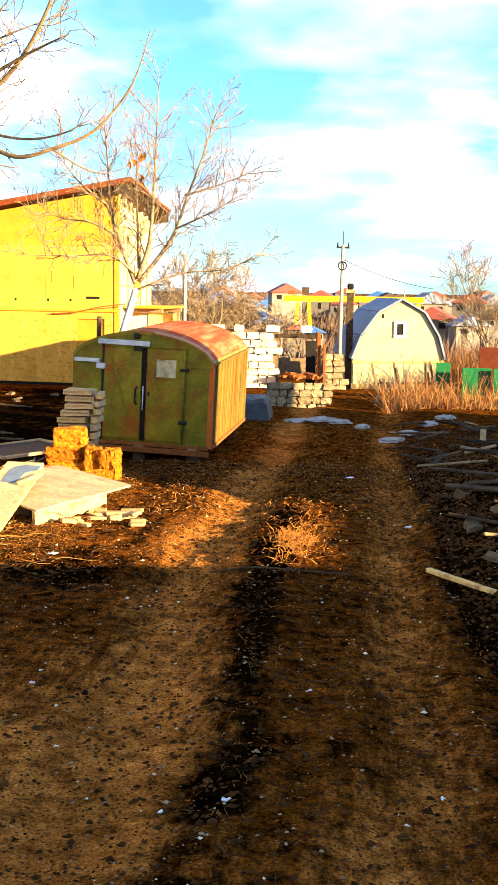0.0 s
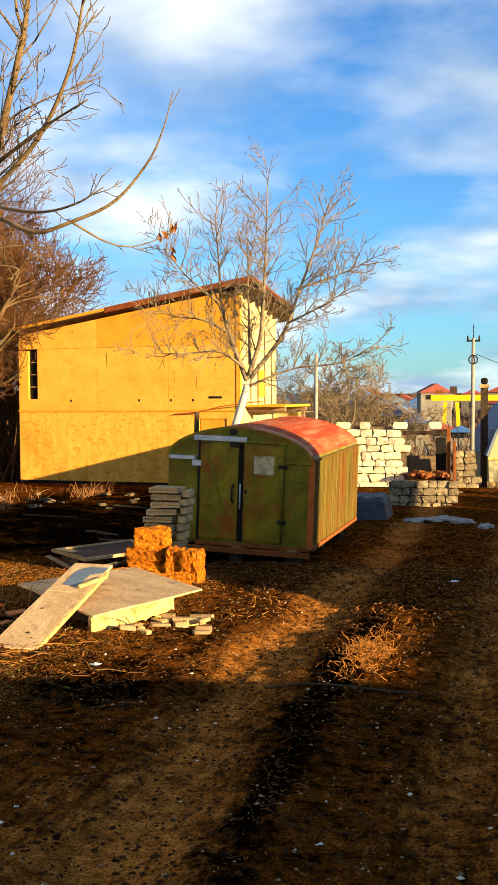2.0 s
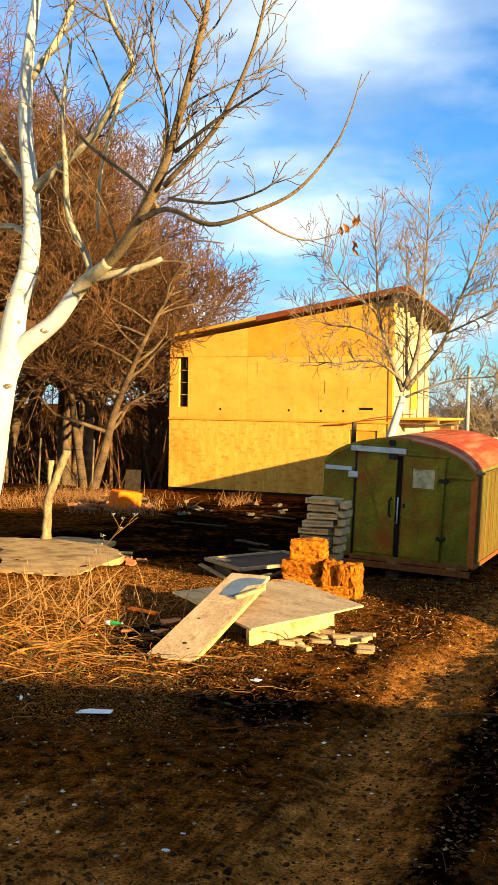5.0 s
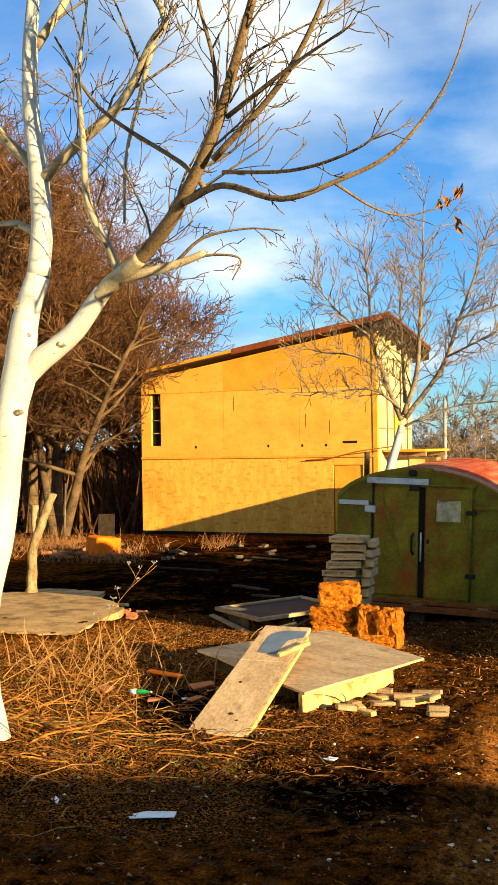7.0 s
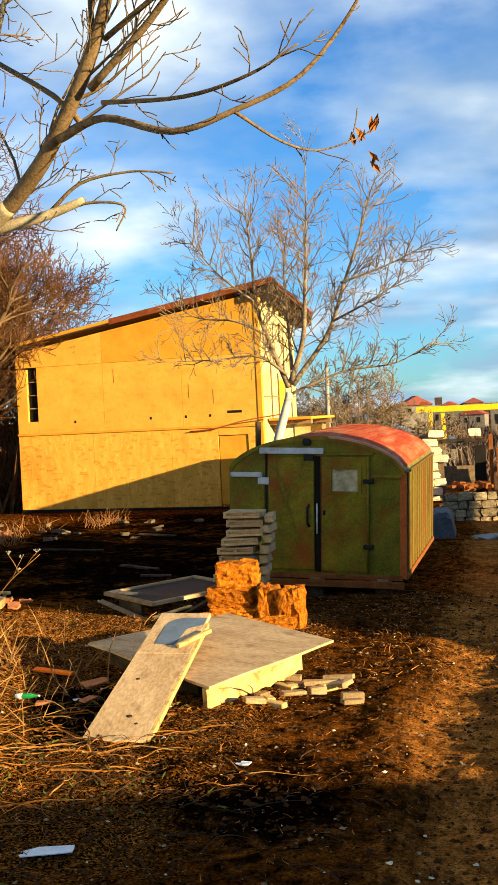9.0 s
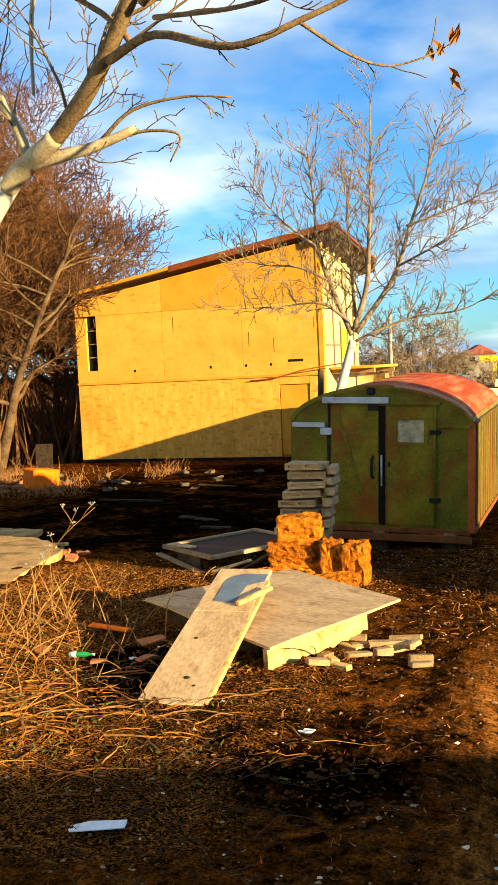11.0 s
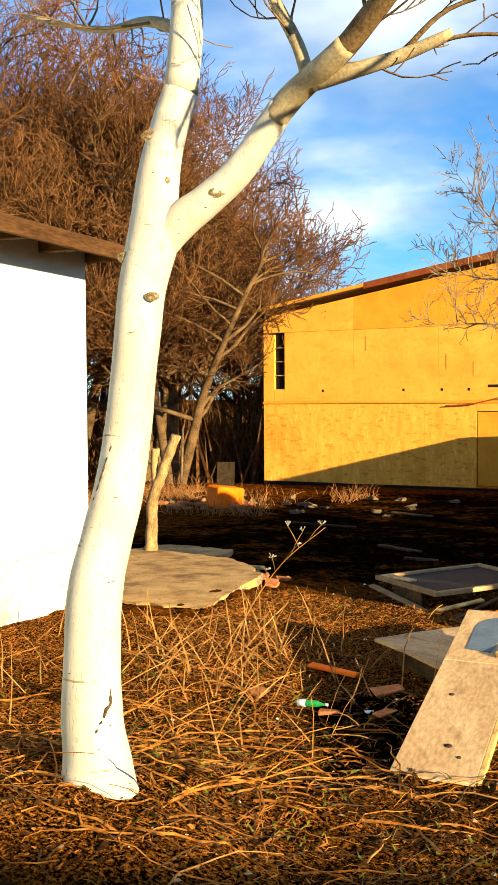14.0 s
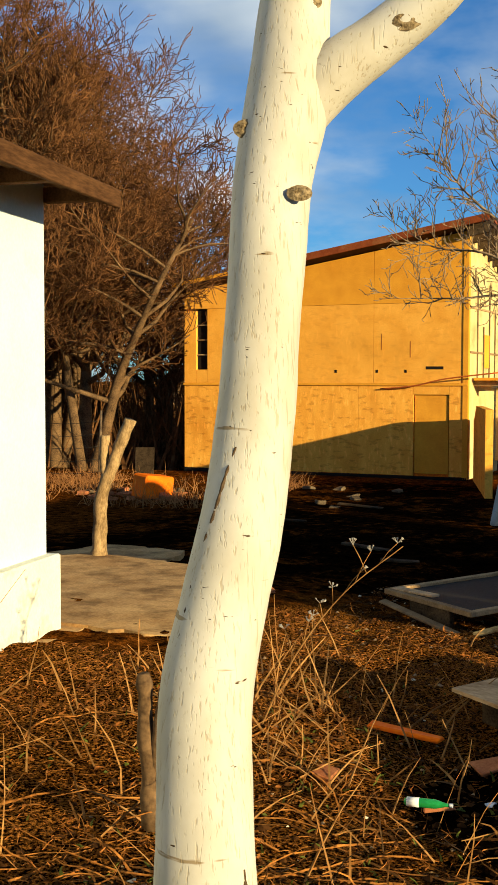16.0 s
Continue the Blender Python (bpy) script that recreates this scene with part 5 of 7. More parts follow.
def build_brown_tree(x, y, hh, seed, wide, stems=3, toward=None):
    """Several stems from one foot, each forking into limbs, branches and twigs that curve upward."""
    rng = random.Random(seed)
    t = thing("bare_tree", "tall bare tree with a dense red-brown crown", "tree", pose(x, y, gz(x, y) - 0.1), group="brown trees behind the yard")
    tb, mid, tw = Tubes(), Tubes(), Tubes()
    for k in range(stems):
        a = 6.283 * (k + rng.uniform(-.3, .3)) / stems
        lean = wide * rng.uniform(0.35, 0.8)
        top = Vector((math.cos(a) * lean * hh * 0.30, math.sin(a) * lean * hh * 0.30, hh * rng.uniform(0.62, 0.78)))
        if toward is not None and k == 0:
            top = Vector(toward)
        foot = Vector((math.cos(a) * 0.18, math.sin(a) * 0.18, 0))
        kn = foot.lerp(top, 0.35) + Vector((rng.gauss(0, .2), rng.gauss(0, .2), hh * 0.04))
        kn2 = foot.lerp(top, 0.7) + Vector((rng.gauss(0, .25), rng.gauss(0, .25), hh * 0.03))
        r = rng.uniform(0.12, 0.19)
        sp = spline([(*foot, r * 1.2), (*foot.lerp(kn, 0.5), r), (*kn, r * 0.8), (*kn2, r * 0.5), (*top, r * 0.28)], 5)
        tb.add([p[:3] for p in sp], [p[3] for p in sp], 8)
        for j in range(20):
            f = 0.36 + 0.64 * (j + rng.random()) / 20
            i = min(int(f * (len(sp) - 1)), len(sp) - 2)
            q = Vector(sp[i][:3])
            b = rng.uniform(0, 6.283)
            d = Vector((math.cos(b) * wide * 1.3, math.sin(b) * wide * 1.3, rng.uniform(0.45, 1.0)))
            ln = hh * rng.uniform(0.22, 0.38) * (1.15 - 0.45 * f)
            # a limb, its branches, and the twigs on them
            p, dd, pts, rad = q, d.normalized(), [q], [max(sp[i][3] * 0.55, 0.042)]
            for m in range(5):
                dd = (dd + Vector((rng.gauss(0, .2), rng.gauss(0, .2), rng.gauss(0.05, .16)))).normalized()
                p = p + dd * ln / 5
                pts.append(p)
                rad.append(max(rad[0] * (1 - 0.16 * (m + 1)), 0.014))
            mid.add(pts, rad, 5, cap=False)
            for m in range(9):
                g = rng.uniform(0.25, 1.0) * 5
                i2 = min(int(g), 4)
                q2 = pts[i2].lerp(pts[i2 + 1], g - i2)
                al = (pts[i2 + 1] - pts[i2]).normalized()
                sd = al.orthogonal().normalized()
                sd.rotate(Matrix.Rotation(rng.uniform(0, 6.283), 3, al))
                twigs(tw, q2, al * rng.uniform(0.4, 1.0) + sd * 0.9 + Vector((0, 0, 0.15)), ln * rng.uniform(0.3, 0.6), 0.020, 2, rng, 0.07, 0.17, (5, 3), (4, 3, 3), 0.55, 0.8, 0.15, 0.0105)
    link("trunk", tb.mesh("trunk"), M_LIMB, t, "grey-brown stems")
    link("limb", mid.mesh("limb"), M_LIMB, t)
    link("crown", tw.mesh("crown"), M_BUSH, t, "spreading crown of fine bare twigs")


for x, y, hh, sd, wide, stems, toward in ((-15.2, 35.3, 13.2, 21, .95, 3, (3.2, -0.6, 6.6)), (-17.3, 37.6, 14.2, 22, .8, 4, None), (-18.4, 33.0, 12.2, 23, .8, 3, None), (-19.8, 37.0, 14.5, 25, .8, 4, None), (-21.6, 33.5, 15.5, 26, .8, 4, None),
                                          (-24.2, 37.0, 17.5, 27, .8, 4, None), (-18.8, 41.8, 15.5, 28, .8, 4, None), (-22.4, 43.0, 17.0, 29, .8, 4, None), (-16.6, 44.0, 11.5, 30, .8, 3, None)):
    build_brown_tree(x, y, hh, sd, wide, stems, toward)
for i, (x, y, hh, sd) in enumerate(((-4.4, 52, 6.0, 31), (-2.6, 53.5, 4.9, 32), (-6.2, 56, 6.0, 34))):
    tagged(build_bare_tree("bare_shrub", x, y, sd, hh, 0.10, M_TWIG, M_TWIG2, "low spreading bare grey-brown fruit tree", (0, 0), 8, 3, (8, 7, 6), 0.18, 1.0, up=0.02, bend=0.22, fine=0.013), group="bare shrubs behind the wall")
build_bare_tree("bare_tree", 8.6, 52, 41, 5.8, 0.1, M_TWIG2, M_TWIG2, "bare grey tree beyond the dacha", (0, 0), 7, 3, (7, 6, 5), 0.2, 0.8, fine=0.013)


# ---------------------------------------------------------------- white outbuilding
def build_white_building():
    m = pose(-6.34, 15.75, -0.93, 0, 0, 1.5)
    b = thing("white_outbuilding", "low whitewashed outbuilding with a pale plinth and overhanging wooden eaves", "building", m)
    D, W, H = 9.0, 4.0, 3.57
    bm = bmesh.new()
    box(bm, -W, -0.06, -D, 0, 0.0, H, 0.02)
    part("wall", bm, M_WHITEWALL, b, "bright whitewashed plaster wall")
    bm = bmesh.new()
    vs = box(bm, -W - 0.02, 0.04, -D, 0.04, -0.1, 0.66, 0.015)
    part("plinth", bm, M_PLINTH, b, "pale painted plinth with cracks")
    boxpart("footing", (-W, 0.22, -D, 0.15, -0.1, 0.06), M_CONCRETE, b, "cracked concrete footing")
    for i in range(6):
        boxpart("eave_board", (-0.72 + i * 0.2, -0.521 + i * 0.2, -D - 0.2, 0.12, H + 0.14 - 0.05 * i, H + 0.205 - 0.05 * i), M_WOODROOF, b)
    boxpart("fascia", (0.48, 0.52, -D - 0.2, 0.14, H - 0.20, H - 0.06), M_WOODROOF, b, "brown weathered fascia board")
    boxpart("roof", (-W - 0.3, -0.722, -D - 0.2, 0.12, H + 0.14, H + 0.22), M_ROOFDARK, b)
    for i in range(11):
        y = 0.02 - i * 0.85
        boxpart("rafter_end", (-0.06, 0.46, y - 0.05, y + 0.03, H - 0.16, H - 0.04), M_WOODROOF, b)


build_white_building()


# ---------------------------------------------------------------- invented shed shapes beyond the view, added to cast the long shade
def build_shade_caster(label, x0, x1, y0, y1, z0, z1, z2):
    """An added shade caster, shaped as a plain shed whose roof goes from z1 at y0 to z2 at y1."""
    s = thing("shade_caster", label, "shed")
    bm = bmesh.new()
    a = [bm.verts.new((x0, y, z)) for y, z in ((y0, z0), (y1, z0), (y1, z2), (y0, z1))]
    b = [bm.verts.new((x1, y, z)) for y, z in ((y0, z0), (y1, z0), (y1, z2), (y0, z1))]
    bm.faces.new(a)
    bm.faces.new(b[::-1])
    for i in range(4):
        j = (i + 1) % 4
        bm.faces.new((a[j], a[i], b[i], b[j]))
    part("wall", bm, M_FARWALL, s)
    bm = bmesh.new()
    for (p, q) in (((y0, z1), (y1, z2)),):
        vs = [bm.verts.new((x, y, z + dz)) for x in (x0 - 0.05, x1 + 0.2) for y, z in (p, q) for dz in (0.0, 0.05)]
    bmesh.ops.convex_hull(bm, input=bm.verts)
    part("roof", bm, M_ROOFDARK, s)
    return s


build_shade_caster("long unseen shed shape added to cast shade along the yard", 9.0, 11.0, 19.6, 24.6, -1.4, 2.1, 2.2)
build_shade_caster("low unseen shed shape added to cast shade along the yard", 9.0, 13.0, 14.9, 19.55, -1.4, 0.9, 0.9)
build_shade_caster("tall unseen shed shape added to shade the cabin front", 9.0, 10.0, 11.1, 14.85, -1.2, 3.45, 3.6)
build_shade_caster("unseen shed shape with a steep sloping top, added to cast shade", 9.0, 12.5, 0.0, 7.1, -1.0, 3.0, 0.83)
build_shade_caster("long unseen shed shape added to cast shade at the yard's end", 9.0, 12.5, -14.0, -0.05, -1.0, 3.3, 3.3)
build_shade_caster("low unseen wall added to cast shade between the other casters", 9.0, 9.4, 7.15, 11.05, -1.0, 0.62, 0.55)


# ---------------------------------------------------------------- concrete pad, stumps, rubble by the white building
def outline_slab(name, pts, z0, z1, mat, label, category, kind=""):
    bm = bmesh.new()
    f = bm.faces.new([bm.verts.new((x, y, z0)) for x, y in pts])
    g = bmesh.ops.extrude_face_region(bm, geom=[f])
    bmesh.ops.translate(bm, vec=(0, 0, z1 - z0), verts=[v for v in g["geom"] if isinstance(v, bmesh.types.BMVert)])
    return tagged(part(name, bm, mat), label, category, kind=kind)


def pad_edge(corners, seed, n=7, amp=0.06):
    rng = random.Random(seed)
    out = []
    for (a, b) in zip(corners, corners[1:] + corners[:1]):
        for i in range(n):
            t = i / n
            out.append((a[0] + (b[0] - a[0]) * t + (rng.uniform(-amp, amp) if i else 0), a[1] + (b[1] - a[1]) * t + (rng.uniform(-amp, amp) if i else 0)))
    return out


outline_slab("concrete_pad", pad_edge([(-6.45, 15.9), (-5.15, 15.65), (-5.42, 17.9), (-6.3, 18.9), (-7.3, 19.2), (-8.4, 19.0), (-6.75, 16.6)], 3), -1.1, -0.845, M_CONCRETE, "worn cracked concrete pad with a broken edge", "pavement", "structure")
outline_slab("concrete_pad", pad_edge([(-8.3, 19.9), (-7.2, 20.2), (-7.4, 21.6), (-8.6, 21.8), (-9.2, 20.6)], 5), -1.3, gz(-8.2, 20.8) + 0.03, M_CONCRETE, "second broken concrete slab among dry grass", "pavement", "structure")


def build_stump(x, y, z, pieces, mat, label, name="tree_stump"):
    tb = Tubes()
    for ctrl in pieces:
        sp = spline([(x + a, y + b, z + c, r) for a, b, c, r in ctrl], 5)
        tb.add([p[:3] for p in sp], [p[3] for p in sp], 10)
    me = tb.mesh(name)
    for v in me.vertices:
        v.co += v.normal * (0.02 * noise.noise(v.co * 6) + 0.012 * noise.noise(v.co * 17))
    return tagged(link(name, me, mat), label, "stump")


build_stump(-7.55, 19.2, -0.95, [[(0, 0, 0, .12), (0.02, 0, 0.30, .082), (0.05, 0, 0.75, .078), (0.16, 0, 1.05, .075), (0.27, 0, 1.32, .066), (0.40, 0, 1.62, .066)],
                                 [(0.12, 0, 0.95, .06), (0.08, 0, 1.2, .055), (0.10, 0, 1.45, .055)]], M_STUMP, "pale pollarded stump forking into two sawn stubs")
build_stump(-4.0, 11.95, -0.72, [[(0.02, 0, 0, .055), (0.015, 0, 0.22, .045), (-0.005, 0, 0.42, .030), (-0.02, 0, 0.63, .024)], [(0.03, 0.0, 0.20, .034), (0.055, -0.01, 0.42, .026), (0.075, -0.02, 0.58, .020)], [(0.0, 0.03, 0.30, .02), (0.03, 0.05, 0.45, .015), (0.035, 0.05, 0.52, .008)]], M_LIMB, "short forked stump of brown wood", "sapling_stump")


def scatter(name, label, category, group, count, seed, cx, cy, rx, ry, size, mat, z=None, rough=0.012, flat=0.5):
    rng = random.Random(seed)
    for i in range(count):
        x, y = cx + rng.uniform(-rx, rx), cy + rng.uniform(-ry, ry)
        a, b, c = size * rng.uniform(.6, 1.3), size * rng.uniform(.5, 1.0), size * rng.uniform(.3, .8) * flat
        ob = part(name, rough_block((a, b, c), rng, rough, 1), mat, m=pose(x, y, (gz(x, y) if z is None else z) + c * 0.35, rng.uniform(-12, 12), rng.uniform(-12, 12), rng.uniform(0, 180)))
        tagged(ob, label, category, group)


scatter("brick_piece", "broken orange-red brick piece on the litter", "brick", "broken bricks on the pad", 7, 41, -5.55, 18.2, 0.4, 0.4, 0.17, M_BRICK)
scatter("rubble_stone", "pale lump of plaster rubble beside the pad", "rubble", "rubble by the pad", 16, 42, -6.75, 19.35, 0.65, 0.35, 0.17, M_LIMESTONE)
scatter("rubble_stone", "lump of rubble beside the house", "rubble", "rubble by the house", 26, 43, -9.6, 30.3, 3.4, 2.2, 0.22, M_MORTAR)
scatter("brick_piece", "orange brick lump in a rubble heap", "brick", "rubble by the house", 16, 44, -11.4, 29.2, 1.2, 0.9, 0.3, M_BRICK)
for k, (x, y, r, ln) in enumerate(((-6.4, 19.2, 25, 0.9), (-6.6, 19.35, 60, 0.7), (-4.6, 22.0, 10, 0.5), (-5.3, 23.4, -20, 0.8), (-7.5, 26.0, 8, 1.3), (-6.4, 28.5, -10, 0.9))):
    ob = boxpart("plank", (-ln / 2, ln / 2, -0.06, 0.06, 0, 0.035), M_WOODDARK if k > 1 else M_PLYEDGE, None, m=pose(x, y, gz(x, y) + 0.01 + (0.05 if k < 2 else 0), 0, 3, r))
    tagged(ob, "old grey plank lying on the ground", "plank", "planks on the ground")

ob = boxpart("orange_crate", (-0.36, 0.36, -0.25, 0.25, 0, 0.5), M_ORANGEPL, None, m=pose(-10.83, 28.95, gz(-10.83, 28.95) - 0.03, 4, 6, 58), bevel=0.04)
tagged(ob, "orange plastic crate beside the rubble", "crate")
ob = boxpart("orange_strip", (-0.24, 0.24, -0.035, 0.035, 0, 0.025), M_ORANGEPL, None, m=pose(-3.27, 14.0, gz(-3.27, 14.0) + 0.03, 6, 0, -22), bevel=0.008, wobble=0.012)
tagged(ob, "bright orange plastic strip on dry weeds", "plastic strip")
for k, (x, y, s, r) in enumerate(((-2.75, 13.6, 0.2, 30), (-3.55, 13.2, 0.16, 80), (-2.95, 12.95, 0.14, 10), (-2.6, 13.0, 0.13, 50))):
    ob = boxpart("shard", (-s / 2, s / 2, -s / 3, s / 3, 0, 0.018), M_BRICK, None, m=pose(x, y, gz(x, y) + 0.03, 8, -6, r), wobble=0.02)
    tagged(ob, "flat red-brown shard lying in dry weeds", "shard", "shards in the weeds")


def build_bottle():
    m = pose(-3.06, 12.62, -0.75, 0, 87, -6) @ Matrix.Diagonal((0.62, 0.62, 0.80, 1))
    b = thing("plastic_bottle", "green plastic drink bottle with a white label lying in weeds", "bottle", m)
    def lathe(name, prof, mat, label=""):
        tb = Tubes()
        tb.add([(0, 0, z) for z, r in prof], [r for z, r in prof], 14)
        link(name, tb.mesh(name), mat, b, label)
    lathe("body", [(0.0, 0.022), (0.012, 0.032), (0.09, 0.033), (0.17, 0.033), (0.20, 0.024), (0.23, 0.013), (0.25, 0.012)], M_BOTTLE, "clear green plastic")
    lathe("wrapper", [(0.015, 0.0342), (0.085, 0.0342)], M_WHITEBIT, "white paper wrapper")
    lathe("cap", [(0.25, 0.015), (0.268, 0.015)], M_WHITEBIT, "white cap")


build_bottle()

for k, (x, y, a, b, r) in enumerate(((-1.69, 9.77, 0.28, 0.10, 14), (-1.03, 11.46, 0.17, 0.12, -12), (-0.16, 7.6, 0.06, 0.045, 0), (-0.18, 7.87, 0.05, 0.03, 30), (1.25, 5.9, 0.07, 0.05, 10), (0.95, 5.8, 0.05, 0.04, 60),
                                     (-2.72, 13.05, 0.10, 0.07, 40), (1.95, 17.3, 0.2, 0.12, 5), (1.6, 7.6, 0.06, 0.04, 40), (2.3, 6.2, 0.05, 0.04, 70), (-2.3, 9.75, 0.16, 0.05, 120), (2.6, 13.9, 0.16, 0.1, 20), (0.25, 6.6, 0.05, 0.03, 0))):
    bm = bmesh.new()
    rng = random.Random(100 + k)
    n = 10
    ring = []
    sq = 0.25 if k == 0 else 0.8
    for i in range(n):
        c = 2 * math.pi * i / n
        e = max(abs(math.cos(c)), abs(math.sin(c)))
        f = (1 / e) ** (1 - sq)
        ring.append(bm.verts.new((a / 2 * math.cos(c) * f * (rng.uniform(.55, 1.2) * 0.66 if k else rng.uniform(.96, 1.04)), b / 2 * math.sin(c) * f * (rng.uniform(.5, 1.2) * 0.6 if k else rng.uniform(.95, 1.05)), 0.012 * rng.random())))
    fc = bm.faces.new(ring)
    g = bmesh.ops.extrude_face_region(bm, geom=[fc])
    bmesh.ops.translate(bm, vec=(0, 0, 0.005), verts=[v for v in g["geom"] if isinstance(v, bmesh.types.BMVert)])
    ob = part("litter_scrap", bm, M_WHITEBIT, m=pose(x, y, gz(x, y) + 0.022, 3, -3, r))
    tagged(ob, "pale scrap of plastic litter on the soil" if k != 0 else "flat white plastic strip on the dark soil", "litter", "pale litter scraps")

# ---------------------------------------------------------------- far side: stone wall, pole, gambrel dacha
def build_stone_wall():
    rng = random.Random(6)
    w = tagged(new("stone_wall"), "half-ruined wall of pale limestone blocks", "wall", kind="structure")
    boxpart("mortar_core", (-2.3, 0.0, 33.06, 33.30, -1.75, 0.62), M_MORTAR, w)
    boxpart("mortar_core", (0.0, 1.30, 33.06, 33.30, -1.75, -1.2), M_MORTAR, w)
    boxpart("lintel", (-0.05, 1.05, 33.02, 33.30, 0.40, 0.50), M_WOODDARK, w, "dark timber lintel over the gap")
    meshes = []
    for k in range(6):
        bm = rough_block((1, 1, 1), rng, 0.045, 1)
        me = bpy.data.meshes.new("stone_block")
        bmesh.ops.recalc_face_normals(bm, faces=bm.faces)
        bm.to_mesh(me)
        bm.free()
        me.materials.append(M_LIMESTONE)
        meshes.append(me)
    z = -1.65
    row = 0
    while z < 0.75:
        hgt = rng.uniform(0.17, 0.23)
        x = -2.2 - rng.uniform(0, 0.3)
        while x < 1.32:
            ln = rng.uniform(0.26, 0.46)
            mid = x + ln / 2
            gap = (-0.02 < mid and z > -1.2) and not (z > 0.46 and mid < 1.0)
            if not gap and not (z > 0.5 and rng.random() < 0.45) and not (z > 0.68 and mid > 0):
                ob = new("stone_block", meshes[rng.randrange(6)])
                ob.parent = w
                ob.matrix_basis = pose(mid, 33.08 + rng.uniform(-.03, .01), z + hgt / 2, 0, rng.uniform(-1.5, 1.5), rng.uniform(-2, 2)) @ Matrix.Diagonal((ln - 0.025, 0.26, hgt - 0.022, 1))
            x += ln
        z += hgt
        row += 1
    w.matrix_basis = BACK
    # a lower wall of dirtier blocks standing forward of the gap
    low = tagged(new("low_stone_wall"), "low dry-stone wall of dirty limestone blocks", "wall", kind="structure")
    boxpart("core", (-0.14, 1.38, 30.30, 30.52, -1.4, -0.72), M_MORTAR, low)
    boxpart("core", (1.38, 1.90, 36.95, 37.15, -1.7, -0.25), M_MORTAR, low)
    dirty = [me.copy() for me in meshes]
    for me in dirty:
        me.materials[0] = M_DIRTYSTONE
    for r in range(4):
        x = -0.22 + 0.05 * r
        while x < 1.40:
            ln = rng.uniform(0.20, 0.36)
            ob = new("stone_block", dirty[rng.randrange(6)])
            ob.parent = low
            ob.matrix_basis = pose(x + ln / 2, 30.28 + rng.uniform(-.03, .03), -1.40 + r * 0.185 + 0.09, 0, rng.uniform(-2, 2), rng.uniform(-4, 4)) @ Matrix.Diagonal((ln - 0.025, 0.28, 0.165, 1))
            x += ln
    for r in range(7):
        x = 1.30
        while x < 1.85:
            ln = rng.uniform(0.24, 0.36)
            ob = new("stone_block", dirty[rng.randrange(6)])
            ob.parent = low
            ob.matrix_basis = pose(x + ln / 2, 36.95, -1.55 + r * 0.20, 0, rng.uniform(-2, 2), rng.uniform(-4, 4)) @ Matrix.Diagonal((ln - 0.025, 0.28, 0.18, 1))
            x += ln
    return w


BACK = Matrix.Translation((1.731, 0.907, 1.709)) @ Matrix.Scale(1.12, 4) @ Matrix.Translation((-1.731, -0.907, -1.709))
build_stone_wall()
ob = boxpart("steel_post", (-0.05, 0.05, -0.05, 0.05, 0, 2.1), M_RUST, None, m=BACK @ pose(1.18, 32.6, -1.5, 0, 0, 0))
tagged(ob, "rusty square steel gate post by the stone wall", "post")
ob = boxpart("steel_post", (-0.035, 0.035, -0.04, 0.04, 0, 1.75), M_RUST, None, m=BACK @ pose(1.34, 32.5, -1.5, 0, 0, 0))
tagged(ob, "thinner rusty red steel post by the stone wall", "post")
ob = boxpart("dark_door", (-0.14, 0.14, -0.03, 0.03, 0, 1.9), M_DARK, None, m=BACK @ pose(0.93, 33.5, -1.6, 0, 0, 4))
tagged(ob, "dark upright board inside the wall's gap", "board")
ob = boxpart("grey_board", (-0.42, 0.42, -0.02, 0.02, 0, 0.62), M_WOODGREY, None, m=BACK @ pose(0.35, 33.9, -0.85, -6, 0, 3))
tagged(ob, "grey board panel behind the wall's gap", "board")
scatter("rust_scrap", "rust-red scrap metal in the wall's gap", "scrap", "scrap in the gap", 16, 61, 0.55, 36.6, 0.5, 0.2, 0.40, M_RUST, -1.0)
scatter("rubble_stone", "grey rubble stone at the foot of the wall", "rubble", "rubble at the wall's foot", 22, 62, 0.6, 34.2, 0.9, 0.3, 0.24, M_MORTAR)
t = thing("tarpaulin_pile", "grey-blue tarpaulin sheet over boards beside the cabin", "tarpaulin", pose(-0.35, 27.3, gz(-0.3, 27.3)))
bm = bmesh.new()
bmesh.ops.create_grid(bm, x_segments=14, y_segments=14, size=0.5)
for v in bm.verts:
    e = max(abs(v.co.x), abs(v.co.y)) * 2
    v.co.z = 0.50 * (1 - step(e, 0.8, 1.0)) + 0.05 * noise.noise(v.co * 6)
    v.co.x *= 1.05
    v.co.y *= 1.6
bmesh.ops.solidify(bm, geom=bm.faces[:], thickness=0.012)
part("sheet", bm, M_TARP, t)
boxpart("boards", (-0.36, 0.36, -0.55, 0.55, -0.02, 0.42), M_WOODGREY, t)
rng = random.Random(66)
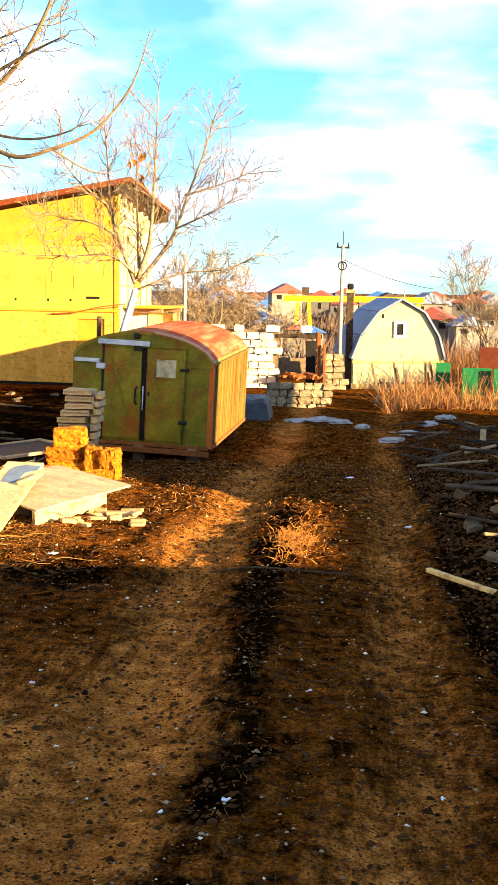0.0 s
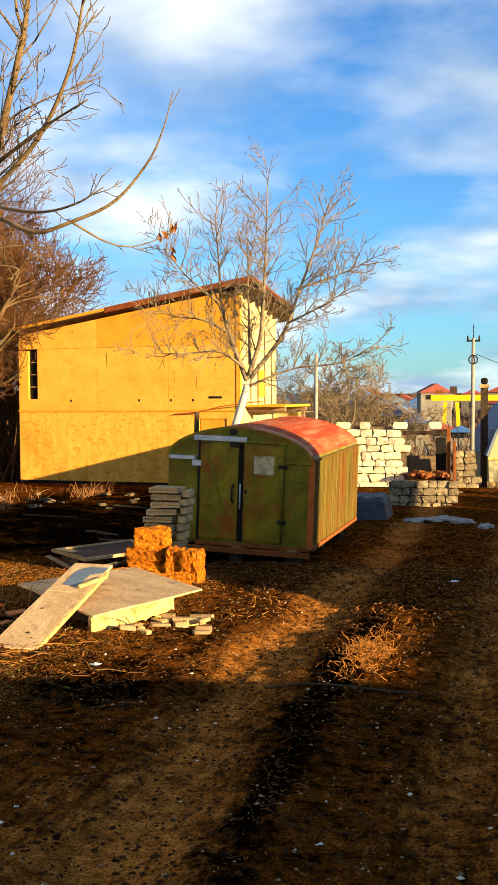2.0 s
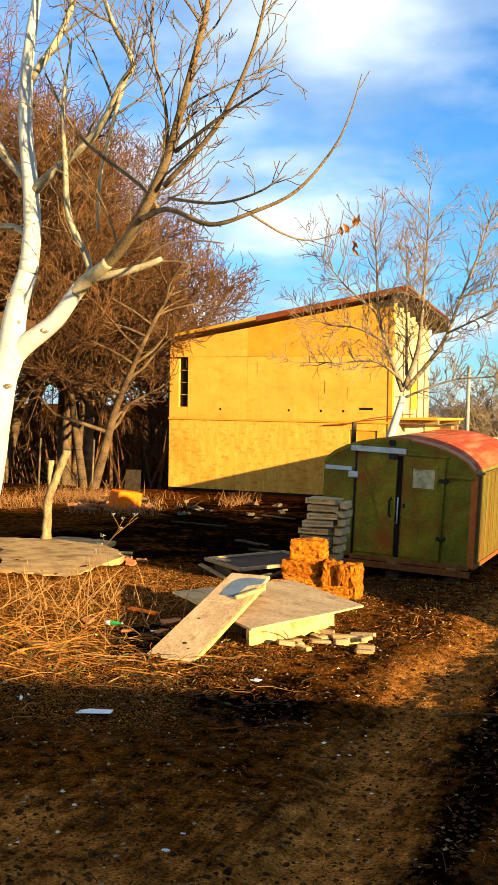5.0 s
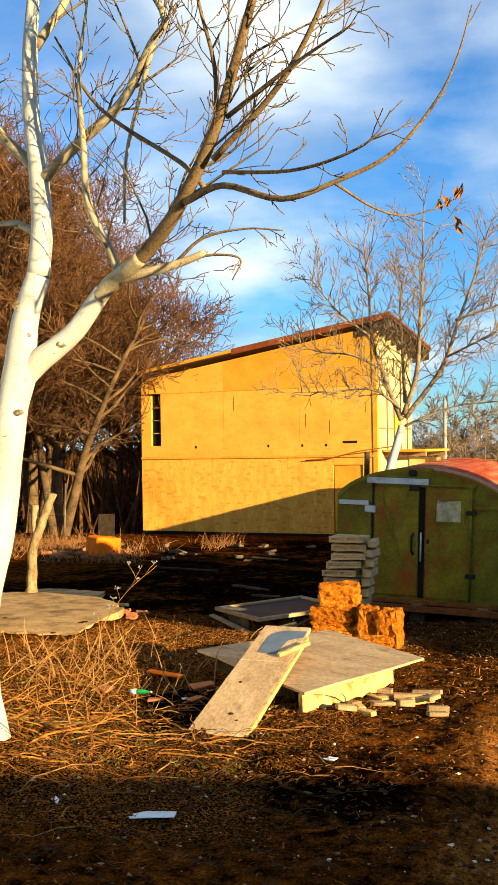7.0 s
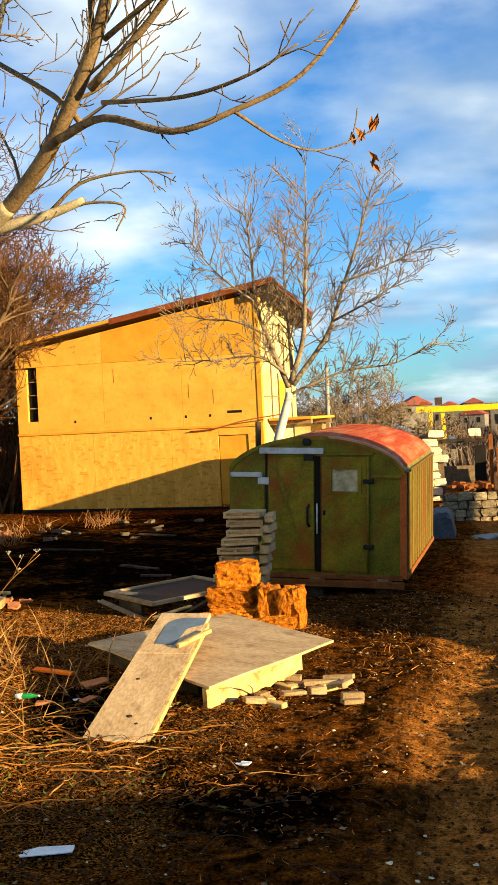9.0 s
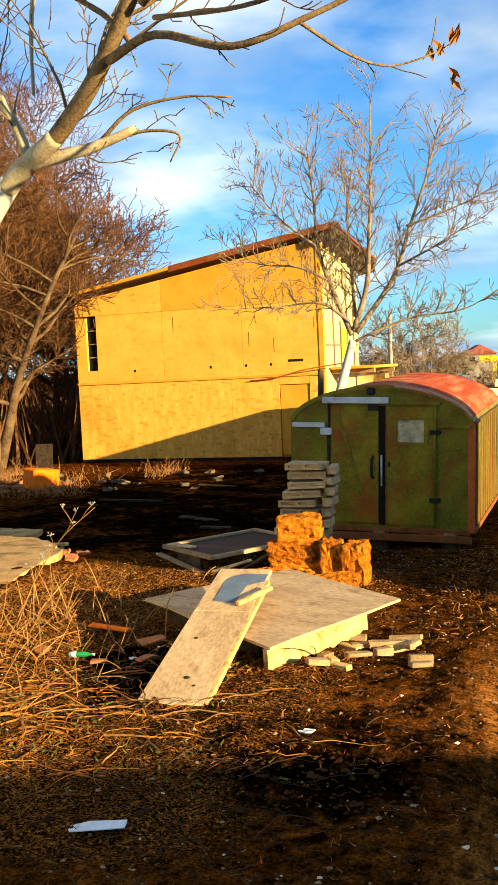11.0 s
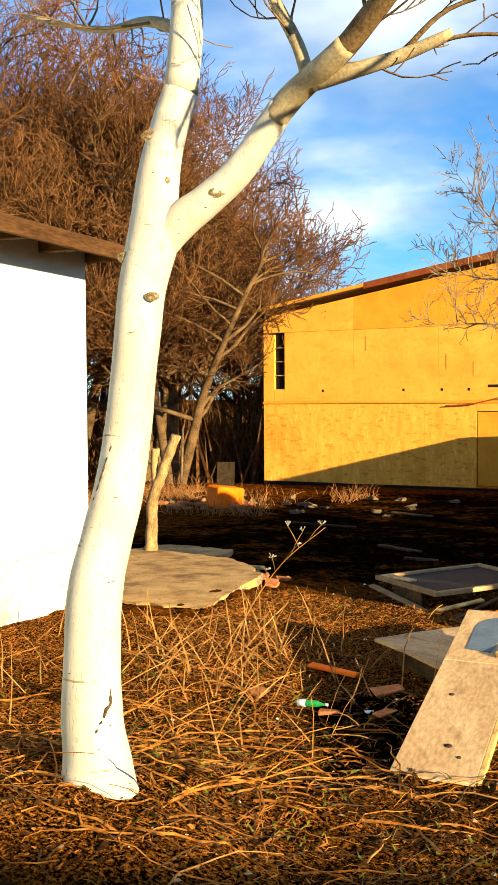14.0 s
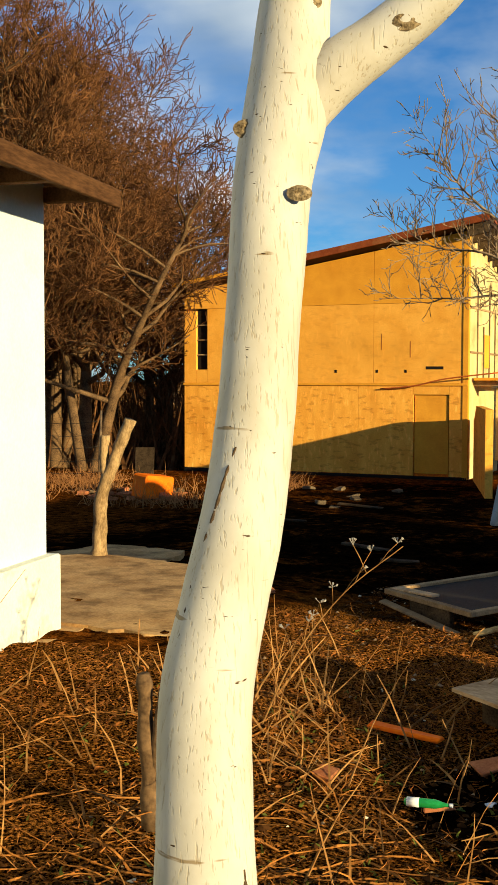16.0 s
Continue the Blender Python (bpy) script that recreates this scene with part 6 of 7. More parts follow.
for k, (x, y, s) in enumerate(((0.9, 26.9, 0.5), (1.35, 26.7, 0.55), (1.8, 26.5, 0.35), (2.9, 23.7, 0.45), (3.3, 24.1, 0.4), (3.7, 25.0, 0.45), (4.2, 26.5, 0.4), (2.3, 25.7, 0.3))):
    bm = bmesh.new()
    bmesh.ops.create_icosphere(bm, subdivisions=3, radius=1)
    for v in bm.verts:
        v.co *= 1 + 0.35 * noise.noise(v.co * 2.2 + Vector((k, 0, 0)))
        v.co = Vector((v.co.x * s * 0.8, v.co.y * s * 0.5, max(v.co.z, -0.2) * 0.07 + 0.03 * noise.noise(v.co * 5)))
    ob = part("plastic_sheet", bm, M_RAG, m=pose(x, y, gz(x, y) + 0.02, 0, 0, rng.uniform(0, 90)))
    tagged(ob, "crumpled pale grey plastic sheeting on the mud", "plastic sheet", "crumpled sheeting")


def build_pole(x, y, z0, z1, r, label, fittings=True):
    p = thing("utility_pole", label, "pole", pose(x, y, z0, 0, 0.6, 0))
    tb = Tubes()
    tb.add([(0, 0, 0), (0, 0, (z1 - z0) * 0.5), (0, 0, z1 - z0)], [r, r * 0.85, r * 0.7], 10)
    link("shaft", tb.mesh("shaft"), M_POLE, p)
    if fittings:
        h = z1 - z0
        boxpart("crossarm", (-0.22, 0.22, -0.03, 0.03, h - 0.12, h - 0.06), M_BLACK, p)
        for x2 in (-0.18, 0.18):
            tb = Tubes()
            tb.add([(x2, 0, h - 0.06), (x2, 0, h + 0.08)], [0.03, 0.02], 8)
            link("insulator", tb.mesh("insulator"), M_BLACK, p)
        tb = Tubes()
        tb.add([(0.14 * math.cos(c * 0.524), -0.09, h - 0.7 + 0.14 * math.sin(c * 0.524)) for c in range(13)], [0.022] * 13, 6)
        link("wire_coil", tb.mesh("wire_coil"), M_BLACK, p, "black coil of wire")
        tb = Tubes()
        tb.add([(0, 0, h - 0.3), (0, 0, h + 0.45)], [0.02, 0.012], 6)
        link("rod", tb.mesh("rod"), M_BLACK, p)
        tb = Tubes()
        tb.add([(0.05 + 3.0 * i / 10, -0.4 * i / 10, h - 0.5 - 0.9 * i / 10 - 0.5 * (i / 10) * (1 - i / 10)) for i in range(11)], [0.012] * 11, 4)
        link("wire", tb.mesh("wire"), M_BLACK, p)
    return p


build_pole(1.75, 39.0, -1.75, 3.30, 0.08, "tall pale utility pole with a coil of wire")
build_pole(-4.95, 48.8, -2.6, 3.25, 0.10, "plain pale concrete post beside the house", False)
build_pole(5.05, 60.0, -3.0, 1.9, 0.05, "thin distant post beyond the dacha", False)


def build_dacha():
    d = thing("dacha", "small cream garden house with a grey-blue gambrel roof", "house", pose(2.25, 42.0, -1.95, 0, 0, 8))
    W, D = 3.4, 5.0
    prof = [(0.0, 1.25), (0.32, 2.1), (0.95, 2.95), (1.78, 3.42), (2.62, 2.95), (3.15, 2.1), (W, 1.25)]
    bm = bmesh.new()
    prism(bm, [(0.04, 0), (W - 0.04, 0)] + [(x * 0.985 + 0.025, z - 0.03) for x, z in prof[::-1]], 0, D)
    part("wall", bm, M_DACHA, d, "cream plastered walls")
    boxpart("plinth", (-0.03, W + 0.03, -0.04, 0.0, -0.2, 0.35), M_CONCRETE, d)
    boxpart("base_band", (0, W, -0.03, 0.0, 1.10, 1.22), M_PLYEDGE, d)
    for (x0, z0), (x1, z1) in zip(prof, prof[1:]):
        bm = bmesh.new()
        nrm = Vector((-(z1 - z0), 0, x1 - x0)).normalized() * 0.07
        prism(bm, [(x0, z0), (x1, z1), (x1 + nrm.x, z1 + nrm.z), (x0 + nrm.x, z0 + nrm.z)], -0.12, D + 0.1)
        part("roof_slope", bm, M_SLATE, d, "grey-blue roof sheet")
    w = thing("window", "", "")
    w.parent = d
    w["label"] = "small white-framed attic window"
    x0, x1, z0, z1 = 1.5, 1.95, 2.05, 2.65
    bm = bmesh.new()
    for e in ((x0, x0 + .1, z0, z1), (x1 - .1, x1, z0, z1), (x0 + .1, x1 - .1, z0, z0 + .1), (x0 + .1, x1 - .1, z1 - .1, z1)):
        box(bm, e[0], e[1], -0.06, 0.0, e[2], e[3])
    part("frame", bm, M_WHITEBIT, w)
    boxpart("pane", (x0 + .1, x1 - .1, -0.03, -0.01, z0 + .1, z1 - .1), M_DARK, w)
    boxpart("vent", (1.05, 1.13, -0.02, 0.0, 2.75, 2.9), M_DARK, d)


build_dacha()
c = thing("chimney", "brown brick chimney with a pale cap beside the dacha", "chimney", pose(2.12, 42.6, -1.9))
boxpart("shaft", (-0.13, 0.13, -0.13, 0.13, 0, 3.6), M_WOODDARK, c)
boxpart("cap", (-0.17, 0.17, -0.17, 0.17, 3.6, 3.72), M_CONCRETE, c)
boxpart("cowl", (-0.12, 0.12, -0.12, 0.12, 3.72, 3.95), M_DARK, c, bevel=0.05)

# ---------------------------------------------------------------- fences, reeds and heaps on the sunny side of the track
def build_fence():
    rng = random.Random(71)
    f = thing("paling_fence", "ramshackle fence of uneven grey wooden palings", "fence", pose(0, 0, 0), kind="")
    x = 2.75
    while x < 4.6:
        h = rng.uniform(0.55, 1.2)
        boxpart("paling", (-0.03, 0.03, -0.012, 0.012, 0, h), M_WOODGREY, f, m=pose(x, 31.2 + rng.uniform(-.05, .05), gz(x, 31.2) - 0.05, rng.uniform(-5, 5), rng.uniform(-14, 10), 0))
        x += rng.uniform(0.09, 0.16)
    boxpart("rail", (2.7, 4.6, 31.22, 31.26, gz(3.5, 31.2) + 0.5, gz(3.5, 31.2) + 0.56), M_WOODGREY, f)
    g = thing("sheet_fence", "green sheet-metal fence panels", "fence")
    for k, (a, b, y) in enumerate(((4.35, 4.72, 31.0), (5.0, 5.75, 30.6), (5.78, 6.8, 30.4))):
        boxpart("sheet", (a, b, y, y + 0.03, gz(5, 31) - 0.05, gz(5, 31) + 0.98 + 0.1 * (k == 0)), M_GREENSHEET, g)
    ob = boxpart("metal_fence", (5.6, 7.0, 32.0, 32.04, gz(6, 32) - 0.05, gz(6, 32) + 1.5), M_DARKRED)
    tagged(ob, "rusty red sheet-metal fence behind the green one", "fence")


build_fence()


def blades(name, count, seed, place, length, width, mat, label, category, lean=0.6, segs=2, curl=0.5, parent=None):
    """A great many thin bent stalks in one object: place(rng) gives x, y and a scale, or nothing."""
    rng = random.Random(seed)
    v, f = [], []
    for _ in range(count):
        q = place(rng)
        if q is None:
            continue
        x, y, s = q
        z = gz_fast(x, y)
        ln, wd = length * s * rng.uniform(0.5, 1.4), width * rng.uniform(0.6, 1.4)
        a, tilt = rng.uniform(0, 6.283), rng.gauss(lean, 0.35)
        d = Vector((math.cos(a) * math.sin(tilt), math.sin(a) * math.sin(tilt), math.cos(tilt) if tilt < 1.57 else 0.02))
        side = Vector((-math.sin(a), math.cos(a), 0)) * wd
        up = Vector((0, 0, wd))
        p = Vector((x, y, z - 0.005 + rng.random() * 0.02))
        n0 = len(v)
        for i in range(segs + 1):
            w = 1 - 0.7 * i / segs
            v += [tuple(p + side * w), tuple(p - side * w * 0.5 + up * w * 0.87), tuple(p - side * w * 0.5 - up * w * 0.87)]
            d = (d + Vector((rng.gauss(0, curl), rng.gauss(0, curl), rng.gauss(-0.1, curl * 0.5)))).normalized()
            p = p + d * (ln / segs)
            zz = gz_fast(p.x, p.y) + 0.012
            if p.z < zz:
                p.z = zz
        for i in range(segs):
            r = n0 + 3 * i
            for k in range(3):
                k2 = (k + 1) % 3
                f.append((r + k, r + k2, r + 3 + k2, r + 3 + k))
    me = bpy.data.meshes.new(name)
    me.from_pydata(v, [], f)
    me.materials.append(mat)
    ob = new(name, me)
    if parent is not None:
        ob.parent = parent
    return tagged(ob, label, category, kind="stuff")


def gz_fast(x, y):
    i = min(max(int(np.searchsorted(gx, x)) - 1, 0), nx - 2)
    j = min(max(int(np.searchsorted(gy, y)) - 1, 0), ny - 2)
    u, w = (x - gx[i]) / (gx[i + 1] - gx[i]), (y - gy[j]) / (gy[j + 1] - gy[j])
    return float((GZ[j, i] * (1 - u) + GZ[j, i + 1] * u) * (1 - w) + (GZ[j + 1, i] * (1 - u) + GZ[j + 1, i + 1] * u) * w)


patchy = z_litter * (1 - 0.85 * np.clip(z_mud_shade, 0, 1)) * (0.3 + 0.7 * step(fbm(GX * 0.8, GY * 0.8, 77) + 0.5, 0.35, 0.62))


def in_litter(rng):
    x, y = rng.uniform(-7.0, 0.0), rng.uniform(9.0, 17.0)
    i, j = int(np.searchsorted(gx, x)), int(np.searchsorted(gy, y))
    return (x, y, 1.0) if rng.random() < patchy[j, i] else None


blades("dry_straw", 16000, 81, in_litter, 0.085, 0.0021, M_STRAW, "matted dry straw and grass stems", "dry grass", 1.35, 3, 0.4)
blades("leaf_crumbs", 2600, 78, in_litter, 0.050, 0.008, M_DEADLEAF, "curled brown dead leaves in the straw", "leaf litter", 1.1, 2, 0.6)
blades("leaf_crumbs", 20000, 86, in_litter, 0.024, 0.0042, M_DEADLEAF, "brown leaf crumbs and chaff on the soil", "leaf litter", 1.2, 1, 0.4)
blades("dry_stalk", 150, 82, lambda r: (-3.6 + r.gauss(0, 0.7), 13.3 + r.gauss(0, 1.1), 1.0), 0.36, 0.0068, M_STALK, "broken pale weed stalks", "dry stalks", 0.7, 3, 0.10)
blades("dry_stalk", 46, 70, lambda r: (-4.3 + r.gauss(0, 0.45), 14.0 + r.gauss(0, 0.6), 1.0), 0.40, 0.0105, M_STALK, "thick broken pale stalks standing in the weeds", "dry stalks", 0.45, 3, 0.06)
blades("dry_stalk", 15, 83, lambda r: (-4.6 + r.gauss(0, 0.35), 11.9 + r.gauss(0, 0.6), 1.3), 0.7, 0.005, M_STALK, "tall thin dry weed stalks beside the stump", "dry stalks", 0.45, 4, 0.10)
blades("dry_vine", 300, 84, lambda r: (-3.3 + r.gauss(0, 0.85), 11.5 + r.gauss(0, 0.9), 1.0), 0.55, 0.0062, M_STRAW, "long dry vines trailing over the soil", "dry vines", 1.55, 7, 0.30)
blades("dry_vine", 20, 79, lambda r: (-2.7 + r.gauss(0, 0.8), 11.2 + r.gauss(0, 0.7), 1.0), 0.6, 0.006, M_STALK, "pale thick dry vines on the soil", "dry vines", 1.55, 7, 0.30)
blades("dry_vine", 150, 85, lambda r: (-2.4 + r.gauss(0, 1.3), 10.4 + r.gauss(0, 0.9), 1.0), 0.45, 0.0035, M_TWIG, "thin brown vines trailing over dark soil", "dry vines", 1.55, 7, 0.32)
blades("green_weeds", 420, 87, lambda r: ((-3.3 + r.gauss(0, 0.9), 12.6 + r.gauss(0, 1.2), 1.0) if r.random() < 0.8 else (-2.2 + r.gauss(0, .5), 10.8 + r.gauss(0, .3), .8)), 0.045, 0.008, M_LEAF, "small green weeds sprouting through straw", "weeds", 0.9, 2, 0.3)
blades("dry_weed_clump", 520, 88, lambda r: (1.32 + r.gauss(0, 0.12), 12.4 + r.gauss(0, 0.5), 1.0), 0.11, 0.005, M_STRAW, "clump of dry yellow weeds between the wheel tracks", "dry weeds", 0.8, 3, 0.35)
def in_back_grass(rng):
    x, y = rng.uniform(-15, -8.4), rng.uniform(27, 33)
    return (x, y, rng.uniform(0.4, 1.3)) if float(fbm(np.array([x * 0.8]), np.array([y * 0.5]), 52)[0]) > rng.uniform(-0.08, 0.18) else None


blades("dry_grass", 5200, 89, in_back_grass, 0.32, 0.008, M_DRYREED, "tall rusty dry grass before the trees", "dry grass", 0.45, 3, 0.2)
blades("dry_reeds", 1500, 90, lambda r: (r.uniform(2.9, 6.6), r.uniform(28.9, 31.8), r.uniform(0.5, 1.3)), 0.62, 0.010, M_DRYREED, "thicket of dry reeds and brush along the fence", "reeds", 0.3, 3, 0.14)
blades("dry_reeds", 1600, 91, lambda r: (r.uniform(5.5, 9.5), r.uniform(38, 48), 1.0), 1.3, 0.02, M_BUSH, "reddish bare brush beyond the fence", "brush", 0.3, 3, 0.2)
blades("dry_grass", 2500, 92, lambda r: (r.uniform(-0.6, 4.5), r.uniform(14, 26), 1.0), 0.07, 0.006, M_STRAW, "sparse dry grass on the yard", "dry grass", 1.0, 2, 0.3)


def build_dry_weed(x, y, lean, hgt):
    """One dead umbel: a bent stem with forked rays and small seed heads."""
    rng = random.Random(int(abs(x) * 100))
    z = gz(x, y) - 0.03
    w = thing("dry_weed", "tall dead grey-brown weed with branching seed heads", "weed", pose(x, y, z))
    stem = Tubes()
    sp = spline([(0, 0, 0, .006), (lean * 0.25, 0.02, hgt * 0.4, .005), (lean * 0.6, 0.0, hgt * 0.75, .004), (lean, 0.03, hgt, .003)], 5)
    stem.add([p[:3] for p in sp], [p[3] for p in sp], 5)
    for k in range(9):
        q = Vector(sp[5 + k][:3])
        d = Vector((rng.uniform(-0.5, 0.8), rng.uniform(-0.5, 0.5), rng.uniform(0.3, 0.9))).normalized() * rng.uniform(0.08, 0.2)
        stem.add([q, q + d * 0.5 + Vector((0, 0, 0.01)), q + d], [0.003, 0.0025, 0.002], 4)
        heads = Tubes()
        for j in range(6):
            e = Vector((rng.uniform(-1, 1), rng.uniform(-1, 1), rng.uniform(0.2, 1))).normalized() * 0.04
            heads.add([q + d, q + d + e * 0.7, q + d + e], [0.0015, 0.002, 0.006], 4)
        link("seed_head", heads.mesh("seed_head"), M_RAG, w, "pale dry seed head")
    link("stem", stem.mesh("stem"), M_STALK, w)


build_dry_weed(-4.06, 13.75, 0.80, 1.08)


def crumbs_object(name, count, seed, place, size, mat, label, category):
    """A great many small angular lumps in one object."""
    rng = random.Random(seed)
    v, f = [], []
    base = [(1, 0, 0), (-1, 0, 0), (0, 1, 0), (0, -1, 0), (0, 0, 1), (0, 0, -1)]
    tri = [(0, 2, 4), (2, 1, 4), (1, 3, 4), (3, 0, 4), (2, 0, 5), (1, 2, 5), (3, 1, 5), (0, 3, 5)]
    for _ in range(count):
        q = place(rng)
        if q is None:
            continue
        x, y, s = q
        s = size * s * (0.45 + rng.expovariate(1.6))
        s = min(s, size * 2.4)
        z = gz_fast(x, y)
        a = rng.uniform(0, 6.283)
        n0 = len(v)
        for b in base:
            k = [s * rng.uniform(0.55, 1.2) * e for e in b]
            k = [k[0] + rng.uniform(-.25, .25) * s, k[1] + rng.uniform(-.25, .25) * s, k[2] * 0.6]
            v.append((x + k[0] * math.cos(a) - k[1] * math.sin(a), y + k[0] * math.sin(a) + k[1] * math.cos(a), z + k[2] + s * 0.15))
        f += [tuple(n0 + i for i in t) for t in tri]
    me = bpy.data.meshes.new(name)
    me.from_pydata(v, [], f)
    me.materials.append(mat)
    return tagged(new(name, me), label, category, kind="stuff")


def near_camera_spot(rng):
    y = 4.2 + 16 * rng.random() ** 1.7
    x = rng.uniform(-4.5, 4.0)
    return x, y, 0.6 + 0.05 * y


def in_mud_shade(rng):
    x, y = rng.uniform(-3.5, 4.6), rng.uniform(4.2, 20)
    i, j = int(np.searchsorted(gx, x)), int(np.searchsorted(gy, y))
    return (x, y, 1.0) if rng.random() < z_mud_shade[j, i] + 0.12 else None


crumbs_object("soil_clods", 15000, 94, in_mud_shade, 0.014, M_CLOD, "coarse black clods churned up by wheels", "soil")
blades("leaf_crumbs", 4500, 76, near_camera_spot, 0.024, 0.005, M_DEADLEAF, "brown leaf crumbs trodden into the track", "leaf litter", 1.25, 1, 0.4)
blades("dry_straw", 3000, 77, near_camera_spot, 0.06, 0.0022, M_STRAW, "loose straw trodden into the track", "dry grass", 1.4, 2, 0.4)
crumbs_object("soil_clods", 1500, 75, near_camera_spot, 0.016, M_CLOD, "coarse dark clods of earth", "soil")
crumbs_object("soil_clods", 30000, 95, near_camera_spot, 0.011, M_CLOD, "dark crumbly clods of earth", "soil")
crumbs_object("pebbles", 4200, 96, near_camera_spot, 0.009, M_PEBBLE, "small pale pebbles and grit", "pebbles")
crumbs_object("pebbles", 420, 73, near_camera_spot, 0.010, M_LIMESTONE, "pale stone chips trodden into the track", "pebbles")
blades("twig_litter", 900, 72, near_camera_spot, 0.13, 0.0035, M_TWIG, "dark broken twigs trodden into the earth", "twigs", 1.5, 3, 0.3)
crumbs_object("soil_clods", 9000, 97, lambda r: (r.uniform(2.9, 4.8), r.uniform(7, 24), 1.6), 0.018, M_CLOD, "heap of black earth clods at the track's edge", "soil")


def build_lumber():
    rng = random.Random(72)
    for k in range(60):
        x, y = rng.uniform(3.1, 5.0), rng.uniform(11, 25)
        ln, w = rng.uniform(0.25, 1.05), rng.uniform(0.03, 0.12)
        ob = boxpart("plank", (-ln / 2, ln / 2, -w / 2, w / 2, 0, 0.03), (M_WOODDARK, M_WOODDARK, M_WOODGREY, M_WOODDARK, M_WOODDARK, M_WOOD)[k % 6], None,
                     m=pose(x, y, gz(x, y) + rng.uniform(0.0, 0.2), rng.uniform(-12, 12), rng.uniform(-14, 14), rng.gauss(0, 35)))
        tagged(ob, "rotten dark plank in a heap of scrap wood", "plank", "heap of scrap wood")
    ob = boxpart("plank", (-0.62, 0.62, -0.03, 0.03, 0, 0.04), M_PLYEDGE, None, m=pose(2.92, 10.55, gz(2.9, 10.5) + 0.05, 0, -2, -60))
    tagged(ob, "yellow sawn lath lying at the track's edge", "plank")
    for k in range(14):
        x, y = rng.uniform(3.2, 4.6), rng.uniform(9, 16)
        ob = part("rubble_stone", rough_block((0.22 * rng.uniform(.5, 1.2), 0.16, 0.1), rng, 0.012, 1), M_MORTAR, m=pose(x, y, gz(x, y) + 0.05, rng.uniform(-20, 20), rng.uniform(-20, 20), rng.uniform(0, 180)))
        tagged(ob, "grey rubble lump in the dark earth bank", "rubble", "rubble in the earth bank")
    tb = Tubes()
    tb.add([p[:3] for p in spline([(0.55, 11.35, gz(.55, 11.35) + .03, 0), (1.0, 11.2, gz(1.0, 11.2) + .05, 0), (1.6, 11.05, gz(1.6, 11.05) + .04, 0), (1.9, 11.1, gz(1.9, 11.1) + .03, 0)])], [0.010] * 19, 6)
    tagged(link("fallen_branch", tb.mesh("fallen_branch"), M_WOODDARK), "thin grey branch lying across the track", "branch")


build_lumber()

# wire fence before the brown trees
f = thing("wire_fence", "sagging wire fence on thin posts under the trees", "fence")
for x in (-17, -15.2, -13.4):
    tb = Tubes()
    tb.add([(x, 32.0, gz(x, 32) - 0.05), (x + 0.08, 32.0, gz(x, 32) + 1.7)], [0.035, 0.03], 6)
    link("post", tb.mesh("post"), M_WOODGREY, f)
for k in range(5):
    tb = Tubes()
    tb.add([(-17 + 3.6 * i / 12, 32.0, gz(-15, 32) + 0.25 + 0.3 * k - 0.08 * math.sin(math.pi * (i % 6) / 6)) for i in range(13)], [0.008] * 13, 4)
    link("wire", tb.mesh("wire"), M_BLACK, f)
ob = boxpart("grey_board", (-0.25, 0.25, -0.02, 0.02, 0, 0.7), M_WOODDARK, None, m=pose(-13.3, 34.6, gz(-13.3, 34.6), -8, 0, 10))
tagged(ob, "grey board leaning beside the house corner", "board")


# ---------------------------------------------------------------- far town, gantry crane and scrub on the hillside
def build_far_house(x, y, z, w, d, h, rise, wall, roof, label):
    b = thing("far_house", label, "house", pose(x, y, z, 0, 0, (x * 37) % 30 - 15), group="houses of the far town")
    boxpart("wall", (-w / 2, w / 2, 0, d, -8.0, h), wall, b, bevel=0.05)
    bm = bmesh.new()
    prism(bm, [(-w / 2 - 0.4, h - 0.1), (w / 2 + 0.4, h - 0.1), (0, h + rise)], -0.5, d + 0.5)
    part("roof", bm, roof, b)
    for k in range(max(2, int(w / 3))):
        xx = -w / 2 + (k + 0.5) * w / max(2, int(w / 3))
        boxpart("window", (xx - 0.5, xx + 0.5, -0.06, 0.02, h * 0.35, h * 0.75), M_DARK, b)


rng = random.Random(91)
mats = [M_BLUEROOF, M_REDROOF, M_SLATE, M_REDROOF, M_ROOFDARK]
far = [(-7.5, 150, -3.2, 5, 2.0, M_BLUEROOF), (-3.6, 140, -3.6, 3.2, 1.8, M_REDROOF), (-1.2, 128, -3.3, 3.2, 1.5, M_BLUEROOF), (15.5, 170, -3.6, 9, 3.0, M_REDROOF), (21, 165, -4.0, 7, 2.5, M_SLATE),
       (27, 180, -3.2, 8, 2.5, M_ROOFDARK), (18.5, 210, -1.8, 10, 3.2, M_SLATE), (26, 215, -1.5, 9, 3, M_REDROOF), (-12, 165, -3, 8, 2.5, M_SLATE), (-20, 190, -2, 12, 3, M_BLUEROOF), (-9, 230, 0.0, 9, 3.0, M_REDROOF), (12, 235, -1.2, 8, 2.8, M_ROOFDARK), (33, 230, -2, 10, 3, M_SLATE)]
for x, y, z, w, h, roof in far:
    w, h, z = w * 0.7, h * 0.75, z - 0.6
    build_far_house(x, y, z, w, w * 0.8, h, w * 0.28, M_FARWALL, roof, "far town house with a pitched roof")
for k in range(34):
    x, y = rng.uniform(-70, 80), rng.uniform(240, 430)
    w = rng.uniform(6, 12)
    build_far_house(x, y, gz(x, y) + 1.0, w, w * 0.8, rng.uniform(3, 6.5), w * 0.25, M_FARWALL, mats[k % 5], "distant town house with a pitched roof")
g = thing("gantry_crane", "yellow gantry crane far off among roofs", "crane", pose(0, 160, 0))
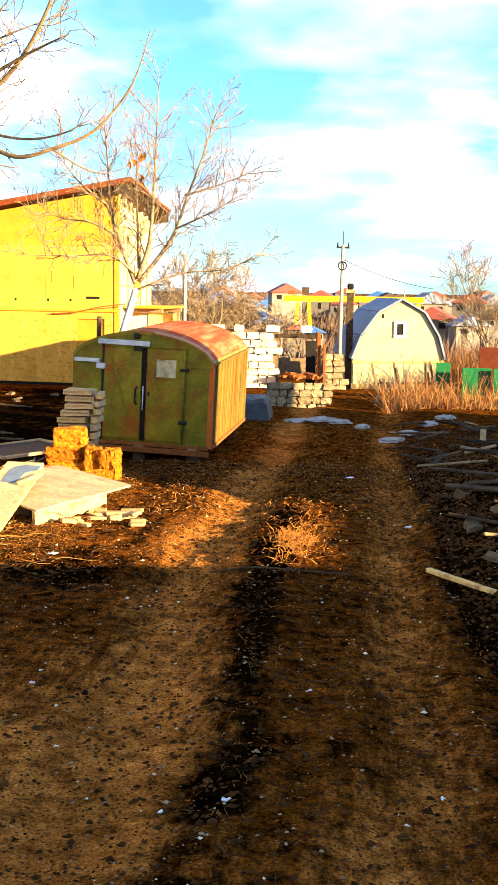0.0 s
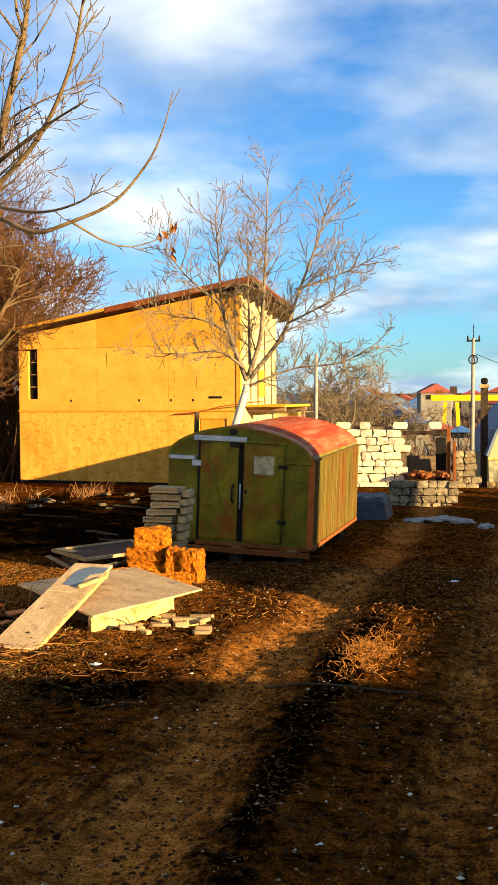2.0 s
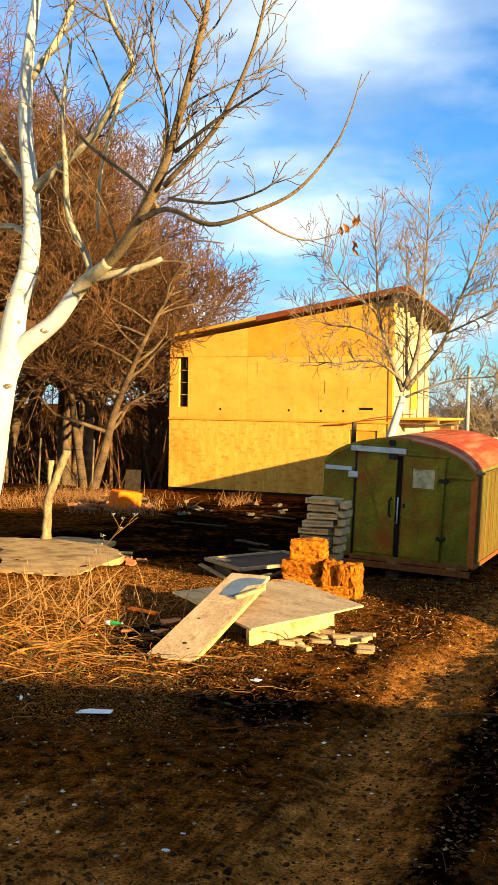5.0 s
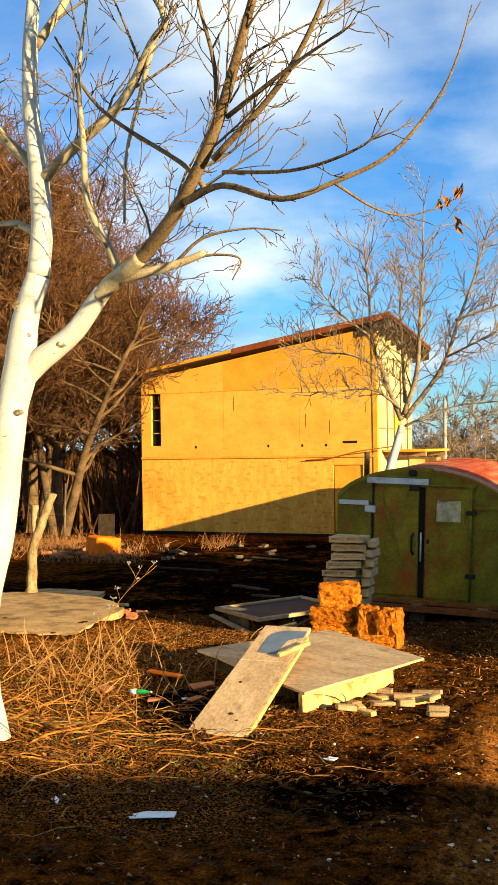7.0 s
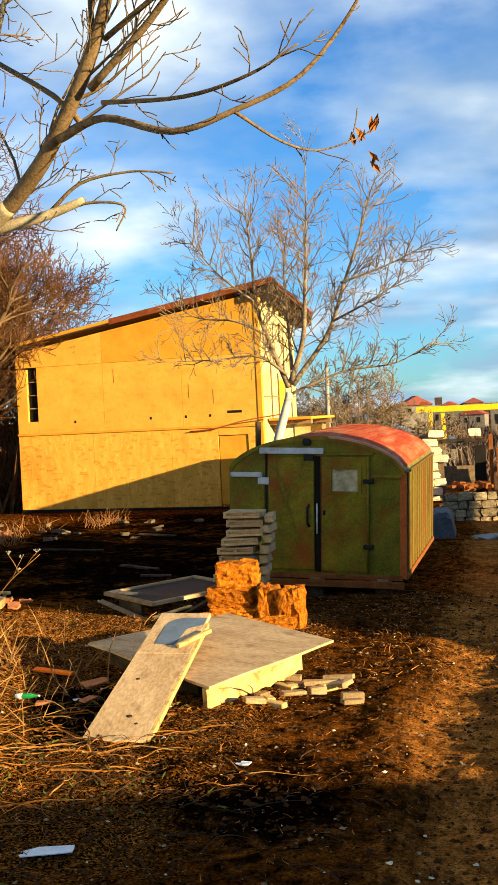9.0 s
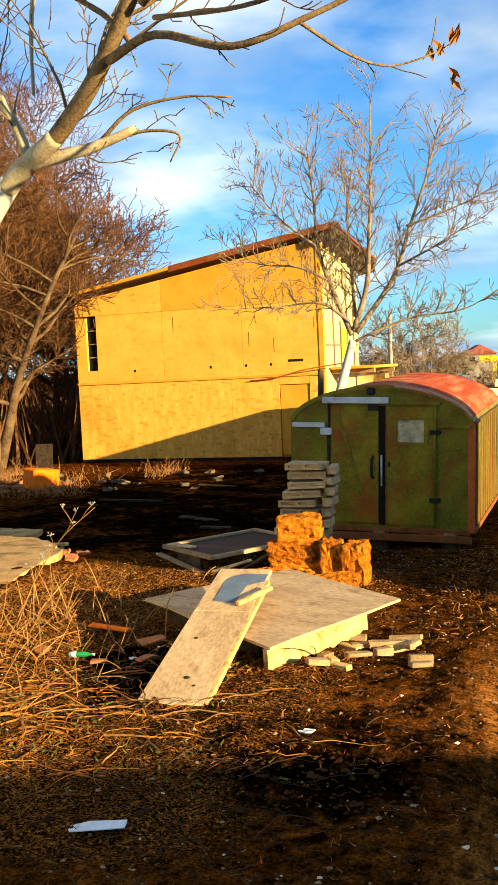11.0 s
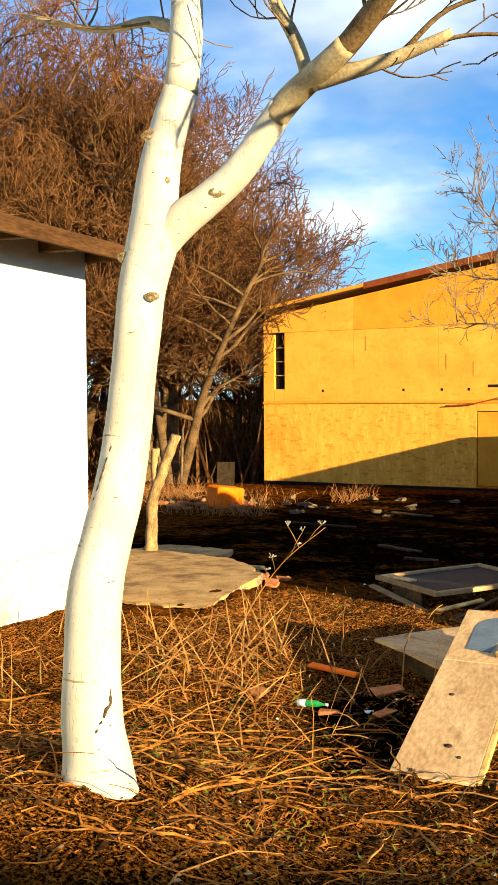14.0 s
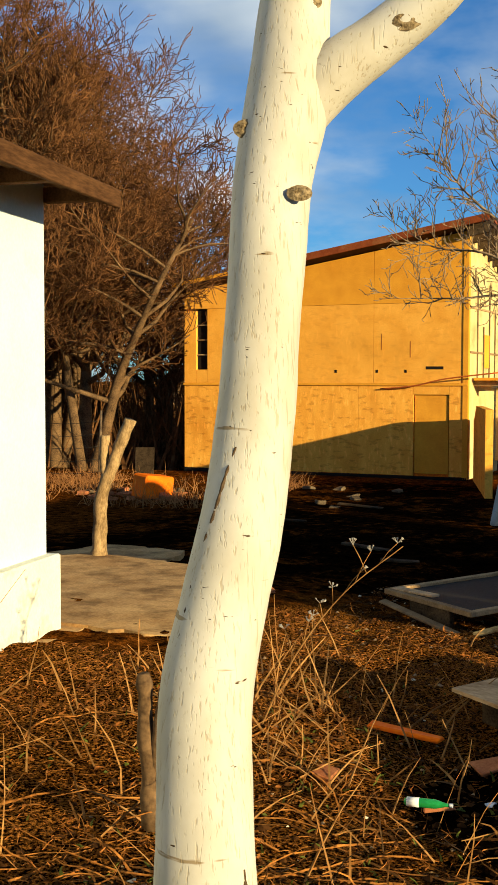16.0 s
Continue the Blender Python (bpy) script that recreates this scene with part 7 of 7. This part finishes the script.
boxpart("girder", (-6.2, 13.6, 0, 1.0, 0.40, 1.20), M_YELLOWSTEEL, g)
for x, s in ((-4.2, 1), (-2.6, -1), (11.2, 1), (12.8, -1)):
    bm = bmesh.new()
    prism(bm, [(x - 0.25, 0.25), (x + 0.25, 0.25), (x + 0.25 - 0.5 * s, -8.5), (x - 0.25 - 0.5 * s, -8.5)], 0, 0.6)
    part("leg", bm, M_YELLOWSTEEL, g)
boxpart("cab", (-3.6, -2.6, -0.3, 0.8, 1.36, 2.4), M_ROOFDARK, g)
boxpart("trolley", (-5.6, -4.6, -0.1, 1.0, 1.36, 1.9), M_RUST, g)


def scrub(name, count, seed, place, size, mat, label, thick=0.05):
    rng = random.Random(seed)
    v, f = [], []
    for _ in range(count):
        x, y, s = place(rng)
        z = gz_fast(x, y)
        for k in range(14):
            a, t = rng.uniform(0, 6.283), rng.uniform(0.05, 0.9)
            d = Vector((math.cos(a) * t, math.sin(a) * t, 1.0)) * size * s * rng.uniform(0.5, 1.1)
            w = Vector((-math.sin(a), math.cos(a), 0)) * thick * size * s
            p = Vector((x + rng.gauss(0, .3) * size, y + rng.gauss(0, .3) * size, z))
            n0 = len(v)
            v += [tuple(p + w), tuple(p - w), tuple(p + Vector((0, thick * 0.8 * size, 0))), tuple(p + d)]
            f += [(n0, n0 + 1, n0 + 3), (n0 + 1, n0 + 2, n0 + 3), (n0 + 2, n0, n0 + 3)]
    me = bpy.data.meshes.new(name)
    me.from_pydata(v, [], f)
    me.materials.append(mat)
    tagged(new(name, me), label, "scrub", kind="stuff")


scrub("far_scrub", 2600, 98, lambda r: (r.uniform(-70, 60), r.uniform(55, 330), 0.5 + r.random()), 2.6, M_FARWOOD, "brown bare scrub over the far slopes")
scrub("far_scrub", 1500, 99, lambda r: (r.uniform(-120, 120), r.uniform(330, 640), 0.6 + r.random()), 3.4, M_FARWOOD, "bare woods along the far ridge")
scrub("far_scrub", 1500, 93, lambda r: (r.uniform(-40, -13), r.uniform(38, 60), 0.5 + r.random()), 2.6, M_BUSH, "dense brown thicket behind the trees", 0.016)
scrub("far_scrub", 700, 71, lambda r: (r.uniform(7, 45), r.uniform(60, 150), 0.4 + 0.8 * r.random()), 2.2, M_BUSH, "red-brown bare brush on the slope behind the dacha", 0.03)
